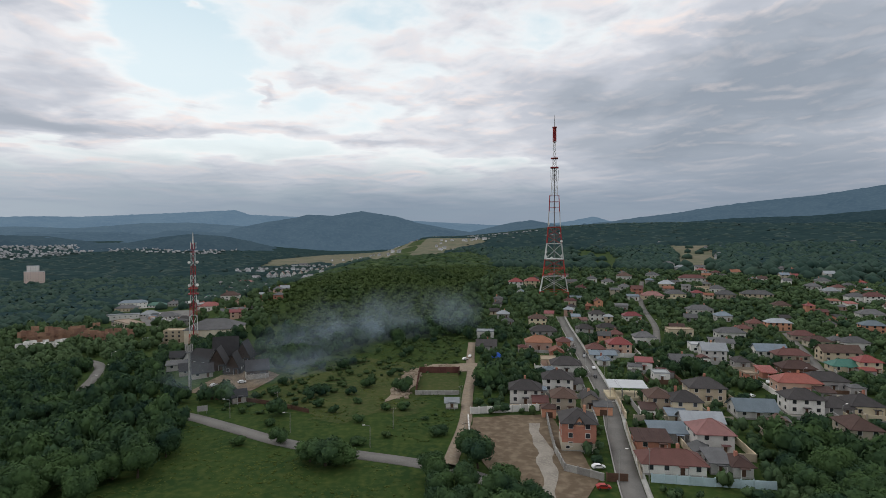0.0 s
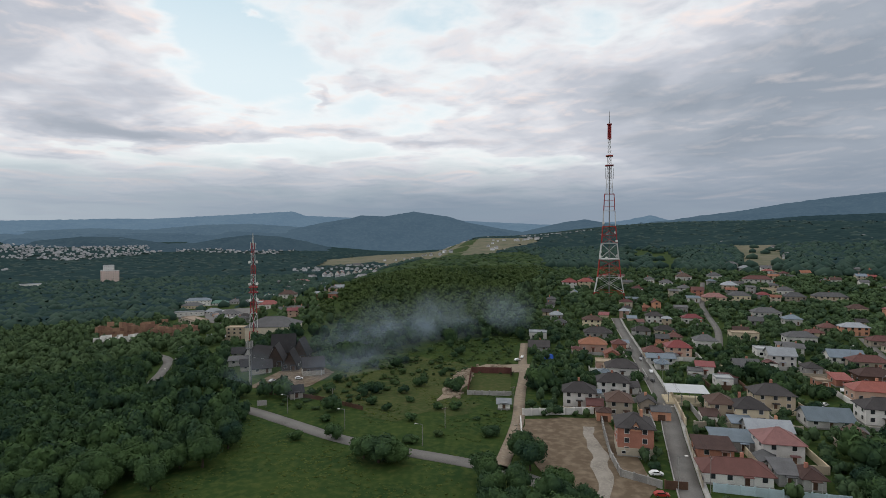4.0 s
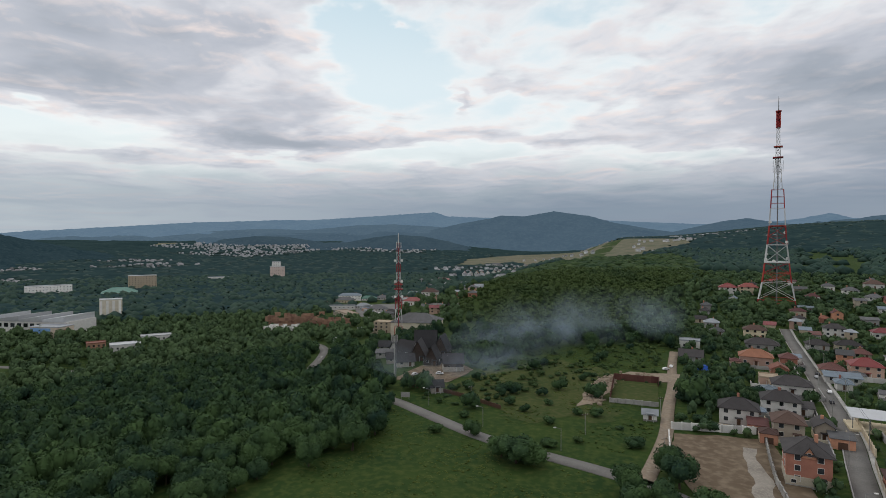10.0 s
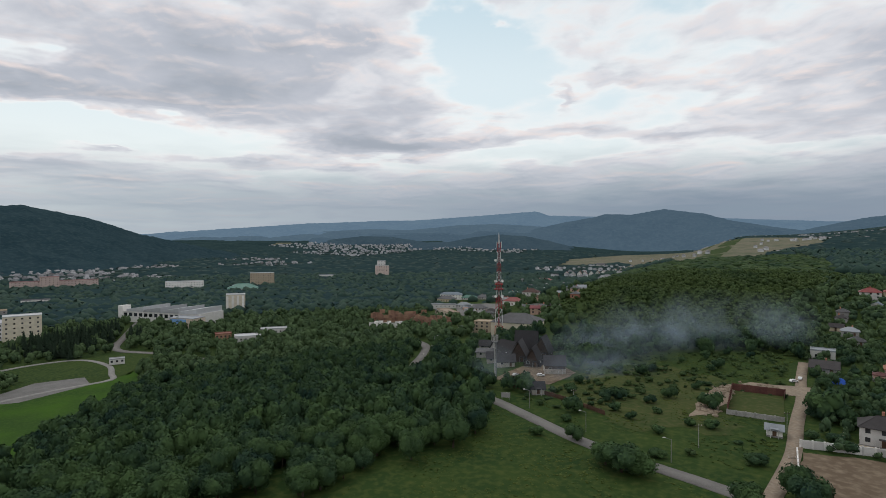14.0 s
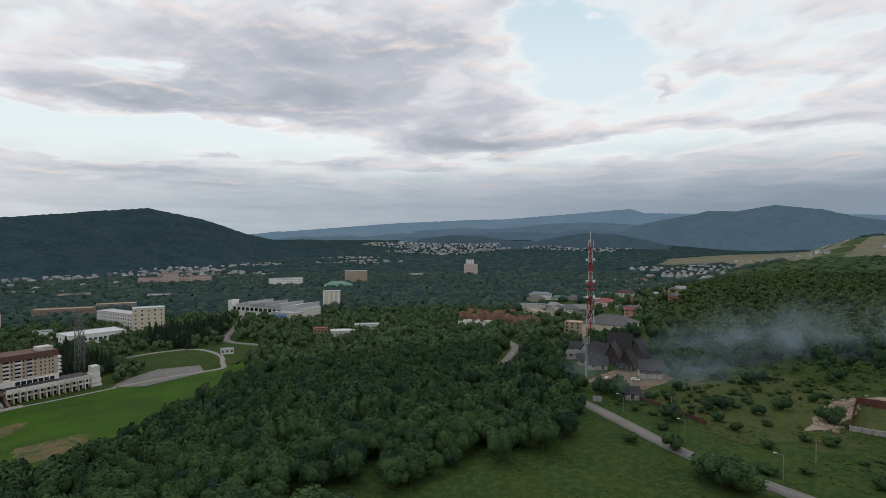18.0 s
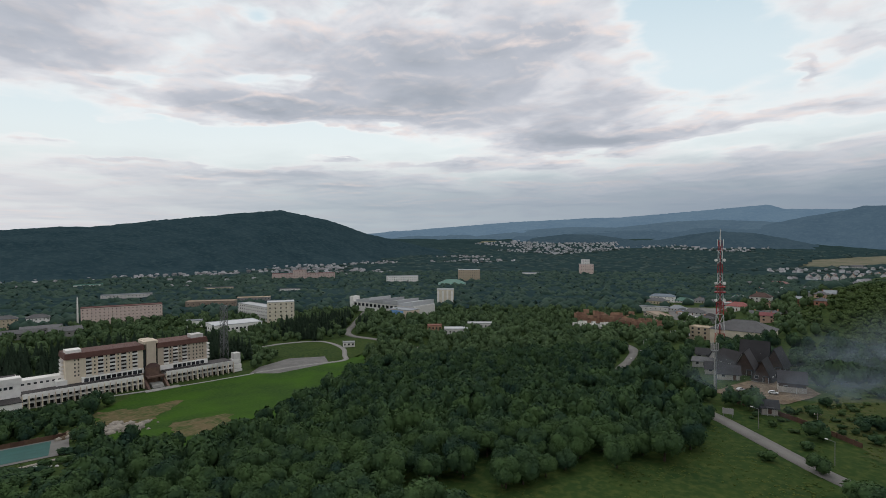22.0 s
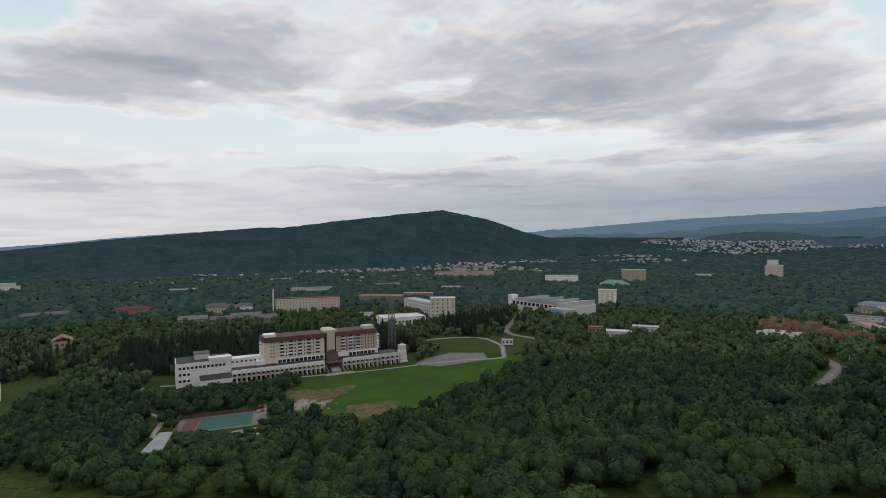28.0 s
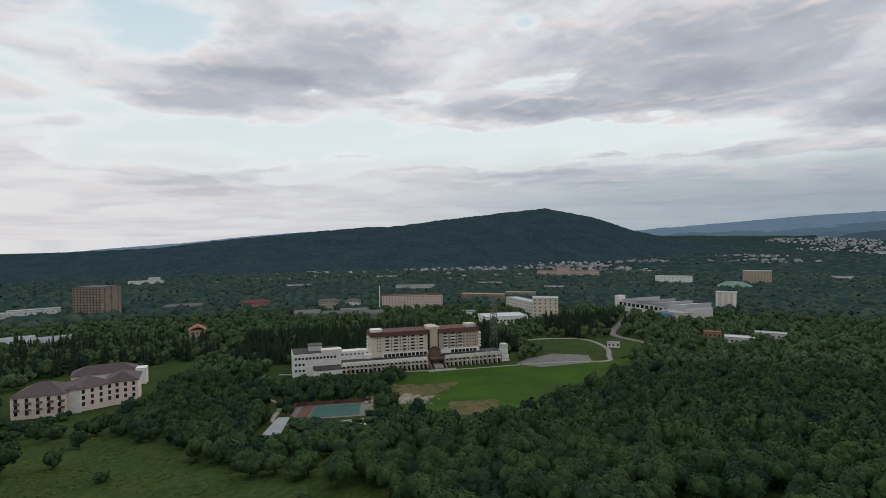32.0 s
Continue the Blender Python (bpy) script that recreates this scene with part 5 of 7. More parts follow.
WALLS["peach_pale"] = surface("pale_peach_render", (0.55, 0.45, 0.37), 0.85, 0.15, 0.4, 5.0, 0.15)
sports_hall()
finned = block(-503, 402, 51, 20, 14, 22, 6, 0, "sand", "white", "cream block with tall vertical fins", "apartment_block", 0)
for k in range(4):
    part("fin", Build().box(-9.6 + k * 5.4, -7.4 + k * 5.4, -7.5, -7.0, 3, 21), WALLS["white"], finned)
block(-356, 296, 52, 20, 12, 5.5, 1, 6, "white", "white", "low white building with a flat roof", "low_building", 2)
block(-366, 332, 48, 22, 10, 5.5, 1, 6, "white", "white", "low white building with a flat roof", "low_building", 2)
block(-369, 283, 55, 12, 9, 8, 2, 4, "raw", "terracotta", "unfinished red brick house", "brick_house", 2)
block(-750, 655, 50, 40, 14, 25, 8, 10, "cream", "white", "cream high-rise apartment block", side_bays=3)
block(-706, 578, 50, 46, 30, 6, 1, 8, "white", "green", "low hall with a wide green hipped roof", "hall", 2, shape="hip")
block(-800, 542, 58, 56, 13, 16, 4, 14, "white", "white", "white four-storey slab block", side_bays=2)
block(-718, 957, 37, 30, 16, 26, 8, 8, "pink", "white", "white high-rise with a stepped top", "high_rise", 3)
block(-724, 962, 37, 18, 10, 36, 11, 5, "white", "white", "white upper tower of the high-rise", "high_rise_tower", 2)
block(-783, 857, 43, 38, 12, 9, 2, 10, "white", "pale", "low white two-storey slab", side_bays=2)
block(-1008, 450, 66, 120, 16, 15, 4, 24, "pink", "pinkish", "long pale pink hospital slab", "hospital", 2)
block(-1005, 440, 66, 26, 14, 22, 6, 5, "pink", "pinkish", "pale pink stair block of the hospital", "hospital", 2)
block(-1049, -330, 107, 56, 14, 10, 3, 12, "white", "white", "white building on the slope before the mountain", "white_building", 2, z=-25)
block(-1053, -318, 107, 20, 14, 15, 4, 4, "white", "white", "white middle block on the slope before the mountain", "white_building", 2, z=-25)
block(-674, -93, 98, 32, 14, 8, 2, 9, "brick", "maroon", "brick house with a wide maroon roof", "brick_house", 2, shape="hip")
block(-672, -171, 104, 46, 10, 7, 2, 12, "grey", "grey", "long grey two-storey barrack", "barrack", 2, shape="hip")
block(-1080, 100, 85, 42, 14, 8, 2, 10, "white", "green", "white building with a greenish roof", "white_building", 2)
block(-645, -312, 116, 46, 12, 11, 2, 10, "white", "white", "white low-rise with a flat roof", "white_building", 2)
block(-616, -330, 118, 14, 10, 11, 2, 4, "white", "white", "small white low-rise with a flat roof", "white_building", 2)
block(-476, -244, 114, 24, 14, 5, 1, 0, "white", "pale", "low shed with a pale ribbed roof", "shed_building", 2, shape="gable", group="low sheds")
block(-472, -216, 114, 24, 14, 5, 1, 0, "white", "pale", "low shed with a pale ribbed roof", "shed_building", 2, shape="gable", group="low sheds")
block(-464, -109, 103, 12, 16, 11, 2, 3, "peach", "terracotta", "peach gabled villa among dark spruces", "villa", 3, shape="gable")
block(-370, 201, 62, 9, 5, 3.6, 1, 3, "white", "white", "small white hut on the grass", "hut", 1)
block(-548, 135, 80, 14, 10, 6, 1, 3, "white", "pale", "small white outbuilding among trees", "outbuilding", 1)
block(-690, 240, 66, 40, 12, 9, 2, 10, "grey", "tan", "grey derelict block with empty windows", "derelict_building", 2)
block(-830, 120, 80, 60, 12, 10, 3, 14, "white", "pale", "white block far across the valley", side_bays=2)
block(-880, 250, 72, 46, 12, 8, 2, 10, "cream", "grey", "cream block far across the valley", side_bays=2)
block(-930, -60, 92, 40, 12, 8, 2, 10, "white", "grey", "white block far across the valley", side_bays=2)
block(-790, 330, 66, 30, 12, 7, 2, 8, "white", "grey", "white low block in the trees", side_bays=2)


def ruin(x, y, turn, w, d, h, wall, label, holes):
    """Roofless walls of uneven height with openings."""
    th = thing("ruin", on_land(x, y, turn), label, "ruin", "unfinished walls")
    keep_clear(x, y, max(w, d) / 2)
    rnd = random.Random(int(x))
    n = holes
    for row, yy in enumerate((-d / 2, 0, d / 2)):
        for k in range(n):
            x0, x1 = -w / 2 + w * k / n, -w / 2 + w * (k + 1) / n
            hh = h * rnd.uniform(0.45, 1.1)
            part("pier", Build().box(x0, x0 + (x1 - x0) * 0.42, yy - 0.3, yy + 0.3, -1.5, hh), WALLS[wall], th)
            part("lintel", Build().box(x0 + (x1 - x0) * 0.42, x1, yy - 0.3, yy + 0.3, hh * 0.62, hh), WALLS[wall], th)
            part("parapet", Build().box(x0 + (x1 - x0) * 0.42, x1, yy - 0.3, yy + 0.3, -1.5, hh * 0.28), WALLS[wall], th)
    for xx in (-w / 2, 0, w / 2):
        part("cross_wall", Build().box(xx - 0.3, xx + 0.3, -d / 2 + 0.3, d / 2 - 0.3, -1.5, h * 0.8), WALLS[wall], th)


WALLS["raw_orange"] = surface("ruin_brick", (0.28, 0.165, 0.115), 0.95, 0.3, 0.3, 4.0, 0.3)
ruin(-318, 452, 26, 54, 18, 10, "raw_orange", "roofless orange brick ruin among trees", 10)
ruin(-252, 410, 24, 34, 14, 9, "raw_orange", "unfinished orange brick walls with gaps", 7)
ruin(-302, 412, 30, 34, 12, 5, "white", "bare white concrete frame of an unfinished building", 9)

# ---- log-cabin court with steep roofs ----
WALLS["stone"] = surface("pale_stone", (0.42, 0.39, 0.34), 0.9, 0.25, 0.5, 4.0, 0.4)
ROOFS["shingle"] = surface("dark_shingles", (0.043, 0.041, 0.044), 0.75, 0.3, 0.4, 4.0, 0.5, stripes=1.6)
WORDS["shingle"] = "dark shingle"
WALLS["lodge"] = surface("weathered_timber", (0.080, 0.060, 0.050), 0.85, 0.35, 0.5, 6.0, 0.3)
for cx, cy, ct, cw, cd, cf, cr, cwall, cp in ((-77.5, 226, 24, 8.5, 7, 1.5, "shingle", "lodge", 0.8), (-91, 237, 8, 7, 9, 0.5, "shingle", "lodge", 1.75), (-102, 247, 12, 8, 10, 0.8, "shingle", "lodge", 1.6), (-94, 258, 4, 7, 9, 1.2, "shingle", "lodge", 1.7), (-112, 256, 70, 8, 10, 0.8, "shingle", "white", 1.2), (-103, 232, 30, 8, 6, 1.0, "shingle", "stone", 0.8), (-131, 277, 20, 14, 7, 0.8, "shingle", "white", 0.6), (-110, 278, 40, 8, 8, 0.9, "shingle", "lodge", 1.3)):
    house(cx, cy, ct, cw, cd, cf, cr, cwall, "gable", cp, "dark timber lodge with a steep dark shingle roof")
part("stone_base", Build().box(-4.45, 4.45, -3.7, 3.7, -1.5, 2.2), WALLS["stone"], thing("stone_plinth", on_land(-77.5, 226, 24), "pale stone basement under the timber lodge", "basement"))
block(-140, 330, 12, 32, 22, 8, 1, 0, "sand", "grey", "wide warehouse with a low grey roof", "warehouse", 0, shape="hip")

house(-107, 268, 15, 11, 9, 1.2, "shingle", "lodge", "gable", 1.5, "dark timber lodge with a steep dark shingle roof")
house(-120, 262, 62, 7, 7, 0.9, "shingle", "white", "gable", 1.1, "small white-walled lodge with a steep dark roof")
house(-112, 240, 28, 8, 6, 0.9, "shingle", "stone", "gable", 0.7, "low stone lodge with a dark shingle roof")
house(-124, 254, 20, 9, 6, 0.9, "grey", "white", "shed", 0.3, "low white outbuilding with a lean-to roof")

house(-72, 191, 30, 4.5, 4, 0.9, "shingle", "stone", "gable", 0.8, "small stone hut with a dark gabled roof")

# ---- depot yard behind the slim tower ----
patch("pavement_depot", [(-204, 440), (-236, 452), (-262, 480), (-300, 540), (-345, 615), (-300, 615), (-265, 580), (-225, 500)], LOT, "worn grey asphalt of the depot yard", 0.3)
block(-281, 476, -40, 36, 12, 6, 1, 9, "beige", "tan", "long low workshop with dark openings", "workshop", 2, win=(2.2, 2.6))
block(-192, 358, -30, 20, 10, 2.6, 1, 0, "beige", "pale", "low beige shed under a pale slab roof", "shed", 0)
block(-330, 560, 24, 30, 9, 5, 1, 6, "white", "pale", "long white depot shed with a pale roof", "shed", 1)
block(-300, 505, 24, 14, 9, 4.5, 1, 3, "beige", "grey", "low beige depot office", "office", 1)
block(-372, 652, 22, 30, 12, 7, 2, 7, "white", "blue", "two-storey white building with a blue-grey roof", "office", 2, shape="hip")
block(-245, 560, 20, 18, 10, 5, 1, 4, "grey", "white", "grey depot hall with a white roof", "hall", 1)
for k, (tx, ty, tt, tc) in enumerate(((-262, 500, 30, "white"), (-270, 512, 35, "dark"), (-256, 492, 20, "white"), (-282, 530, 60, "red"), (-292, 545, 50, "white"), (-240, 470, 30, "dark"), (-300, 570, 20, "white"), (-312, 585, 40, "dark"), (-225, 462, 10, "white"))):
    truck = thing("truck", on_land(tx, ty, tt, 0.3), "box truck parked in the depot yard", "truck", "trucks of the depot")
    part("cab", Build().box(2.6, 4.6, -1.15, 1.15, 0.6, 2.7, 0.92), WALLS["blue"] if k % 3 == 1 else WALLS["white"], truck)
    part("cargo_box", Build().box(-4.6, 2.4, -1.25, 1.25, 0.9, 3.4), WALLS["grey"] if tc == "dark" else ROOFS["pale"] if tc == "white" else WALLS["peach"], truck)
    part("wheels", Build().tube((3.4, -1.2, 0.5), (3.4, 1.2, 0.5), 0.5, n=10), RUBBER, truck)
    part("wheels", Build().tube((-2.8, -1.2, 0.5), (-2.8, 1.2, 0.5), 0.5, n=10), RUBBER, truck)

# ---- smaller houses that fill the gaps of the two quarters ----


def fill_houses(poly, count, seed, reach, turn, far):
    rnd = random.Random(seed)
    px, py = [q[0] for q in poly], [q[1] for q in poly]
    made = tries = 0
    while made < count and tries < 4000:
        tries += 1
        x, y = rnd.uniform(min(px), max(px)), rnd.uniform(min(py), max(py))
        if not inside(poly, np.array([x]), np.array([y]))[0] or math.hypot(x, y) < far:
            continue
        w, d = rnd.uniform(6, 11), rnd.uniform(6, 9)
        if any(abs(hx - x) < (hs + w) / 2 + reach and abs(hy - y) < (hs + d) / 2 + reach for hx, hy, hs in HOUSES) or not clear_at(np.array([x]), np.array([y]))[0]:
            continue
        house(x, y, turn + rnd.uniform(-6, 6), w, d, rnd.choice([0.9, 1, 1, 1.2, 1.5, 2]), rnd.choice(["grey", "black", "brown", "maroon", "pale", "terracotta", "blue", "grey", "red"]), rnd.choice(["white", "white", "cream", "beige", "brick", "grey", "peach"]), rnd.choice(["hip", "hip", "gable", "gable", "shed"]), 0.5)
        made += 1


fill_houses([(25, 240), (25, 400), (60, 500), (130, 560), (330, 610), (420, 560), (300, 330), (150, 180), (100, 200)], 78, 77, 1.2, -10, 235)
fill_houses([(-150, 345), (-215, 400), (-260, 560), (-330, 800), (-240, 820), (-165, 600), (-140, 450)], 30, 78, 3.0, 10, 330)

# ---- lattice towers ----


def lattice(th, levels, colours, leg, brace, cross=True):
    """Sections of a four-legged tower under th: levels are (height, half width); each section has legs, a ring and cross braces."""
    for k in range(len(levels) - 1):
        (z0, a0), (z1, a1) = levels[k], levels[k + 1]
        paint = colours[k % len(colours)]
        c0 = [(sx * a0, sy * a0, z0) for sx, sy in ((-1, -1), (1, -1), (1, 1), (-1, 1))]
        c1 = [(sx * a1, sy * a1, z1) for sx, sy in ((-1, -1), (1, -1), (1, 1), (-1, 1))]
        ring = Build()
        for i in range(4):
            ring.tube(c1[i], c1[(i + 1) % 4], brace, n=4)
        section = part("section_ring", ring, paint, th)
        for i in range(4):
            part("leg", Build().tube(c0[i], c1[i], leg, n=5), paint, section)
            j = (i + 1) % 4
            if cross:
                part("brace", Build().tube(c0[i], c1[j], brace, n=4), paint, section)
                part("brace", Build().tube(c0[j], c1[i], brace, n=4), paint, section)


big = thing("broadcasting_tower", on_land(96, 470.5, -12), "tall red and white steel lattice broadcasting tower", "tower")
keep_clear(98, 470, 13)
R_, W_ = MAST_RED, MAST_WHITE
lattice(big, [(-3, 12.2), (2.5, 11.6), (15, 9.4), (22, 8.5), (29.6, 7.8), (42.7, 6.3), (49.5, 5.7), (56.8, 5.2)], [R_, W_, R_, R_, W_, R_, R_], 0.5, 0.22)
lattice(big, [(56.8, 5.1), (70.3, 4.6)], [W_], 0.34, 0.16, False)
lattice(big, [(70.3, 4.4), (74, 4.3), (79, 4.1), (84.4, 3.8)], [R_], 0.34, 0.18, False)
lattice(big, [(84.4, 2.9), (91, 2.5), (98, 2.1), (108, 1.6)], [W_], 0.24, 0.11)
lattice(big, [(108, 1.5), (112, 1.4), (116, 1.3)], [W_], 0.22, 0.11)
lattice(big, [(116, 1.2), (120, 1.1), (124, 1.05), (127.5, 1.0), (130.6, 0.95)], [W_], 0.18, 0.10)
lattice(big, [(130.6, 1.25), (134.5, 1.25), (138, 1.2), (142, 1.2)], [R_], 0.35, 0.25)
part("core_tube", Build().tube((0, 0, 0), (0, 0, 108), 0.5, 0.4, 8), STEEL, big)
part("antenna_core", Build().tube((0, 0, 130), (0, 0, 142), 0.9, 0.9, 8), R_, big)
for z, a, paint in ((108, 3.4, R_), (116, 2.9, R_), (142.5, 1.9, R_), (42.7, 6.8, W_), (56.8, 5.5, R_), (29.6, 8.2, W_)):
    part("platform", Build().box(-a, a, -a, a, z, z + 0.7), paint, big)
part("top_spire", Build().tube((0, 0, 143), (0, 0, 154), 0.4, 0.12, 6), STEEL, big)
for px, py, pz in ((-7.0, -5, 32), (-6.8, -5, 36), (6.6, -5, 33), (6.0, -6, 45), (-4.6, -5, 60), (5.0, -5, 52), (-2, -7.0, 31)):
    part("dish", Build().tube((px, py, pz), (px, py - 0.6, pz), 0.9, 1.1, 10), WALLS["white"], big)
for k in range(4):
    part("antenna_panel", Build().box(-3.2 + 2.1 * k, -2.9 + 2.1 * k, -2.8, -2.5, 97, 106), STEEL, big)

small = thing("telecom_tower", on_land(-150, 327, 24) @ Matrix.Diagonal((1, 1, 0.91, 1)), "slim red and white steel lattice telecom tower", "tower")
keep_clear(-150, 327, 5)
lattice(small, [(-1, 2.7), (8, 2.35), (20, 1.95), (25, 1.85), (28, 1.75)], [R_, W_, R_, R_], 0.22, 0.12)
lattice(small, [(28, 1.7), (34, 1.55), (39, 1.45)], [W_, R_], 0.2, 0.11)
lattice(small, [(39, 1.4), (42.8, 1.35), (46.6, 1.3), (52.6, 1.2)], [W_, W_, R_], 0.18, 0.1)
lattice(small, [(52.6, 1.2), (57, 1.15), (61, 1.1), (64.5, 1.0), (67.7, 0.9)], [W_, W_, R_, R_], 0.16, 0.09)
part("top_spire", Build().tube((0, 0, 67), (0, 0, 75), 0.42, 0.15, 6), WALLS["white"], small)
part("core_tube", Build().tube((0, 0, 0), (0, 0, 67), 0.32, 0.28, 6), MAST_RED, small)
for z in (40, 29, 55):
    for sx, sy in ((-1, -1), (1, -1), (1, 1)):
        part("dish", Build().tube((sx * 1.9, sy * 1.9, z), (sx * 2.4, sy * 2.4, z), 0.8, 0.9, 10), WALLS["white"], small)
for z, a in ((34, 2.9), (37.5, 2.7)):
    part("platform", Build().box(-a, a, -a, a, z, z + 0.5), MAST_RED, small)
for k in range(3):
    part("antenna_panel", Build().box(-1.5 + 1.5 * k, -1.2 + 1.5 * k, -1.5, -1.2, 64, 68.5), WALLS["white"], small)

roadmast = thing("phone_mast", on_land(-94, 201, 20), "grey steel phone mast with panel antennas at its top", "mast")
part("pole", Build().tube((0, 0, -1), (0, 0, 19), 0.34, 0.22, 8), CONCRETE, roadmast)
part("ladder", Build().box(0.4, 0.75, -0.1, 0.1, 2, 18), STEEL, roadmast)
for k in range(6):
    a = k * math.pi / 3
    part("antenna_panel", Build().box(math.cos(a) * 1.2 - 0.16, math.cos(a) * 1.2 + 0.16, math.sin(a) * 1.2 - 0.12, math.sin(a) * 1.2 + 0.12, 16.8, 19.4), WALLS["grey"], roadmast)
part("platform", Build().tube((0, 0, 16.4), (0, 0, 16.6), 1.2, 1.2, 10), STEEL, roadmast)

hotelmast = thing("lattice_mast", pose(-384, 113, -26, 0, 0, 20), "grey steel lattice mast behind the hotel", "mast")
lattice(hotelmast, [(-1, 1.9)] + [(4.2 * k, 1.9 - 0.03 * k) for k in range(1, 10)], [STEEL], 0.2, 0.12)
pole = thing("flagpole", pose(-640, 50, -26), "tall white tapering pole beside the apartment slab", "pole")
part("shaft", Build().tube((0, 0, -1), (0, 0, 27), 0.9, 0.6, 10), WALLS["white"], pole)
part("cap", Build().tube((0, 0, 27), (0, 0, 27.6), 0.75, 0.4, 10), STEEL, pole)

# ---- street lamps and power poles ----


def street_lamp(x, y, turn, h=8.0, name="street_lamp"):
    th = thing(name, on_land(x, y, turn), "grey street lamp on a slim pole" if name == "street_lamp" else "weathered power pole with a cross-arm", "lamp" if name == "street_lamp" else "pole", "poles along the roads")
    part("pole", Build().tube((0, 0, -1), (0, 0, h), 0.10, 0.06, 6), CONCRETE, th)
    if name == "street_lamp":
        part("arm", Build().tube((0, 0, h - 0.1), (1.6, 0, h + 0.35), 0.06, 0.05, 5), STEEL, th)
        part("lamp_head", Build().box(1.4, 2.1, -0.16, 0.16, h + 0.26, h + 0.44), WALLS["white"], th)
    else:
        part("cross_arm", Build().box(-0.9, 0.9, -0.06, 0.06, h - 0.6, h - 0.45), BARK, th)
        for px in (-0.75, 0, 0.75):
            part("insulator", Build().tube((px, 0, h - 0.45), (px, 0, h - 0.2), 0.06, 0.04, 6), WALLS["white"], th)


for px, py in ((41, 126), (49.5, 163), (56, 199), (63, 240), (70, 290), (77, 345)):
    street_lamp(px, py, 0)
for px, py in ((48, 126), (58, 176), (67, 225), (74, 275), (80, 320)):
    street_lamp(px, py, 80, 8.5, "power_pole")
for px, py, h in ((-20, 148.5, 6.0), (-45, 159.5, 6.0), (-68, 173, 6.0)):
    street_lamp(px, py, 200, h)
for px, py in ((-15, 163), (6, 150), (6.2, 188), (-55, 180)):
    street_lamp(px, py, 30, 6.5, "power_pole")
for px, py in ((118, 160), (136, 205), (160, 262), (128, 330), (150, 400), (-150, 240), (-172, 282), (-140, 216)):
    street_lamp(px, py, 20, 8.0)


def wire_run(points, h, label):
    """Sagging cables between poles, one thing."""
    th = thing("power_line", pose(0, 0, 0), label, "cable", kind="")
    for a, b in zip(points, points[1:]):
        za, zb = float(land(*a)) + h, float(land(*b)) + h
        for o in (-0.7, 0.7):
            line = []
            for k in range(7):
                t = k / 6
                line.append((a[0] + (b[0] - a[0]) * t + o * 0.5, a[1] + (b[1] - a[1]) * t + o * 0.5, za + (zb - za) * t - 3.2 * t * (1 - t)))
            bld = Build()
            bld.v = [(q[0] + dx_, q[1], q[2] + dz_) for q in line for dx_, dz_ in ((-0.03, -0.02), (0.03, -0.02), (0.0, 0.035))]
            bld.f = [(3 * k + i, 3 * k + (i + 1) % 3, 3 * k + 3 + (i + 1) % 3, 3 * k + 3 + i) for k in range(6) for i in range(3)] + [(2, 1, 0), (18, 19, 20)]
            part("cable", bld, DARK, th)


wire_run([(48, 126), (58, 176), (67, 225), (74, 275), (80, 320)], 8.1, "dark sagging power cables along the street")

# ---- cars ----
PAINTS = {n: surface(n + "_car_paint", c, 0.3, 0.05, 0.5, 3.0, 0.0, each=0.02) for n, c in (("white", (0.75, 0.75, 0.75)), ("red", (0.35, 0.03, 0.025)), ("silver", (0.40, 0.41, 0.42)), ("black", (0.03, 0.03, 0.035)), ("blue", (0.04, 0.08, 0.2)))}


def car(x, y, turn, paint):
    th = thing("car", on_land(x, y, turn, 0.34) @ Matrix.Scale(0.76, 4), f"small {paint} car parked on the ground", "car", "parked cars")
    prof = [(-2.1, 0.35), (2.1, 0.35), (2.15, 0.75), (1.2, 0.95), (0.55, 1.42), (-1.15, 1.45), (-1.9, 1.0), (-2.15, 0.85)]
    body = part("body", Build().solid([(px, -0.82, pz) for px, pz in prof], [(px, 0.82, pz) for px, pz in prof]), PAINTS[paint], th)
    glass = [(1.05, 1.0), (0.5, 1.36), (-1.05, 1.38), (-1.6, 1.03)]
    part("side_glass", Build().solid([(px, -0.835, pz) for px, pz in glass], [(px, 0.835, pz) for px, pz in glass]), GLASS, th)
    part("windscreen", Build().face((1.24, -0.7, 0.97), (1.24, 0.7, 0.97), (0.6, 0.66, 1.43), (0.6, -0.66, 1.43)), GLASS, th)
    for px in (-1.35, 1.35):
        for py in (-0.78, 0.78):
            wheel = part("wheel", Build().tube((px, py - 0.1, 0.33), (px, py + 0.1, 0.33), 0.33, 0.33, 12), RUBBER, th)
            part("rim", Build().tube((px, py - 0.11, 0.33), (px, py + 0.11, 0.33), 0.19, 0.19, 8), STEEL, wheel)
    for py in (-0.6, 0.6):
        part("headlight", Build().box(2.08, 2.17, py - 0.16, py + 0.16, 0.62, 0.76), FRAME, th)
    keep_clear(x, y, 3)


for cx, cy, ct, cp in ((38.5, 134, 5, "white"), (36.5, 123, 0, "red"), (62.5, 223, 83, "black"), (66, 238, 83, "white"), (68, 262, 83, "silver"), (70, 268, 83, "black"), (111, 195, 30, "white"), (108, 190, 30, "silver"), (13, 262, 80, "white"), (10.5, 256, 40, "white"), (-392, -52, 20, "black"), (-396, -46, 20, "silver"), (-430, 42, 90, "white"), (-433, 52, 90, "black"), (-436, 64, 90, "silver"), (128, 214, 60, "white"), (100, 160, 10, "silver"), (-80, 216, 20, "white"), (-90, 213, 70, "silver")):
    car(cx, cy, ct, cp)

# ---- walls and fences ----


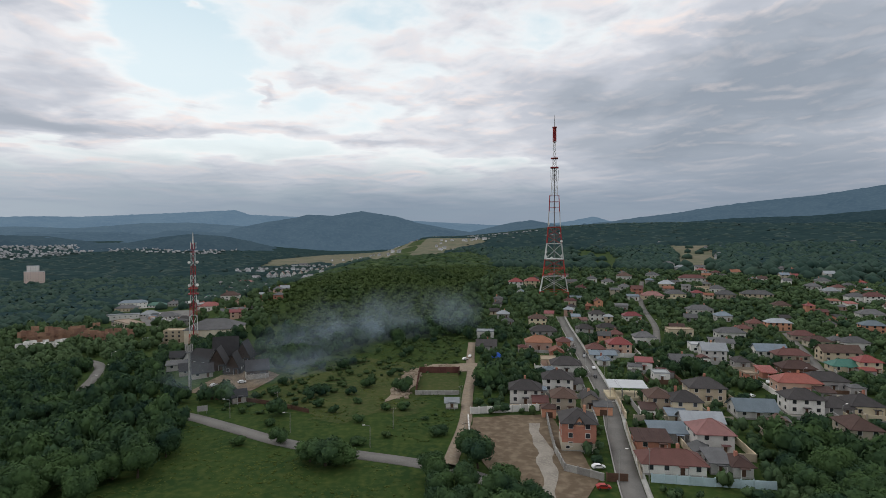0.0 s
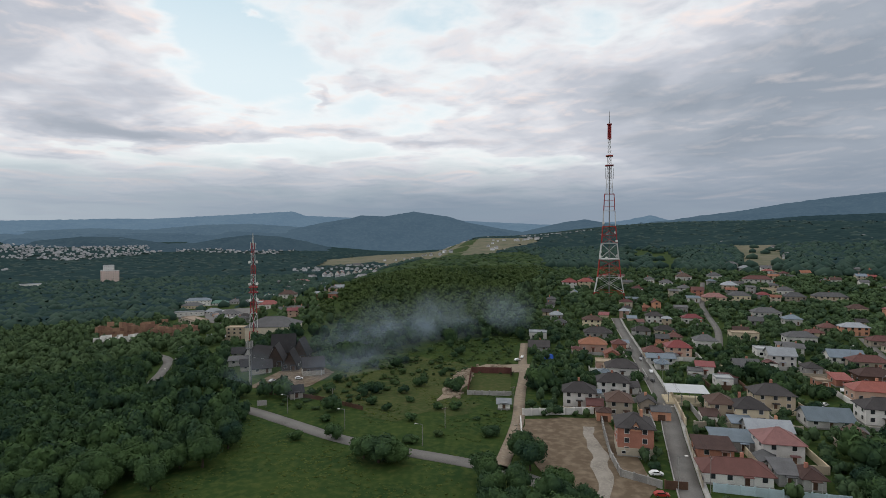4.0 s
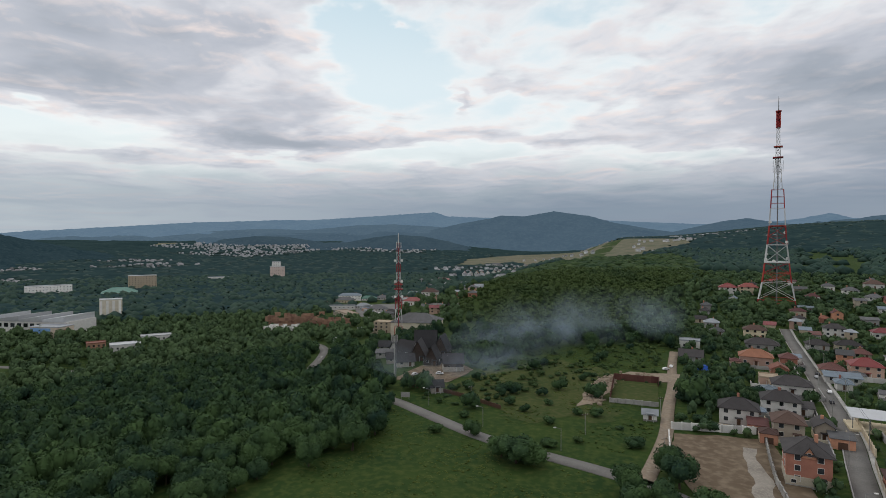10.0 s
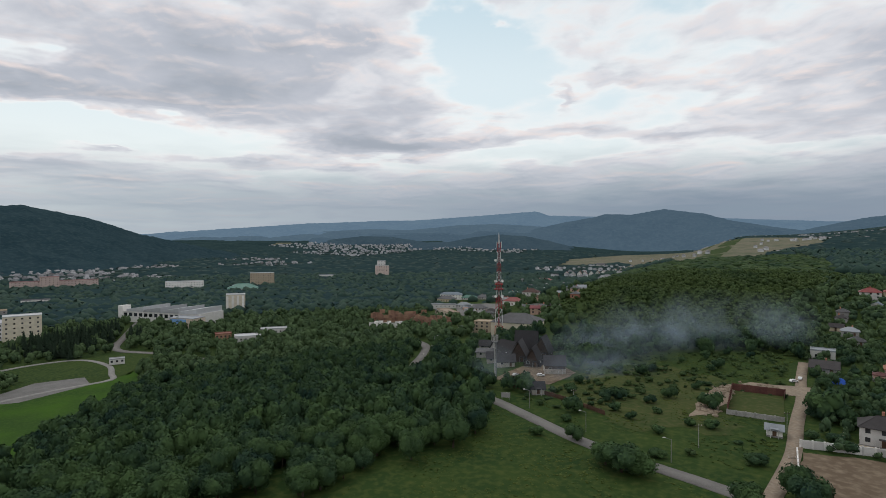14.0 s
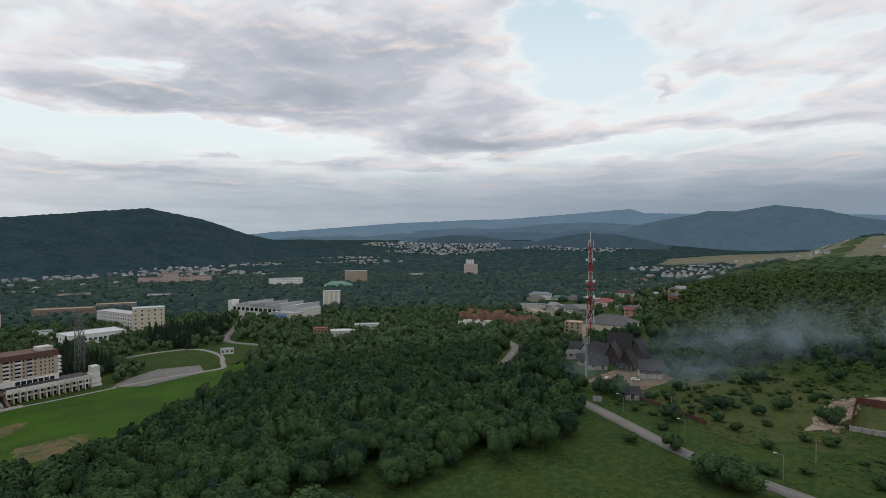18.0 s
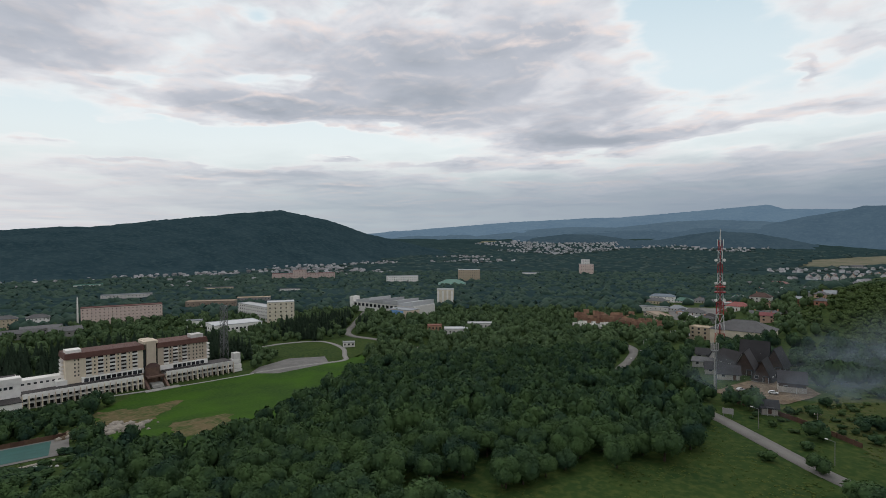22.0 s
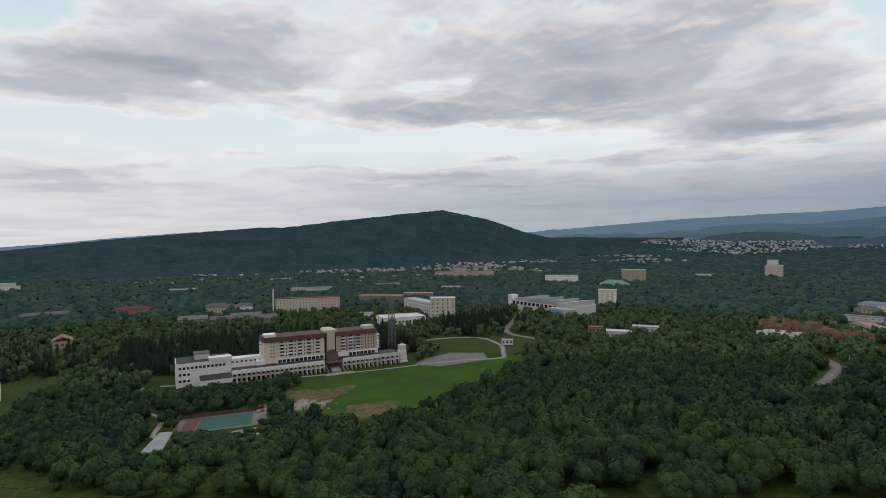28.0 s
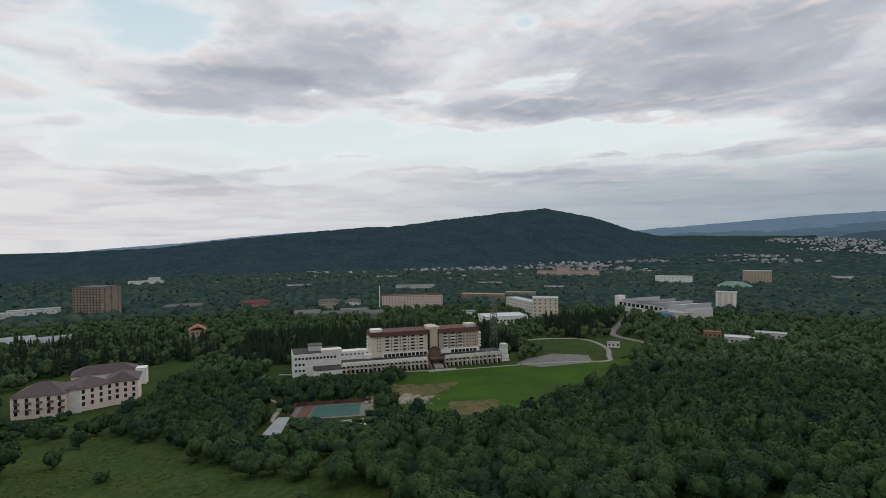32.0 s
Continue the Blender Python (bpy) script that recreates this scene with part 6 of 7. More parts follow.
def wall_run(name, line, h, thick, material, label, category="wall", panel=2.6, posts=True):
    """A yard wall or fence of panels between posts along a line over the land."""
    th = thing(name, pose(0, 0, 0), label, category)
    for a, b in zip(line, line[1:]):
        a, b = Vector(a), Vector(b)
        n = max(1, int((b - a).length / panel))
        u = (b - a).normalized()
        s = Vector((-u.y, u.x)) * thick / 2
        for k in range(n):
            p, q = a + (b - a) * k / n, a + (b - a) * (k + 1) / n
            zp, zq = float(land(*p)), float(land(*q))
            low = [(*(p - s), zp - 0.6), (*(q - s), zq - 0.6), (*(q + s), zq - 0.6), (*(p + s), zp - 0.6)]
            high = [(*(p - s), zp + h), (*(q - s), zq + h), (*(q + s), zq + h), (*(p + s), zp + h)]
            part("panel", Build().solid(low, high), material, th)
            if posts:
                w = thick / 2 + 0.08
                part("post", Build().box(p.x - w, p.x + w, p.y - w, p.y + w, zp - 0.6, zp + h + 0.18), material, th)
        keep_clear(a.x, a.y, 1)
    return th


ROSTY = surface("rusty_fence", (0.13, 0.055, 0.045), 0.8, 0.3, 0.4, 4.0, 0.2)
PALEBLUE = surface("pale_blue_sheet", (0.46, 0.58, 0.62), 0.6, 0.15, 0.4, 4.0, 0.2, stripes=4.0)
wall_run("yard_wall", [(9, 177), (34, 181), (40, 181)], 2.2, 0.3, WALLS["white"], "white rendered yard wall of the villa")
wall_run("yard_wall", [(34, 180), (31.5, 160), (30, 145), (30, 133), (38, 127.5)], 1.9, 0.3, CONCRETE, "grey concrete wall round the brick house")
wall_run("yard_wall", [(8, 172), (7.5, 150), (7, 138)], 1.4, 0.25, WALLS["white"], "low pale wall along the gravel lane")
wall_run("metal_gate", [(38.6, 127.5), (43.5, 127)], 2.0, 0.12, WALLS["brown"], "dark metal yard gate", "gate")
wall_run("sheet_fence", [(49, 127), (60, 125), (71, 123.5), (76, 123)], 2.0, 0.1, PALEBLUE, "pale blue corrugated sheet fence", "fence")
wall_run("sheet_fence", [(47, 128), (50, 140), (53, 154), (56, 166)], 1.8, 0.1, WALLS["beige"], "beige sheet fence along the street", "fence")
wall_run("yard_wall", [(58, 172), (64, 206)], 2.2, 0.3, WALLS["cream"], "cream stone wall along the street")
wall_run("yard_wall", [(60, 170), (90, 168)], 2.0, 0.3, WALLS["beige"], "beige stone wall of the cream villa")
wall_run("yard_wall", [(47, 165), (54, 210), (60, 250), (66, 300)], 1.9, 0.25, WALLS["grey"], "grey wall along the street")
wall_run("rusty_fence", [(-10, 201), (-10, 232), (7, 232), (6.5, 226)], 2.6, 0.1, ROSTY, "rusty red sheet fence round a pit", "fence")
wall_run("block_wall", [(-10, 199), (6, 199)], 1.6, 0.3, CONCRETE, "low grey block wall", "wall")
wall_run("sheet_fence", [(-88, 196), (-74, 193), (-60, 187), (-44, 178)], 1.4, 0.1, WALLS["brown"], "low dark fence by the road", "fence")
wall_run("yard_wall", [(133, 170), (144, 208), (168, 256)], 2.0, 0.25, WALLS["beige"], "beige yard wall along the village lane")
wall_run("yard_wall", [(141, 166), (153, 206), (178, 252), (212, 326)], 2.0, 0.25, CONCRETE, "grey concrete wall along the village lane")

# white fabric canopy on posts
canopy = thing("canopy", on_land(66.5, 197, -7), "white sheet canopy on steel posts over a terrace", "canopy")
keep_clear(66, 198, 8)
part("roof", Build().solid([(-6.8, -4.5, 4.2), (6.8, -4.5, 4.2), (6.8, 4.5, 4.9), (-6.8, 4.5, 4.9)], [(-6.8, -4.5, 4.35), (6.8, -4.5, 4.35), (6.8, 4.5, 5.05), (-6.8, 4.5, 5.05)]), ROOFS["white"], canopy)
for px in (-6.4, -2.1, 2.1, 6.4):
    for py in (-4.2, 4.2):
        part("post", Build().box(px - 0.09, px + 0.09, py - 0.09, py + 0.09, -0.5, 4.3), STEEL, canopy)
part("terrace", Build().box(-7.2, 7.2, -5, 5, -1, 0.9), WALLS["cream"], canopy)
hut = thing("gate_house", on_land(-79, 178, 20), "small pale notice board by the road", "board")
part("panel", Build().box(-1.6, 1.6, -0.08, 0.08, 1.0, 2.8), WALLS["grey"], hut)
for px in (-1.3, 1.3):
    part("post", Build().box(px - 0.07, px + 0.07, -0.02, 0.12, -0.5, 2.9), STEEL, hut)
house(3, 184, 0, 4, 3, 0.8, "pale", "white", "gable", 0.6, "tiny white garden house among bushes")
tarp = thing("tarpaulin", on_land(26, 264, 10), "crumpled bright blue tarpaulin over a heap", "tarpaulin")
part("sheet", Build().solid([(-2.6, -2, 0.0), (2.6, -2, 0.0), (2.6, 2, 0.0), (-2.6, 2, 0.0)], [(-1.4, -0.6, 2.0), (1.5, -0.5, 1.7), (1.2, 0.7, 1.9), (-1.5, 0.6, 2.2)]), surface("blue_tarp", (0.02, 0.10, 0.42), 0.6, 0.2), tarp)

# ---- sports court, sheet-roofed shelter, rubble ----
patch("ground_court_edge", [(-232, -21), (-231, 15), (-265, 17), (-265, -20)], ASPHALT, "cracked grey surround of the sports court", 0.2)
patch("ground_court", [(-235, -12), (-234, 9), (-261, 11), (-261, -10)], TEAL, "faded teal sports court", 0.3)
patch("ground_court_end", [(-235.5, -18), (-235, -12.5), (-261, -10.5), (-261, -16)], surface("court_red", (0.11, 0.05, 0.04), 0.9, 0.3), "faded red end of the sports court", 0.3)
wall_run("court_fence", [(-233, -21), (-264, -19)], 2.6, 0.08, WALLS["brown"], "dark fence at the end of the sports court", "fence", 4.0)
wall_run("court_fence", [(-264, -19), (-264, 16)], 2.0, 0.08, WALLS["brown"], "dark fence along the sports court", "fence", 4.0)
shelter = thing("shelter", on_land(-205, -22, 80), "open shelter with a grey sheet roof", "shelter")
keep_clear(-205, -22, 9)
part("roof", Build().solid([(-3.4, -10, 2.6), (3.4, -10, 2.6), (2.6, 9, 3.6), (-1.8, 9, 3.6)], [(-3.4, -10, 2.75), (3.4, -10, 2.75), (2.6, 9, 3.75), (-1.8, 9, 3.75)]), ROOFS["pale"], shelter)
for px, py in ((-3, -9), (3, -9), (2.2, 8), (-1.5, 8)):
    part("post", Build().box(px - 0.1, px + 0.1, py - 0.1, py + 0.1, -1, 3.4), STEEL, shelter)
ribbon("path_court", [(-345, -44), (-300, -40), (-270, -27), (-232, -26), (-222, -10), (-226, 14)], 2.2, GRAVEL, "pale gravel path past the sports court", 0.25)


def boulder_heap(x, y, n, spread, size, material, label):
    """A heap of broken stones; kind stuff."""
    rnd = random.Random(int(x * 3 + y))
    v, f = [], []
    base = bmesh.new()
    bmesh.ops.create_icosphere(base, subdivisions=1, radius=1.0)
    bv = [q.co.copy() for q in base.verts]
    bf = [[q.index for q in face.verts] for face in base.faces]
    base.free()
    for _ in range(n):
        px, py = x + rnd.gauss(0, spread), y + rnd.gauss(0, spread * 1.6)
        s = size * rnd.uniform(0.4, 1.3)
        z = float(land(px, py)) + s * 0.2
        i = len(v)
        v += [(px + q.x * s * rnd.uniform(0.7, 1.2), py + q.y * s * rnd.uniform(0.7, 1.2), z + q.z * s * rnd.uniform(0.5, 0.9)) for q in bv]
        f += [[k + i for k in face] for face in bf]
    return tagged(new("rubble", quads_mesh("rubble", v, f, material)), label, "rubble", kind="stuff")


boulder_heap(-262, 30, 110, 5.0, 1.6, GRAVEL, "heap of pale grey rubble and broken concrete")
boulder_heap(-266, 22, 50, 4.0, 1.3, SOIL, "heap of brown earth clods")
boulder_heap(-215, 0, 40, 3.0, 0.6, WALLS["white"], "scattered white stones by the path")
for hx, hy in ((-15, 200), (-17, 208), (-16, 217), (-14, 226), (-11, 234), (-4, 238), (3, 240)):
    boulder_heap(hx, hy, 40, 1.8, 0.8, SAND, "mound of dug-up brown earth beside the pit")
patch("ground_pit_edge", [(-20, 190), (-19, 214), (-14, 236), (-4, 247), (16, 250), (16, 234), (-9, 233), (-12, 200)], SAND, "dug-up brown earth round the pit", 0.22, wobble=2)
patch("ground_pit", [(-9.5, 201), (-9.5, 231), (6.5, 231), (6, 201)], DRYGRASS, "weedy floor of the walled pit", 0.2)

# ---- far towns: small houses on the valley floor and the plateau ----


wall_run("yard_wall", [(-193, 483), (-168, 466), (-142, 449)], 2.4, 0.3, CONCRETE, "long grey concrete yard wall", panel=6.0)


def far_town(name, spots, label, seed):
    """Many tiny houses far off, one object of kind stuff. spots: (x, y, spread along x, spread along y, count)."""
    rnd = random.Random(seed)
    walls, roofs = Build(), Build()
    for sx, sy, wx, wy, n in spots:
        for _ in range(n):
            x, y = sx + rnd.uniform(-wx, wx), sy + rnd.uniform(-wy, wy)
            z = float(land(x, y)) + (0 if seed < 90 else 6)
            w, d, h, a = rnd.uniform(5, 10), rnd.uniform(5, 8), rnd.uniform(3, 5.5), rnd.uniform(0, 3.1)
            c, s = math.cos(a), math.sin(a)
            at = lambda px, py, pz: (x + px * c - py * s, y + px * s + py * c, z + pz)
            walls.solid([at(-w / 2, -d / 2, 0), at(w / 2, -d / 2, 0), at(w / 2, d / 2, 0), at(-w / 2, d / 2, 0)], [at(-w / 2, -d / 2, h), at(w / 2, -d / 2, h), at(w / 2, d / 2, h), at(-w / 2, d / 2, h)])
            roofs.solid([at(-w / 2 - 1, -d / 2 - 1, h), at(w / 2 + 1, -d / 2 - 1, h), at(w / 2 + 1, d / 2 + 1, h), at(-w / 2 - 1, d / 2 + 1, h)], [at(-w / 2, -0.3, h + 3), at(w / 2, -0.3, h + 3), at(w / 2, 0.3, h + 3), at(-w / 2, 0.3, h + 3)])
    tagged(new(name, walls.mesh(name, FAR_WALLS)), label, "town", kind="stuff")
    tagged(new(name + "_roofs", roofs.mesh(name + "_roofs", FAR_ROOFS)), "pale and dark roofs of " + label, "town", kind="stuff")


far_town("far_town", ((-2000, 2500, 420, 350, 620), (-1400, 2750, 350, 250, 330), (-1800, 2050, 200, 120, 90)), "distant white town spread over the valley floor", 5)
far_town("foot_town", ((-1450, 480, 160, 260, 190), (-1300, 100, 60, 300, 60), (-1200, 600, 150, 120, 80), (-1560, 900, 120, 120, 40), (-1400, 1250, 120, 150, 40), (-1750, 1500, 120, 100, 40), (-1100, -100, 60, 120, 16), (-1050, 300, 100, 100, 20)), "pale houses at the foot of the wooded mountain", 6)
far_town("ridge_town", ((-420, 1500, 120, 200, 40), (-330, 1050, 80, 140, 30), (-250, 760, 60, 120, 26), (-90, 2900, 200, 150, 50), (250, 2300, 150, 100, 40), (-60, 1330, 110, 160, 8), (50, 1750, 70, 160, 9), (200, 1950, 90, 120, 18), (-330, 2000, 120, 200, 8)), "scattered houses along the plateau edge", 7)
far_town("hill_hamlet", ((430, 1150, 120, 120, 5), (620, 1200, 150, 150, 6), (480, 900, 60, 50, 6), (800, 1000, 150, 120, 5), (330, 1700, 120, 100, 8)), "scattered hamlet houses on the wooded hillside", 8)

# ---- smoke drifting over the field ----


def smoke():
    m = bpy.data.materials.new("drifting_smoke")
    m.use_nodes = True
    t = m.node_tree
    t.nodes.clear()
    out = t.nodes.new("ShaderNodeOutputMaterial")
    mixer, clear, grey = t.nodes.new("ShaderNodeMixShader"), t.nodes.new("ShaderNodeBsdfTransparent"), t.nodes.new("ShaderNodeBsdfDiffuse")
    grey.inputs[0].default_value = (0.43, 0.53, 0.63, 1)
    co = t.nodes.new("ShaderNodeTexCoord")
    uv = t.nodes.new("ShaderNodeSeparateXYZ")
    t.links.new(co.outputs["Generated"], uv.inputs[0])

    def hump(v):
        a = t.nodes.new("ShaderNodeMath")
        a.operation = "SUBTRACT"
        a.inputs[0].default_value = 1.0
        t.links.new(v, a.inputs[1])
        b = t.nodes.new("ShaderNodeMath")
        b.operation = "MULTIPLY"
        t.links.new(v, b.inputs[0])
        t.links.new(a.outputs[0], b.inputs[1])
        c = t.nodes.new("ShaderNodeMath")
        c.operation = "MULTIPLY"
        t.links.new(b.outputs[0], c.inputs[0])
        c.inputs[1].default_value = 4.0
        d = t.nodes.new("ShaderNodeMath")
        d.operation = "POWER"
        t.links.new(c.outputs[0], d.inputs[0])
        d.inputs[1].default_value = 1.6
        return d.outputs[0]

    n = t.nodes.new("ShaderNodeTexNoise")
    n.inputs["Scale"].default_value, n.inputs["Detail"].default_value, n.inputs["Distortion"].default_value = 0.045, 5, 0.8
    t.links.new(co.outputs["Object"], n.inputs["Vector"])
    r = t.nodes.new("ShaderNodeMapRange")
    r.inputs[1].default_value, r.inputs[2].default_value, r.inputs[3].default_value, r.inputs[4].default_value = 0.36, 0.70, 0.0, 0.32
    t.links.new(n.outputs[0], r.inputs[0])
    last = r.outputs[0]
    for v in (hump(uv.outputs[0]), hump(uv.outputs[2])):
        p = t.nodes.new("ShaderNodeMath")
        p.operation = "MULTIPLY"
        t.links.new(last, p.inputs[0])
        t.links.new(v, p.inputs[1])
        last = p.outputs[0]
    t.links.new(last, mixer.inputs[0])
    t.links.new(clear.outputs[0], mixer.inputs[1])
    t.links.new(grey.outputs[0], mixer.inputs[2])
    t.links.new(mixer.outputs[0], out.inputs[0])
    th = thing("smoke", pose(0, 0, 0), "thin blue-grey smoke drifting low over the field", "smoke")
    for k, (x0, y0, x1, y1, lo, hi) in enumerate(((-80, 285, 14, 330, -2, 30), (-90, 270, -10, 312, -2, 22), (-66, 262, 8, 318, 0, 26), (-95, 250, -30, 280, -2, 18), (-30, 300, 24, 336, 2, 30), (-100, 236, -40, 256, -2, 14), (-8, 318, 30, 342, 0, 20), (-84, 214, -36, 236, -2, 11), (-104, 196, -58, 172, 4, 18))):
        v, f = [], []
        for i in range(25):
            for j in range(9):
                s, q = i / 24, j / 8
                bend = 6 * math.sin(s * 5 + k) + 3 * math.sin(q * 4 + k * 2)
                v.append((x0 + (x1 - x0) * s + bend * 0.4, y0 + (y1 - y0) * s - bend, lo + (hi - lo) * q + 3 * math.sin(s * 4 + k)))
        for i in range(24):
            for j in range(8):
                f.append((i * 9 + j, (i + 1) * 9 + j, (i + 1) * 9 + j + 1, i * 9 + j + 1))
        ob = part("wisp", quads_mesh("wisp", v, f, m, True), m, th)
        ob.visible_shadow = False


smoke()

# ---- trees ----
ICO = bmesh.new()
bmesh.ops.create_icosphere(ICO, subdivisions=1, radius=1.0)
ICO_V = np.array([v.co[:] for v in ICO.verts])
ICO_F = np.array([[v.index for v in f.verts] for f in ICO.faces])
ICO.free()

def crown_arrays(rng, lobes_n, leaves, leaf, fine_core, spread=(0.62, 0.62, 0.5)):
    """A crown about 2 wide and 2 high standing on z = 0: lumpy cores wrapped in leaf clumps, as vertices and triangles."""
    lobes = []
    for k in range(lobes_n):
        a = rng.uniform(0, 2 * math.pi)
        q = math.sqrt(rng.uniform(0, 1))
        z = rng.uniform(-0.55, 0.75)
        flare = math.sqrt(max(0.1, 1 - (z * 0.9) ** 2))
        lobes.append((math.cos(a) * q * spread[0] * flare, math.sin(a) * q * spread[1] * flare, 1.0 + z * spread[2], rng.uniform(0.34, 0.55) if lobes_n > 2 else rng.uniform(0.7, 0.85)))
    lobes = np.array(lobes)
    vs, fs, n = [], [], 0
    cv, cf = ICO_V, ICO_F
    for cx, cy, cz, r in lobes:
        v = cv * (r * (0.86 + 0.22 * rng.random((len(cv), 1)))) + (cx, cy, cz)
        vs.append(v)
        fs.append(cf + n)
        n += len(v)
    if leaves:
        pick = rng.choice(len(lobes), leaves, p=lobes[:, 3] ** 2 / (lobes[:, 3] ** 2).sum())
        d = rng.normal(size=(leaves, 3))
        d[:, 2] += 0.35
        d /= np.linalg.norm(d, axis=1)[:, None]
        c = lobes[pick, :3] + d * lobes[pick, 3:4] * rng.uniform(0.88, 1.2, (leaves, 1))
        nrm = d + rng.normal(size=(leaves, 3)) * 0.37
        nrm /= np.linalg.norm(nrm, axis=1)[:, None]
        u = np.cross(nrm, rng.normal(size=(leaves, 3)))
        u /= np.linalg.norm(u, axis=1)[:, None] + 1e-9
        w = np.cross(nrm, u)
        s = leaf * rng.uniform(0.6, 1.25, (leaves, 1))
        vs.append(np.stack([c - u * s * 1.1, c + u * s * 0.6 + w * s - nrm * s * 0.3, c + u * s * 0.6 - w * s - nrm * s * 0.3], 1).reshape(-1, 3))
        fs.append(n + 3 * np.arange(leaves)[:, None] + np.array([[0, 1, 2]]))
    v = np.vstack(vs)
    if not fine_core:
        v[:, 2] -= v[:, 2].min() - 0.02
        v[:, 2] *= 2.0 / v[:, 2].max()
    return v, np.vstack(fs)


def conifer_arrays(rng, tiers, per):
    """A spruce about 2 high, 0.8 wide: tiers of drooping boughs."""
    vs, fs, n = [], [], 0
    for t in range(tiers):
        z = 0.15 + 1.8 * t / tiers
        r = 0.42 * (1 - t / tiers) + 0.03
        for k in range(per):
            a = 2 * math.pi * (k + rng.uniform(0, 1)) / per
            e, s = np.array([math.cos(a), math.sin(a), 0]), np.array([-math.sin(a), math.cos(a), 0])
            reach = r * rng.uniform(0.75, 1.2)
            wide = reach * 0.45
            p = [np.array([0, 0, z + 0.12]), e * reach * 0.6 + s * wide + [0, 0, z], e * reach + [0, 0, z - 0.10], e * reach * 0.6 - s * wide + [0, 0, z]]
            vs.append(np.array(p))
            fs.append(np.array([[n, n + 1, n + 2], [n, n + 2, n + 3]]))
            n += 4
    return np.vstack(vs), np.vstack(fs)


def scatter(name, variants, places, material, label, category, seed):
    """One object of kind stuff: many trees, each a turned and scaled copy of one of the variants. places: rows of x, y, width, height."""
    rng = np.random.default_rng(seed)
    vs, fs, n = [], [], 0
    pick = rng.integers(0, len(variants), len(places))
    for k, (V, T) in enumerate(variants):
        rows = places[pick == k]
        if not len(rows):
            continue
        a = rng.uniform(0, 2 * math.pi, len(rows))
        c, s = np.cos(a)[:, None], np.sin(a)[:, None]
        x = (V[None, :, 0] * c - V[None, :, 1] * s) * rows[:, 2:3] / 2 + rows[:, 0:1]
        y = (V[None, :, 0] * s + V[None, :, 1] * c) * rows[:, 2:3] / 2 + rows[:, 1:2]
        z = V[None, :, 2] * rows[:, 3:4] / 2 + land(rows[:, 0], rows[:, 1])[:, None]
        vs.append(np.stack([x, y, z], -1).reshape(-1, 3))
        fs.append((T[None] + (n + len(V) * np.arange(len(rows)))[:, None, None]).reshape(-1, 3))
        n += len(V) * len(rows)
    ob = new(name, quads_mesh(name, np.vstack(vs), np.vstack(fs), material))
    return tagged(ob, label, category, kind="stuff")


BUSHY = [(-300, -62), (-292, 18), (-250, 26), (-205, 16), (-165, 10), (-140, 6), (-150, -20), (-190, -46), (-225, -72), (-265, -90)]
SPRUCES = [[(-372, -70), (-372, 130), (-465, 130), (-475, -70)], [(-410, 190), (-440, 260), (-500, 270), (-470, 170)], [(-360, -200), (-400, -80), (-470, -90), (-470, -240)]]
GROVE = [(77, 118), (92, 152), (100, 174), (116, 168), (128, 142), (160, 130), (135, 100), (98, 92), (70, 100)]
TOWER_GROVE = [(70, 425), (72, 452), (118, 452), (122, 425)]
YARD_GROVE = [(84, 205), (92, 245), (112, 250), (110, 205), (100, 198)]
VERGE = [(-80, 186), (-43, 160), (4, 150), (8, 128), (-12, 139), (-42, 150), (-62, 161), (-80, 175)]
# how thickly trees stand: 1 in the woods, less where the land is open
OPEN = [(SCRUB, 1.0), (TOWN, 0.62), (GROVE, 0.95), (TOWER_GROVE, 0.9), (YARD_GROVE, 0.8), (MEADOW, 0.04), (FIELD, 0.16), (VERGE, 0.2), (YELLOW, 0.0), (LAWN_AREA, 0.0), (LAWN_EAST, 0.03), (LEFT_MEADOW, 0.07),
        ([(-200, 300), (-166, 324), (-260, 594), (-330, 900), (-200, 900), (-131, 564), (-120, 480), (-95, 322), (-80, 246), (-66, 200), (-100, 196), (-130, 230)], 0.4),
        ([(-372, -70), (-372, 130), (-470, 130), (-480, -70)], 0.12), ([(-410, 190), (-440, 260), (-500, 270), (-470, 170)], 0.2), ([(-335, -50), (-335, 115), (-318, 110), (-320, -40)], 0.0), (BUSHY, 0.75),
        ([(-600, -250), (-600, 250), (-480, 230), (-480, -200)], 0.75),
        ([(-300, -175), (-400, -175), (-400, -90), (-300, -90), (-275, -115)], 0.1), ([(-285, -170), (-285, -98), (-236, -88), (-225, -130)], 0.35),
        ([(-200, 436), (-240, 440), (-300, 470), (-350, 560), (-390, 640), (-330, 690), (-240, 600), (-205, 500)], 0.13), ([(-178, 345), (-205, 352), (-228, 392), (-212, 402), (-180, 380)], 0.1), ([(-96, 205), (-132, 246), (-140, 272), (-112, 300), (-80, 250), (-72, 222)], 0.12), (HILL_CLEARING, 0.06), (HILL_PASTURE, 0.12), (TOWN_SLOPE, 0.0), ([(-430, 1190), (-262, 1330), (-205, 1180), (-330, 980)], 0.05),
        ([(-8, -400), (60, -400), (60, 92), (0, 92), (-30, 60)], 0.0)]


def density(x, y):
    d = np.ones(len(x))
    for poly, value in OPEN:
        d[inside(poly, x, y)] = value
    return d


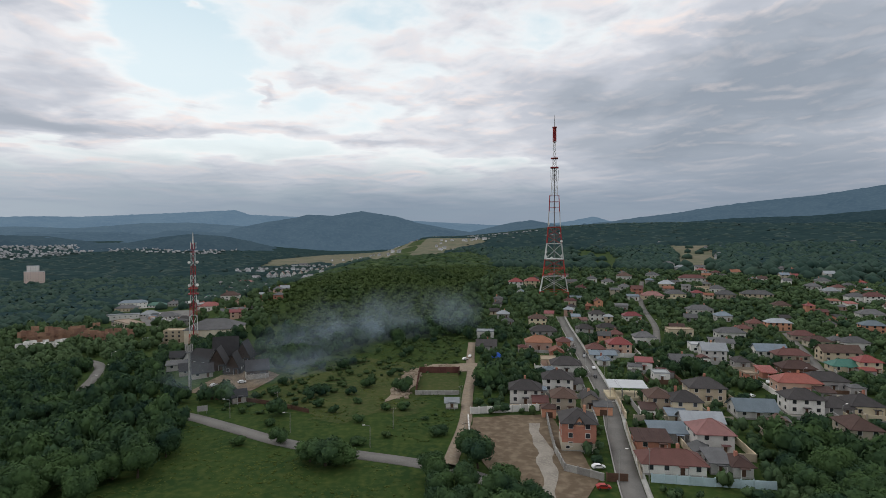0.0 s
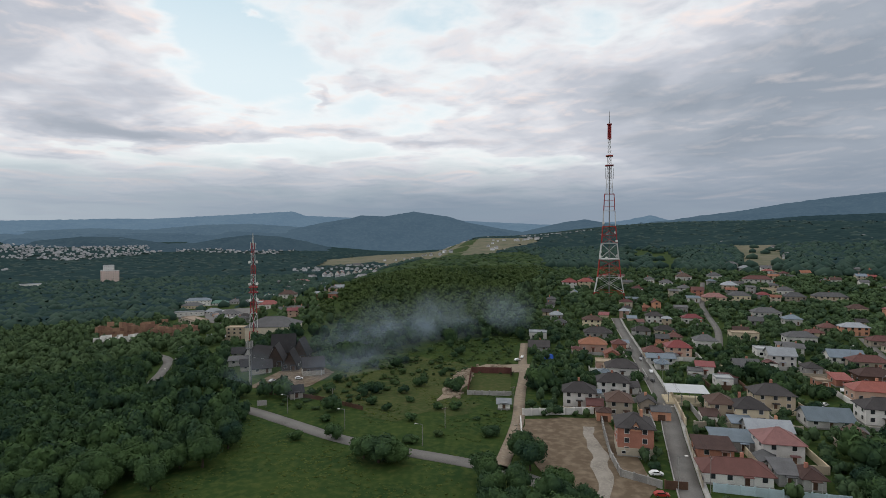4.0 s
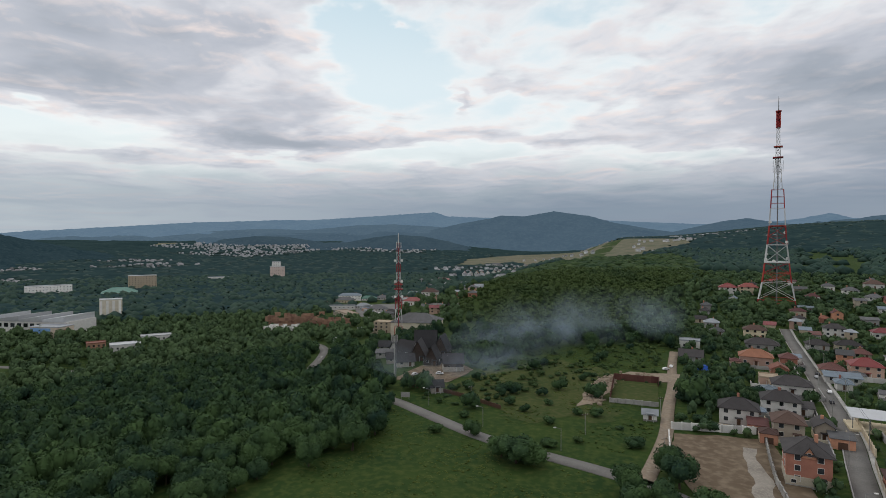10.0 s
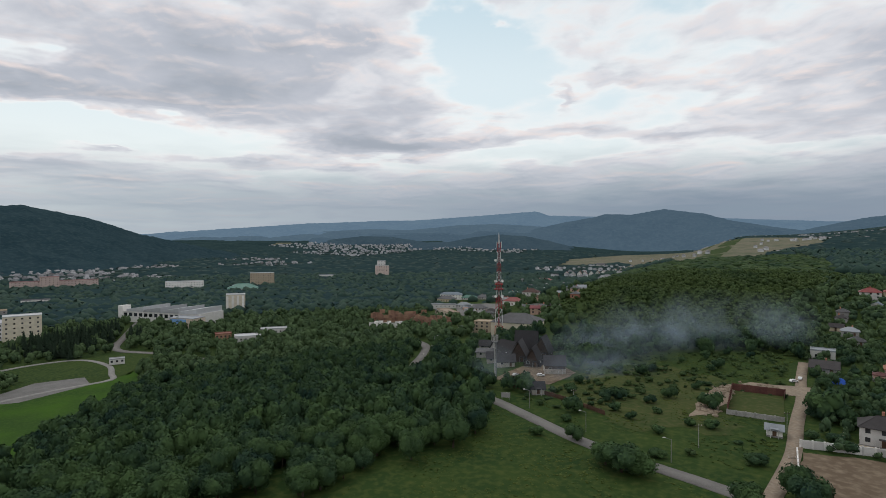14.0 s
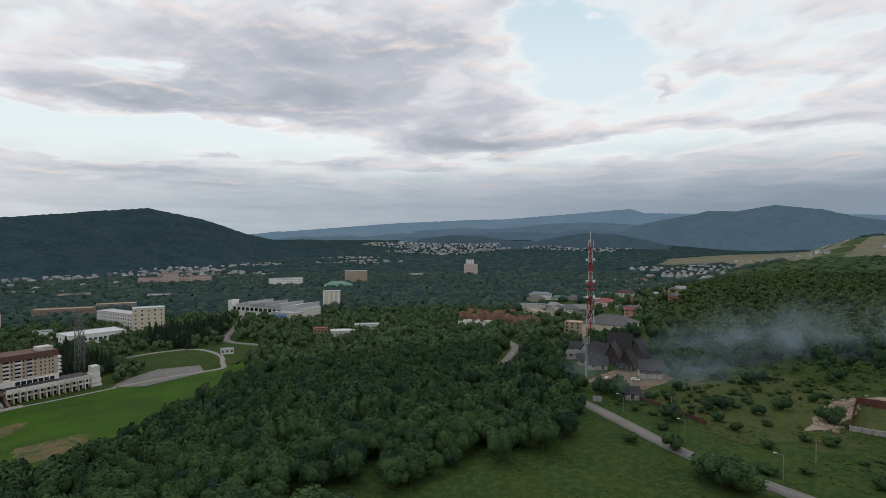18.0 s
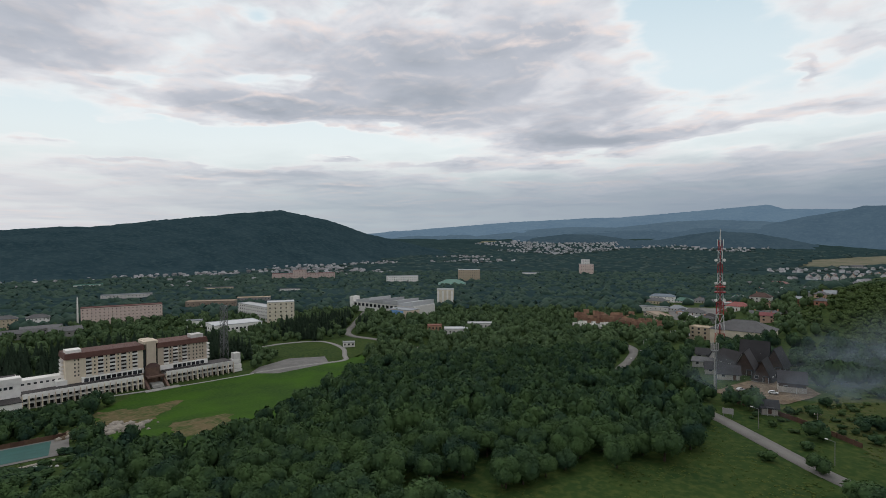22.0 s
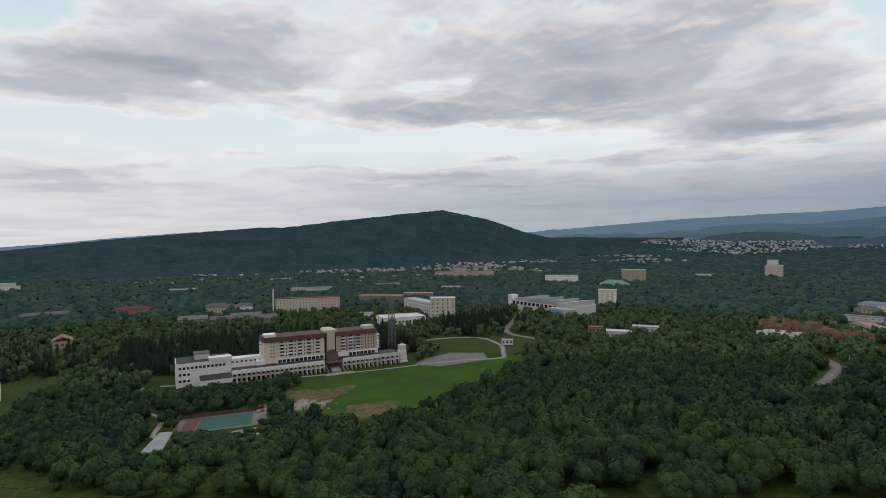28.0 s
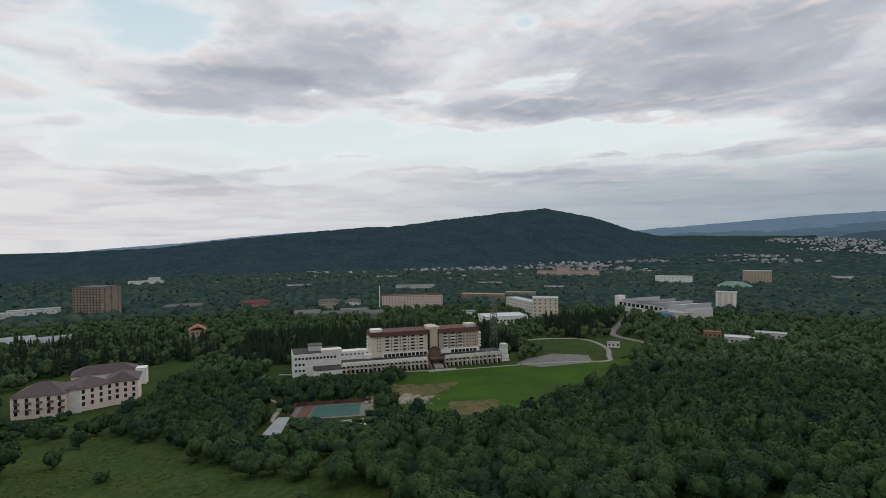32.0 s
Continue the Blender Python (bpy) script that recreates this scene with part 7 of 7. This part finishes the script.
def sow(r0, r1, spacing, seed, a0=-46, a1=124):
    """Jittered places between two distances from the look-out, thinned by density and clear of roads and houses."""
    rng = np.random.default_rng(seed)
    g = np.arange(-r1, r1, spacing)
    x, y = [q.ravel() for q in np.meshgrid(g, g)]
    x, y = x + rng.uniform(-0.42, 0.42, len(x)) * spacing, y + rng.uniform(-0.42, 0.42, len(x)) * spacing
    r, a = np.hypot(x, y), np.degrees(np.arctan2(-x, y))
    ok = (r >= r0) & (r < r1) & (a > a0) & (a < a1)
    x, y = x[ok], y[ok]
    near = (np.abs(x + 200) < 1250) & (y < 1800)
    ok = (rng.random(len(x)) < density(x, y)) & (clear_at(x, y) | ~near)
    return x[ok], y[ok], rng


rng = np.random.default_rng(11)
FINE = [crown_arrays(rng, 13, 1900, 0.070, True) for _ in range(7)]
MID = [crown_arrays(rng, 7, 370, 0.125, False) for _ in range(10)]
FAR = [crown_arrays(rng, 4, 52, 0.21, False) for _ in range(10)]
TINY = [crown_arrays(rng, 2, 4, 0.25, False, (0.35, 0.35, 0.1)) for _ in range(8)]
for V, T in TINY:
    V[:, 2] = np.maximum(V[:, 2] - 0.75, 0) * 1.6
    V[:, :2] *= 1.25
SPRUCE = [conifer_arrays(rng, 11, 8) for _ in range(4)]
NEAREST = 192.0

x, y, rng = sow(95, NEAREST, 6.2, 21)
size = rng.uniform(6.0, 10.0, len(x))
high = size * rng.uniform(0.95, 1.2, len(x))
low_land = inside(FIELD, x, y) | inside(VERGE, x, y) | inside(MEADOW, x, y) | inside(LEFT_MEADOW, x, y) | inside(TOWN, x, y)
low_land &= ~inside(GROVE, x, y)
size, high = np.where(low_land, size * 0.55, size), np.where(low_land, high * 0.30, high)
x, y = np.append(x, (-29.5, -34, -25.5, -46, -15, -54, -1)), np.append(y, (136, 138.5, 137, 151, 203, 176, 158))
size, high = np.append(size, (11, 8.5, 8.5, 6.0, 8.0, 7.5, 6.0)), np.append(high, (8.2, 6.4, 6.2, 5.2, 6.5, 6.0, 4.0))
bushy = inside(BUSHY, x, y)
size, high = np.where(bushy, size * 0.9, size), np.where(bushy, high * 0.72, high)
court_front = inside([(-234, -28), (-234, 18), (-188, 16), (-176, -26)], x, y)
high = np.where(court_front, high * 0.4, high)
tree_masters = []
for k, (V, T) in enumerate(FINE):
    m = quads_mesh("crown", V * (0.5, 0.5, 0.47) + (0, 0, 0.02), T, LEAF)
    b = Build().tube((0, 0, -0.06), (0.01, 0.02, 0.30), 0.035, 0.022, 7).tube((0.01, 0.02, 0.30), (0.0, 0.0, 0.62), 0.022, 0.008, 6)
    for q in range(5):
        a = q * 1.3 + k
        b.tube((0.005, 0.01, 0.22 + 0.06 * q), (0.24 * math.cos(a), 0.24 * math.sin(a), 0.42 + 0.07 * q), 0.012, 0.004, 5)
    low = quads_mesh("crown", (V - (0, 0, V[:, 2].min())) * (0.5, 0.5, 0.5), T, LEAF)
    tree_masters.append((m, b.mesh("trunk", BARK), low))
order = np.argsort(np.hypot(x, y))
singles = order[:300]
for k in singles:
    crown, trunk, low = tree_masters[k % len(tree_masters)]
    small = high[k] < 5.5
    th = thing("bush" if small else "tree", on_land(x[k], y[k], float(k * 57 % 360)) @ Matrix.Diagonal((size[k], size[k], high[k], 1)), "leafy green bush in the grass" if small else "broad-leaved tree with a dense rounded green crown", "bush" if small else "tree", "bushes" if small else "trees of the near wood")
    part("crown", low if small else crown, LEAF, th)
    if not small:
        part("trunk", trunk, BARK, th)
rest = order[300:]
if len(rest):
    scatter("near_wood", MID, np.stack([x, y, size, high], 1)[rest], LEAF, "dense green crowns of the near wood", "wood", 3)
x, y, rng = sow(NEAREST, 350, 7.0, 22)
size = rng.uniform(6.0, 10.0, len(x))
high = size * rng.uniform(0.85, 1.1, len(x))
open_land = inside(FIELD, x, y) | (inside(TOWN, x, y) & ~inside(YARD_GROVE, x, y)) | inside(SCRUB, x, y) | inside([(-285, -170), (-285, -98), (-236, -88), (-225, -130)], x, y)
size, high = np.where(open_land, size * 0.7, size), np.where(open_land, high * 0.5, high)
x, y, size, high = np.append(x, (17, 19, 22)), np.append(y, (208, 215, 205)), np.append(size, (11, 9, 7)), np.append(high, (11, 9, 7))
high = np.where(inside([(-240, -28), (-236, 18), (-188, 16), (-176, -26)], x, y), high * 0.35, high)
scatter("wood", MID, np.stack([x, y, size, high], 1), LEAF, "broad-leaved wood with uneven green crowns", "wood", 4)
x, y, rng = sow(350, 620, 8.6, 23)
size = rng.uniform(7, 11, len(x))
high = size * rng.uniform(0.75, 1.05, len(x))
open_land = inside(TOWN, x, y) & ~inside(TOWER_GROVE, x, y)
size, high = np.where(open_land, size * 0.8, size), np.where(open_land, high * 0.65, high)
scrubby = inside(SCRUB, x, y)
x, y, size, high = x[~scrubby], y[~scrubby], size[~scrubby], high[~scrubby]
scatter("middle_wood", FAR, np.stack([x, y, size, high], 1), LEAF_MID, "green wood in the middle distance", "wood", 5)
x, y, rng = sow(350, 640, 5.6, 27)
scrubby = inside(SCRUB, x, y)
x, y = x[scrubby], y[scrubby]
size = rng.uniform(5.0, 8.5, len(x))
scatter("hill_scrub", FAR, np.stack([x, y, size, size * rng.uniform(0.5, 0.8, len(x))], 1), SCRUB_LEAF, "low yellow-green scrub spread over the slope", "scrub", 31)
x, y, rng = sow(620, 1250, 14.5, 24)
size = rng.uniform(12, 19, len(x))
high = rng.uniform(7, 12, len(x))
scrubby = inside(SCRUB, x, y)
scatter("far_scrub", TINY, np.stack([x, y, size, high * 0.45], 1)[scrubby], SCRUB_LEAF, "low green scrub reaching up to the hay field", "scrub", 32)
x, y, size, high = x[~scrubby], y[~scrubby], size[~scrubby], high[~scrubby]
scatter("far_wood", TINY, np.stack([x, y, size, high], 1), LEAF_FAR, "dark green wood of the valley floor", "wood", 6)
TOWN_SPOTS = ((-2000, 2500, 470, 400), (-1400, 2750, 400, 290), (-1800, 2050, 230, 150), (-1450, 480, 180, 280), (-1300, 100, 80, 310), (-1200, 600, 170, 140), (-1560, 900, 140, 140), (-1400, 1250, 140, 160), (-1750, 1500, 140, 120),
              (-1100, -100, 70, 130), (-1050, 300, 110, 110), (-420, 1500, 130, 210), (-330, 1050, 90, 150), (-250, 760, 70, 130), (-90, 2900, 210, 160), (250, 2300, 160, 110))


def settled(x, y):
    return np.any([(np.abs(x - sx) < wx) & (np.abs(y - sy) < wy) for sx, sy, wx, wy in TOWN_SPOTS], axis=0)


def canopy():
    """The closed roof of the far woods: one rolling sheet of crowns, sinking to the ground where fields and houses lie."""
    rings = 630 * 1.014 ** np.arange(130)
    turns = np.radians(np.arange(-46, 124.1, 0.32))
    r, a = np.meshgrid(rings, turns, indexing="ij")
    x, y = -np.sin(a) * r, np.cos(a) * r
    fx, fy = x.ravel(), y.ravel()
    open_land = (density(fx, fy) < 0.7) | settled(fx, fy) | ~(clear_at(fx, fy) | ~((np.abs(fx + 200) < 1250) & (fy < 1800)))
    lump = np.array([noise.noise((p * 0.045, q * 0.045, 1.0)) * 1.6 + noise.noise((p * 0.012, q * 0.012, 5.0)) * 2.0 for p, q in zip(fx, fy)])
    z = land(fx, fy) + np.where(settled(fx, fy), 1.2, np.where(open_land | inside(SCRUB, fx, fy), -3.0, 6.6 + lump)) * np.clip((fx * 0 + np.hypot(fx, fy) - 620) / 60, 0.3, 1)
    n = len(turns)
    i, j = np.meshgrid(np.arange(len(rings) - 1), np.arange(n - 1), indexing="ij")
    f = np.stack([i * n + j, i * n + j + 1, (i + 1) * n + j + 1, (i + 1) * n + j], -1).reshape(-1, 4)[:, ::-1]
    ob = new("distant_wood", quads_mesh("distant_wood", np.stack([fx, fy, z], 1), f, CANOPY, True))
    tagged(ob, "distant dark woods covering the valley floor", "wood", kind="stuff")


canopy()
x, y, rng = sow(1250, 2900, 58, 25)
size = rng.uniform(22, 40, len(x))
high = rng.uniform(8, 11, len(x))
town = settled(x, y)
high = np.where(town, high * 0.6, high)
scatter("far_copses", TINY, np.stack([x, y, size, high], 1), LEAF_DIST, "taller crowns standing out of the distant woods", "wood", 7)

# weeds and tall grass of the meadows
rng = np.random.default_rng(41)
TUFT = [crown_arrays(rng, 1, 9, 0.5, False, (0.2, 0.2, 0.1)) for _ in range(8)]
spots = []
for poly, n in ((MEADOW, 3600), (FIELD, 4200), (LEFT_MEADOW, 3000), (LAWN_EAST, 350), (BUSHY, 700)):
    px, py = [q[0] for q in poly], [q[1] for q in poly]
    x, y = rng.uniform(min(px), max(px), n * 2), rng.uniform(min(py), max(py), n * 2)
    ok = inside(poly, x, y) & clear_at(x, y)
    spots.append(np.stack([x[ok], y[ok]], 1)[:n])
spots = np.vstack(spots)
clump = np.array([noise.noise((a * 0.06, b * 0.06, 3.0)) for a, b in spots])
spots, clump = spots[clump > -0.12], clump[clump > -0.12]
size = rng.uniform(0.3, 0.9, len(spots)) * (1 + clump)
scatter("weeds", TUFT, np.column_stack([spots, size, size * rng.uniform(0.2, 0.42, len(spots))]), WEED, "tufts of tall weeds and grass in the meadow", "weeds", 9)

# low scrub over the fallow field, thin where the weeds stand
WEEDY = [(-42, 195), (-23, 231), (-11, 198), (-10, 165), (-27, 147), (-38, 158), (-49, 172)]
SHRUB = [crown_arrays(rng, 4, 44, 0.2, False) for _ in range(6)]
x, y, rng = sow(140, 340, 3.3, 55)
ok = (inside(FIELD, x, y) & ~inside(WEEDY, x, y)) | (inside(MEADOW, x, y) & (np.sin(x * 0.31 + y * 0.17) > 0.92))
g, h, rng = sow(140, 340, 2.4, 56)
more = inside(FIELD, g, h) & ~inside(WEEDY, g, h) & (h > 205 + 0.4 * g)
x, y = np.append(x[ok], g[more]), np.append(y[ok], h[more])
size = rng.uniform(1.6, 4.6, len(x))
scatter("field_scrub", SHRUB, np.stack([x, y, size, size * rng.uniform(0.25, 0.55, len(x))], 1), SCRUB_LEAF, "wild bushes and brambles over the fallow field", "bushes", 15)

# garden bushes and hedges between the houses
BUSH = [crown_arrays(rng, 3, 44, 0.2, False) for _ in range(6)]
x, y, rng = sow(110, 420, 4.2, 51)
ok = inside(TOWN, x, y)
x, y = x[ok], y[ok]
size = rng.uniform(2.2, 5.6, len(x))
scatter("garden_bushes", BUSH, np.stack([x, y, size, size * rng.uniform(0.6, 1.1, len(x))], 1), LEAF_MID, "garden bushes and hedges between the houses", "bushes", 10)
BUSH = [crown_arrays(rng, 2, 16, 0.3, False) for _ in range(6)]
x, y, rng = sow(420, 640, 5.2, 52)
ok = inside(TOWN, x, y)
x, y = x[ok], y[ok]
size = rng.uniform(3.5, 6.5, len(x))
scatter("hill_bushes", BUSH, np.stack([x, y, size, size * rng.uniform(0.6, 1.0, len(x))], 1), LEAF_MID, "bushes and small trees between the hillside houses", "bushes", 13)

# dark spruces behind the hotel and the sanatorium
spots = []
for poly, n in zip(SPRUCES, (520, 160, 190)):
    px, py = [q[0] for q in poly], [q[1] for q in poly]
    x, y = rng.uniform(min(px), max(px), n * 3), rng.uniform(min(py), max(py), n * 3)
    ok = inside(poly, x, y) & clear_at(x, y)
    spots.append(np.stack([x[ok], y[ok]], 1)[:n])
spots = np.vstack(spots)
high = rng.uniform(9, 16, len(spots))
scatter("spruces", SPRUCE, np.column_stack([spots, high * rng.uniform(0.9, 1.2, len(spots)), high]), LEAF_DARK, "dark green spruces standing in dense rows", "spruces", 12)
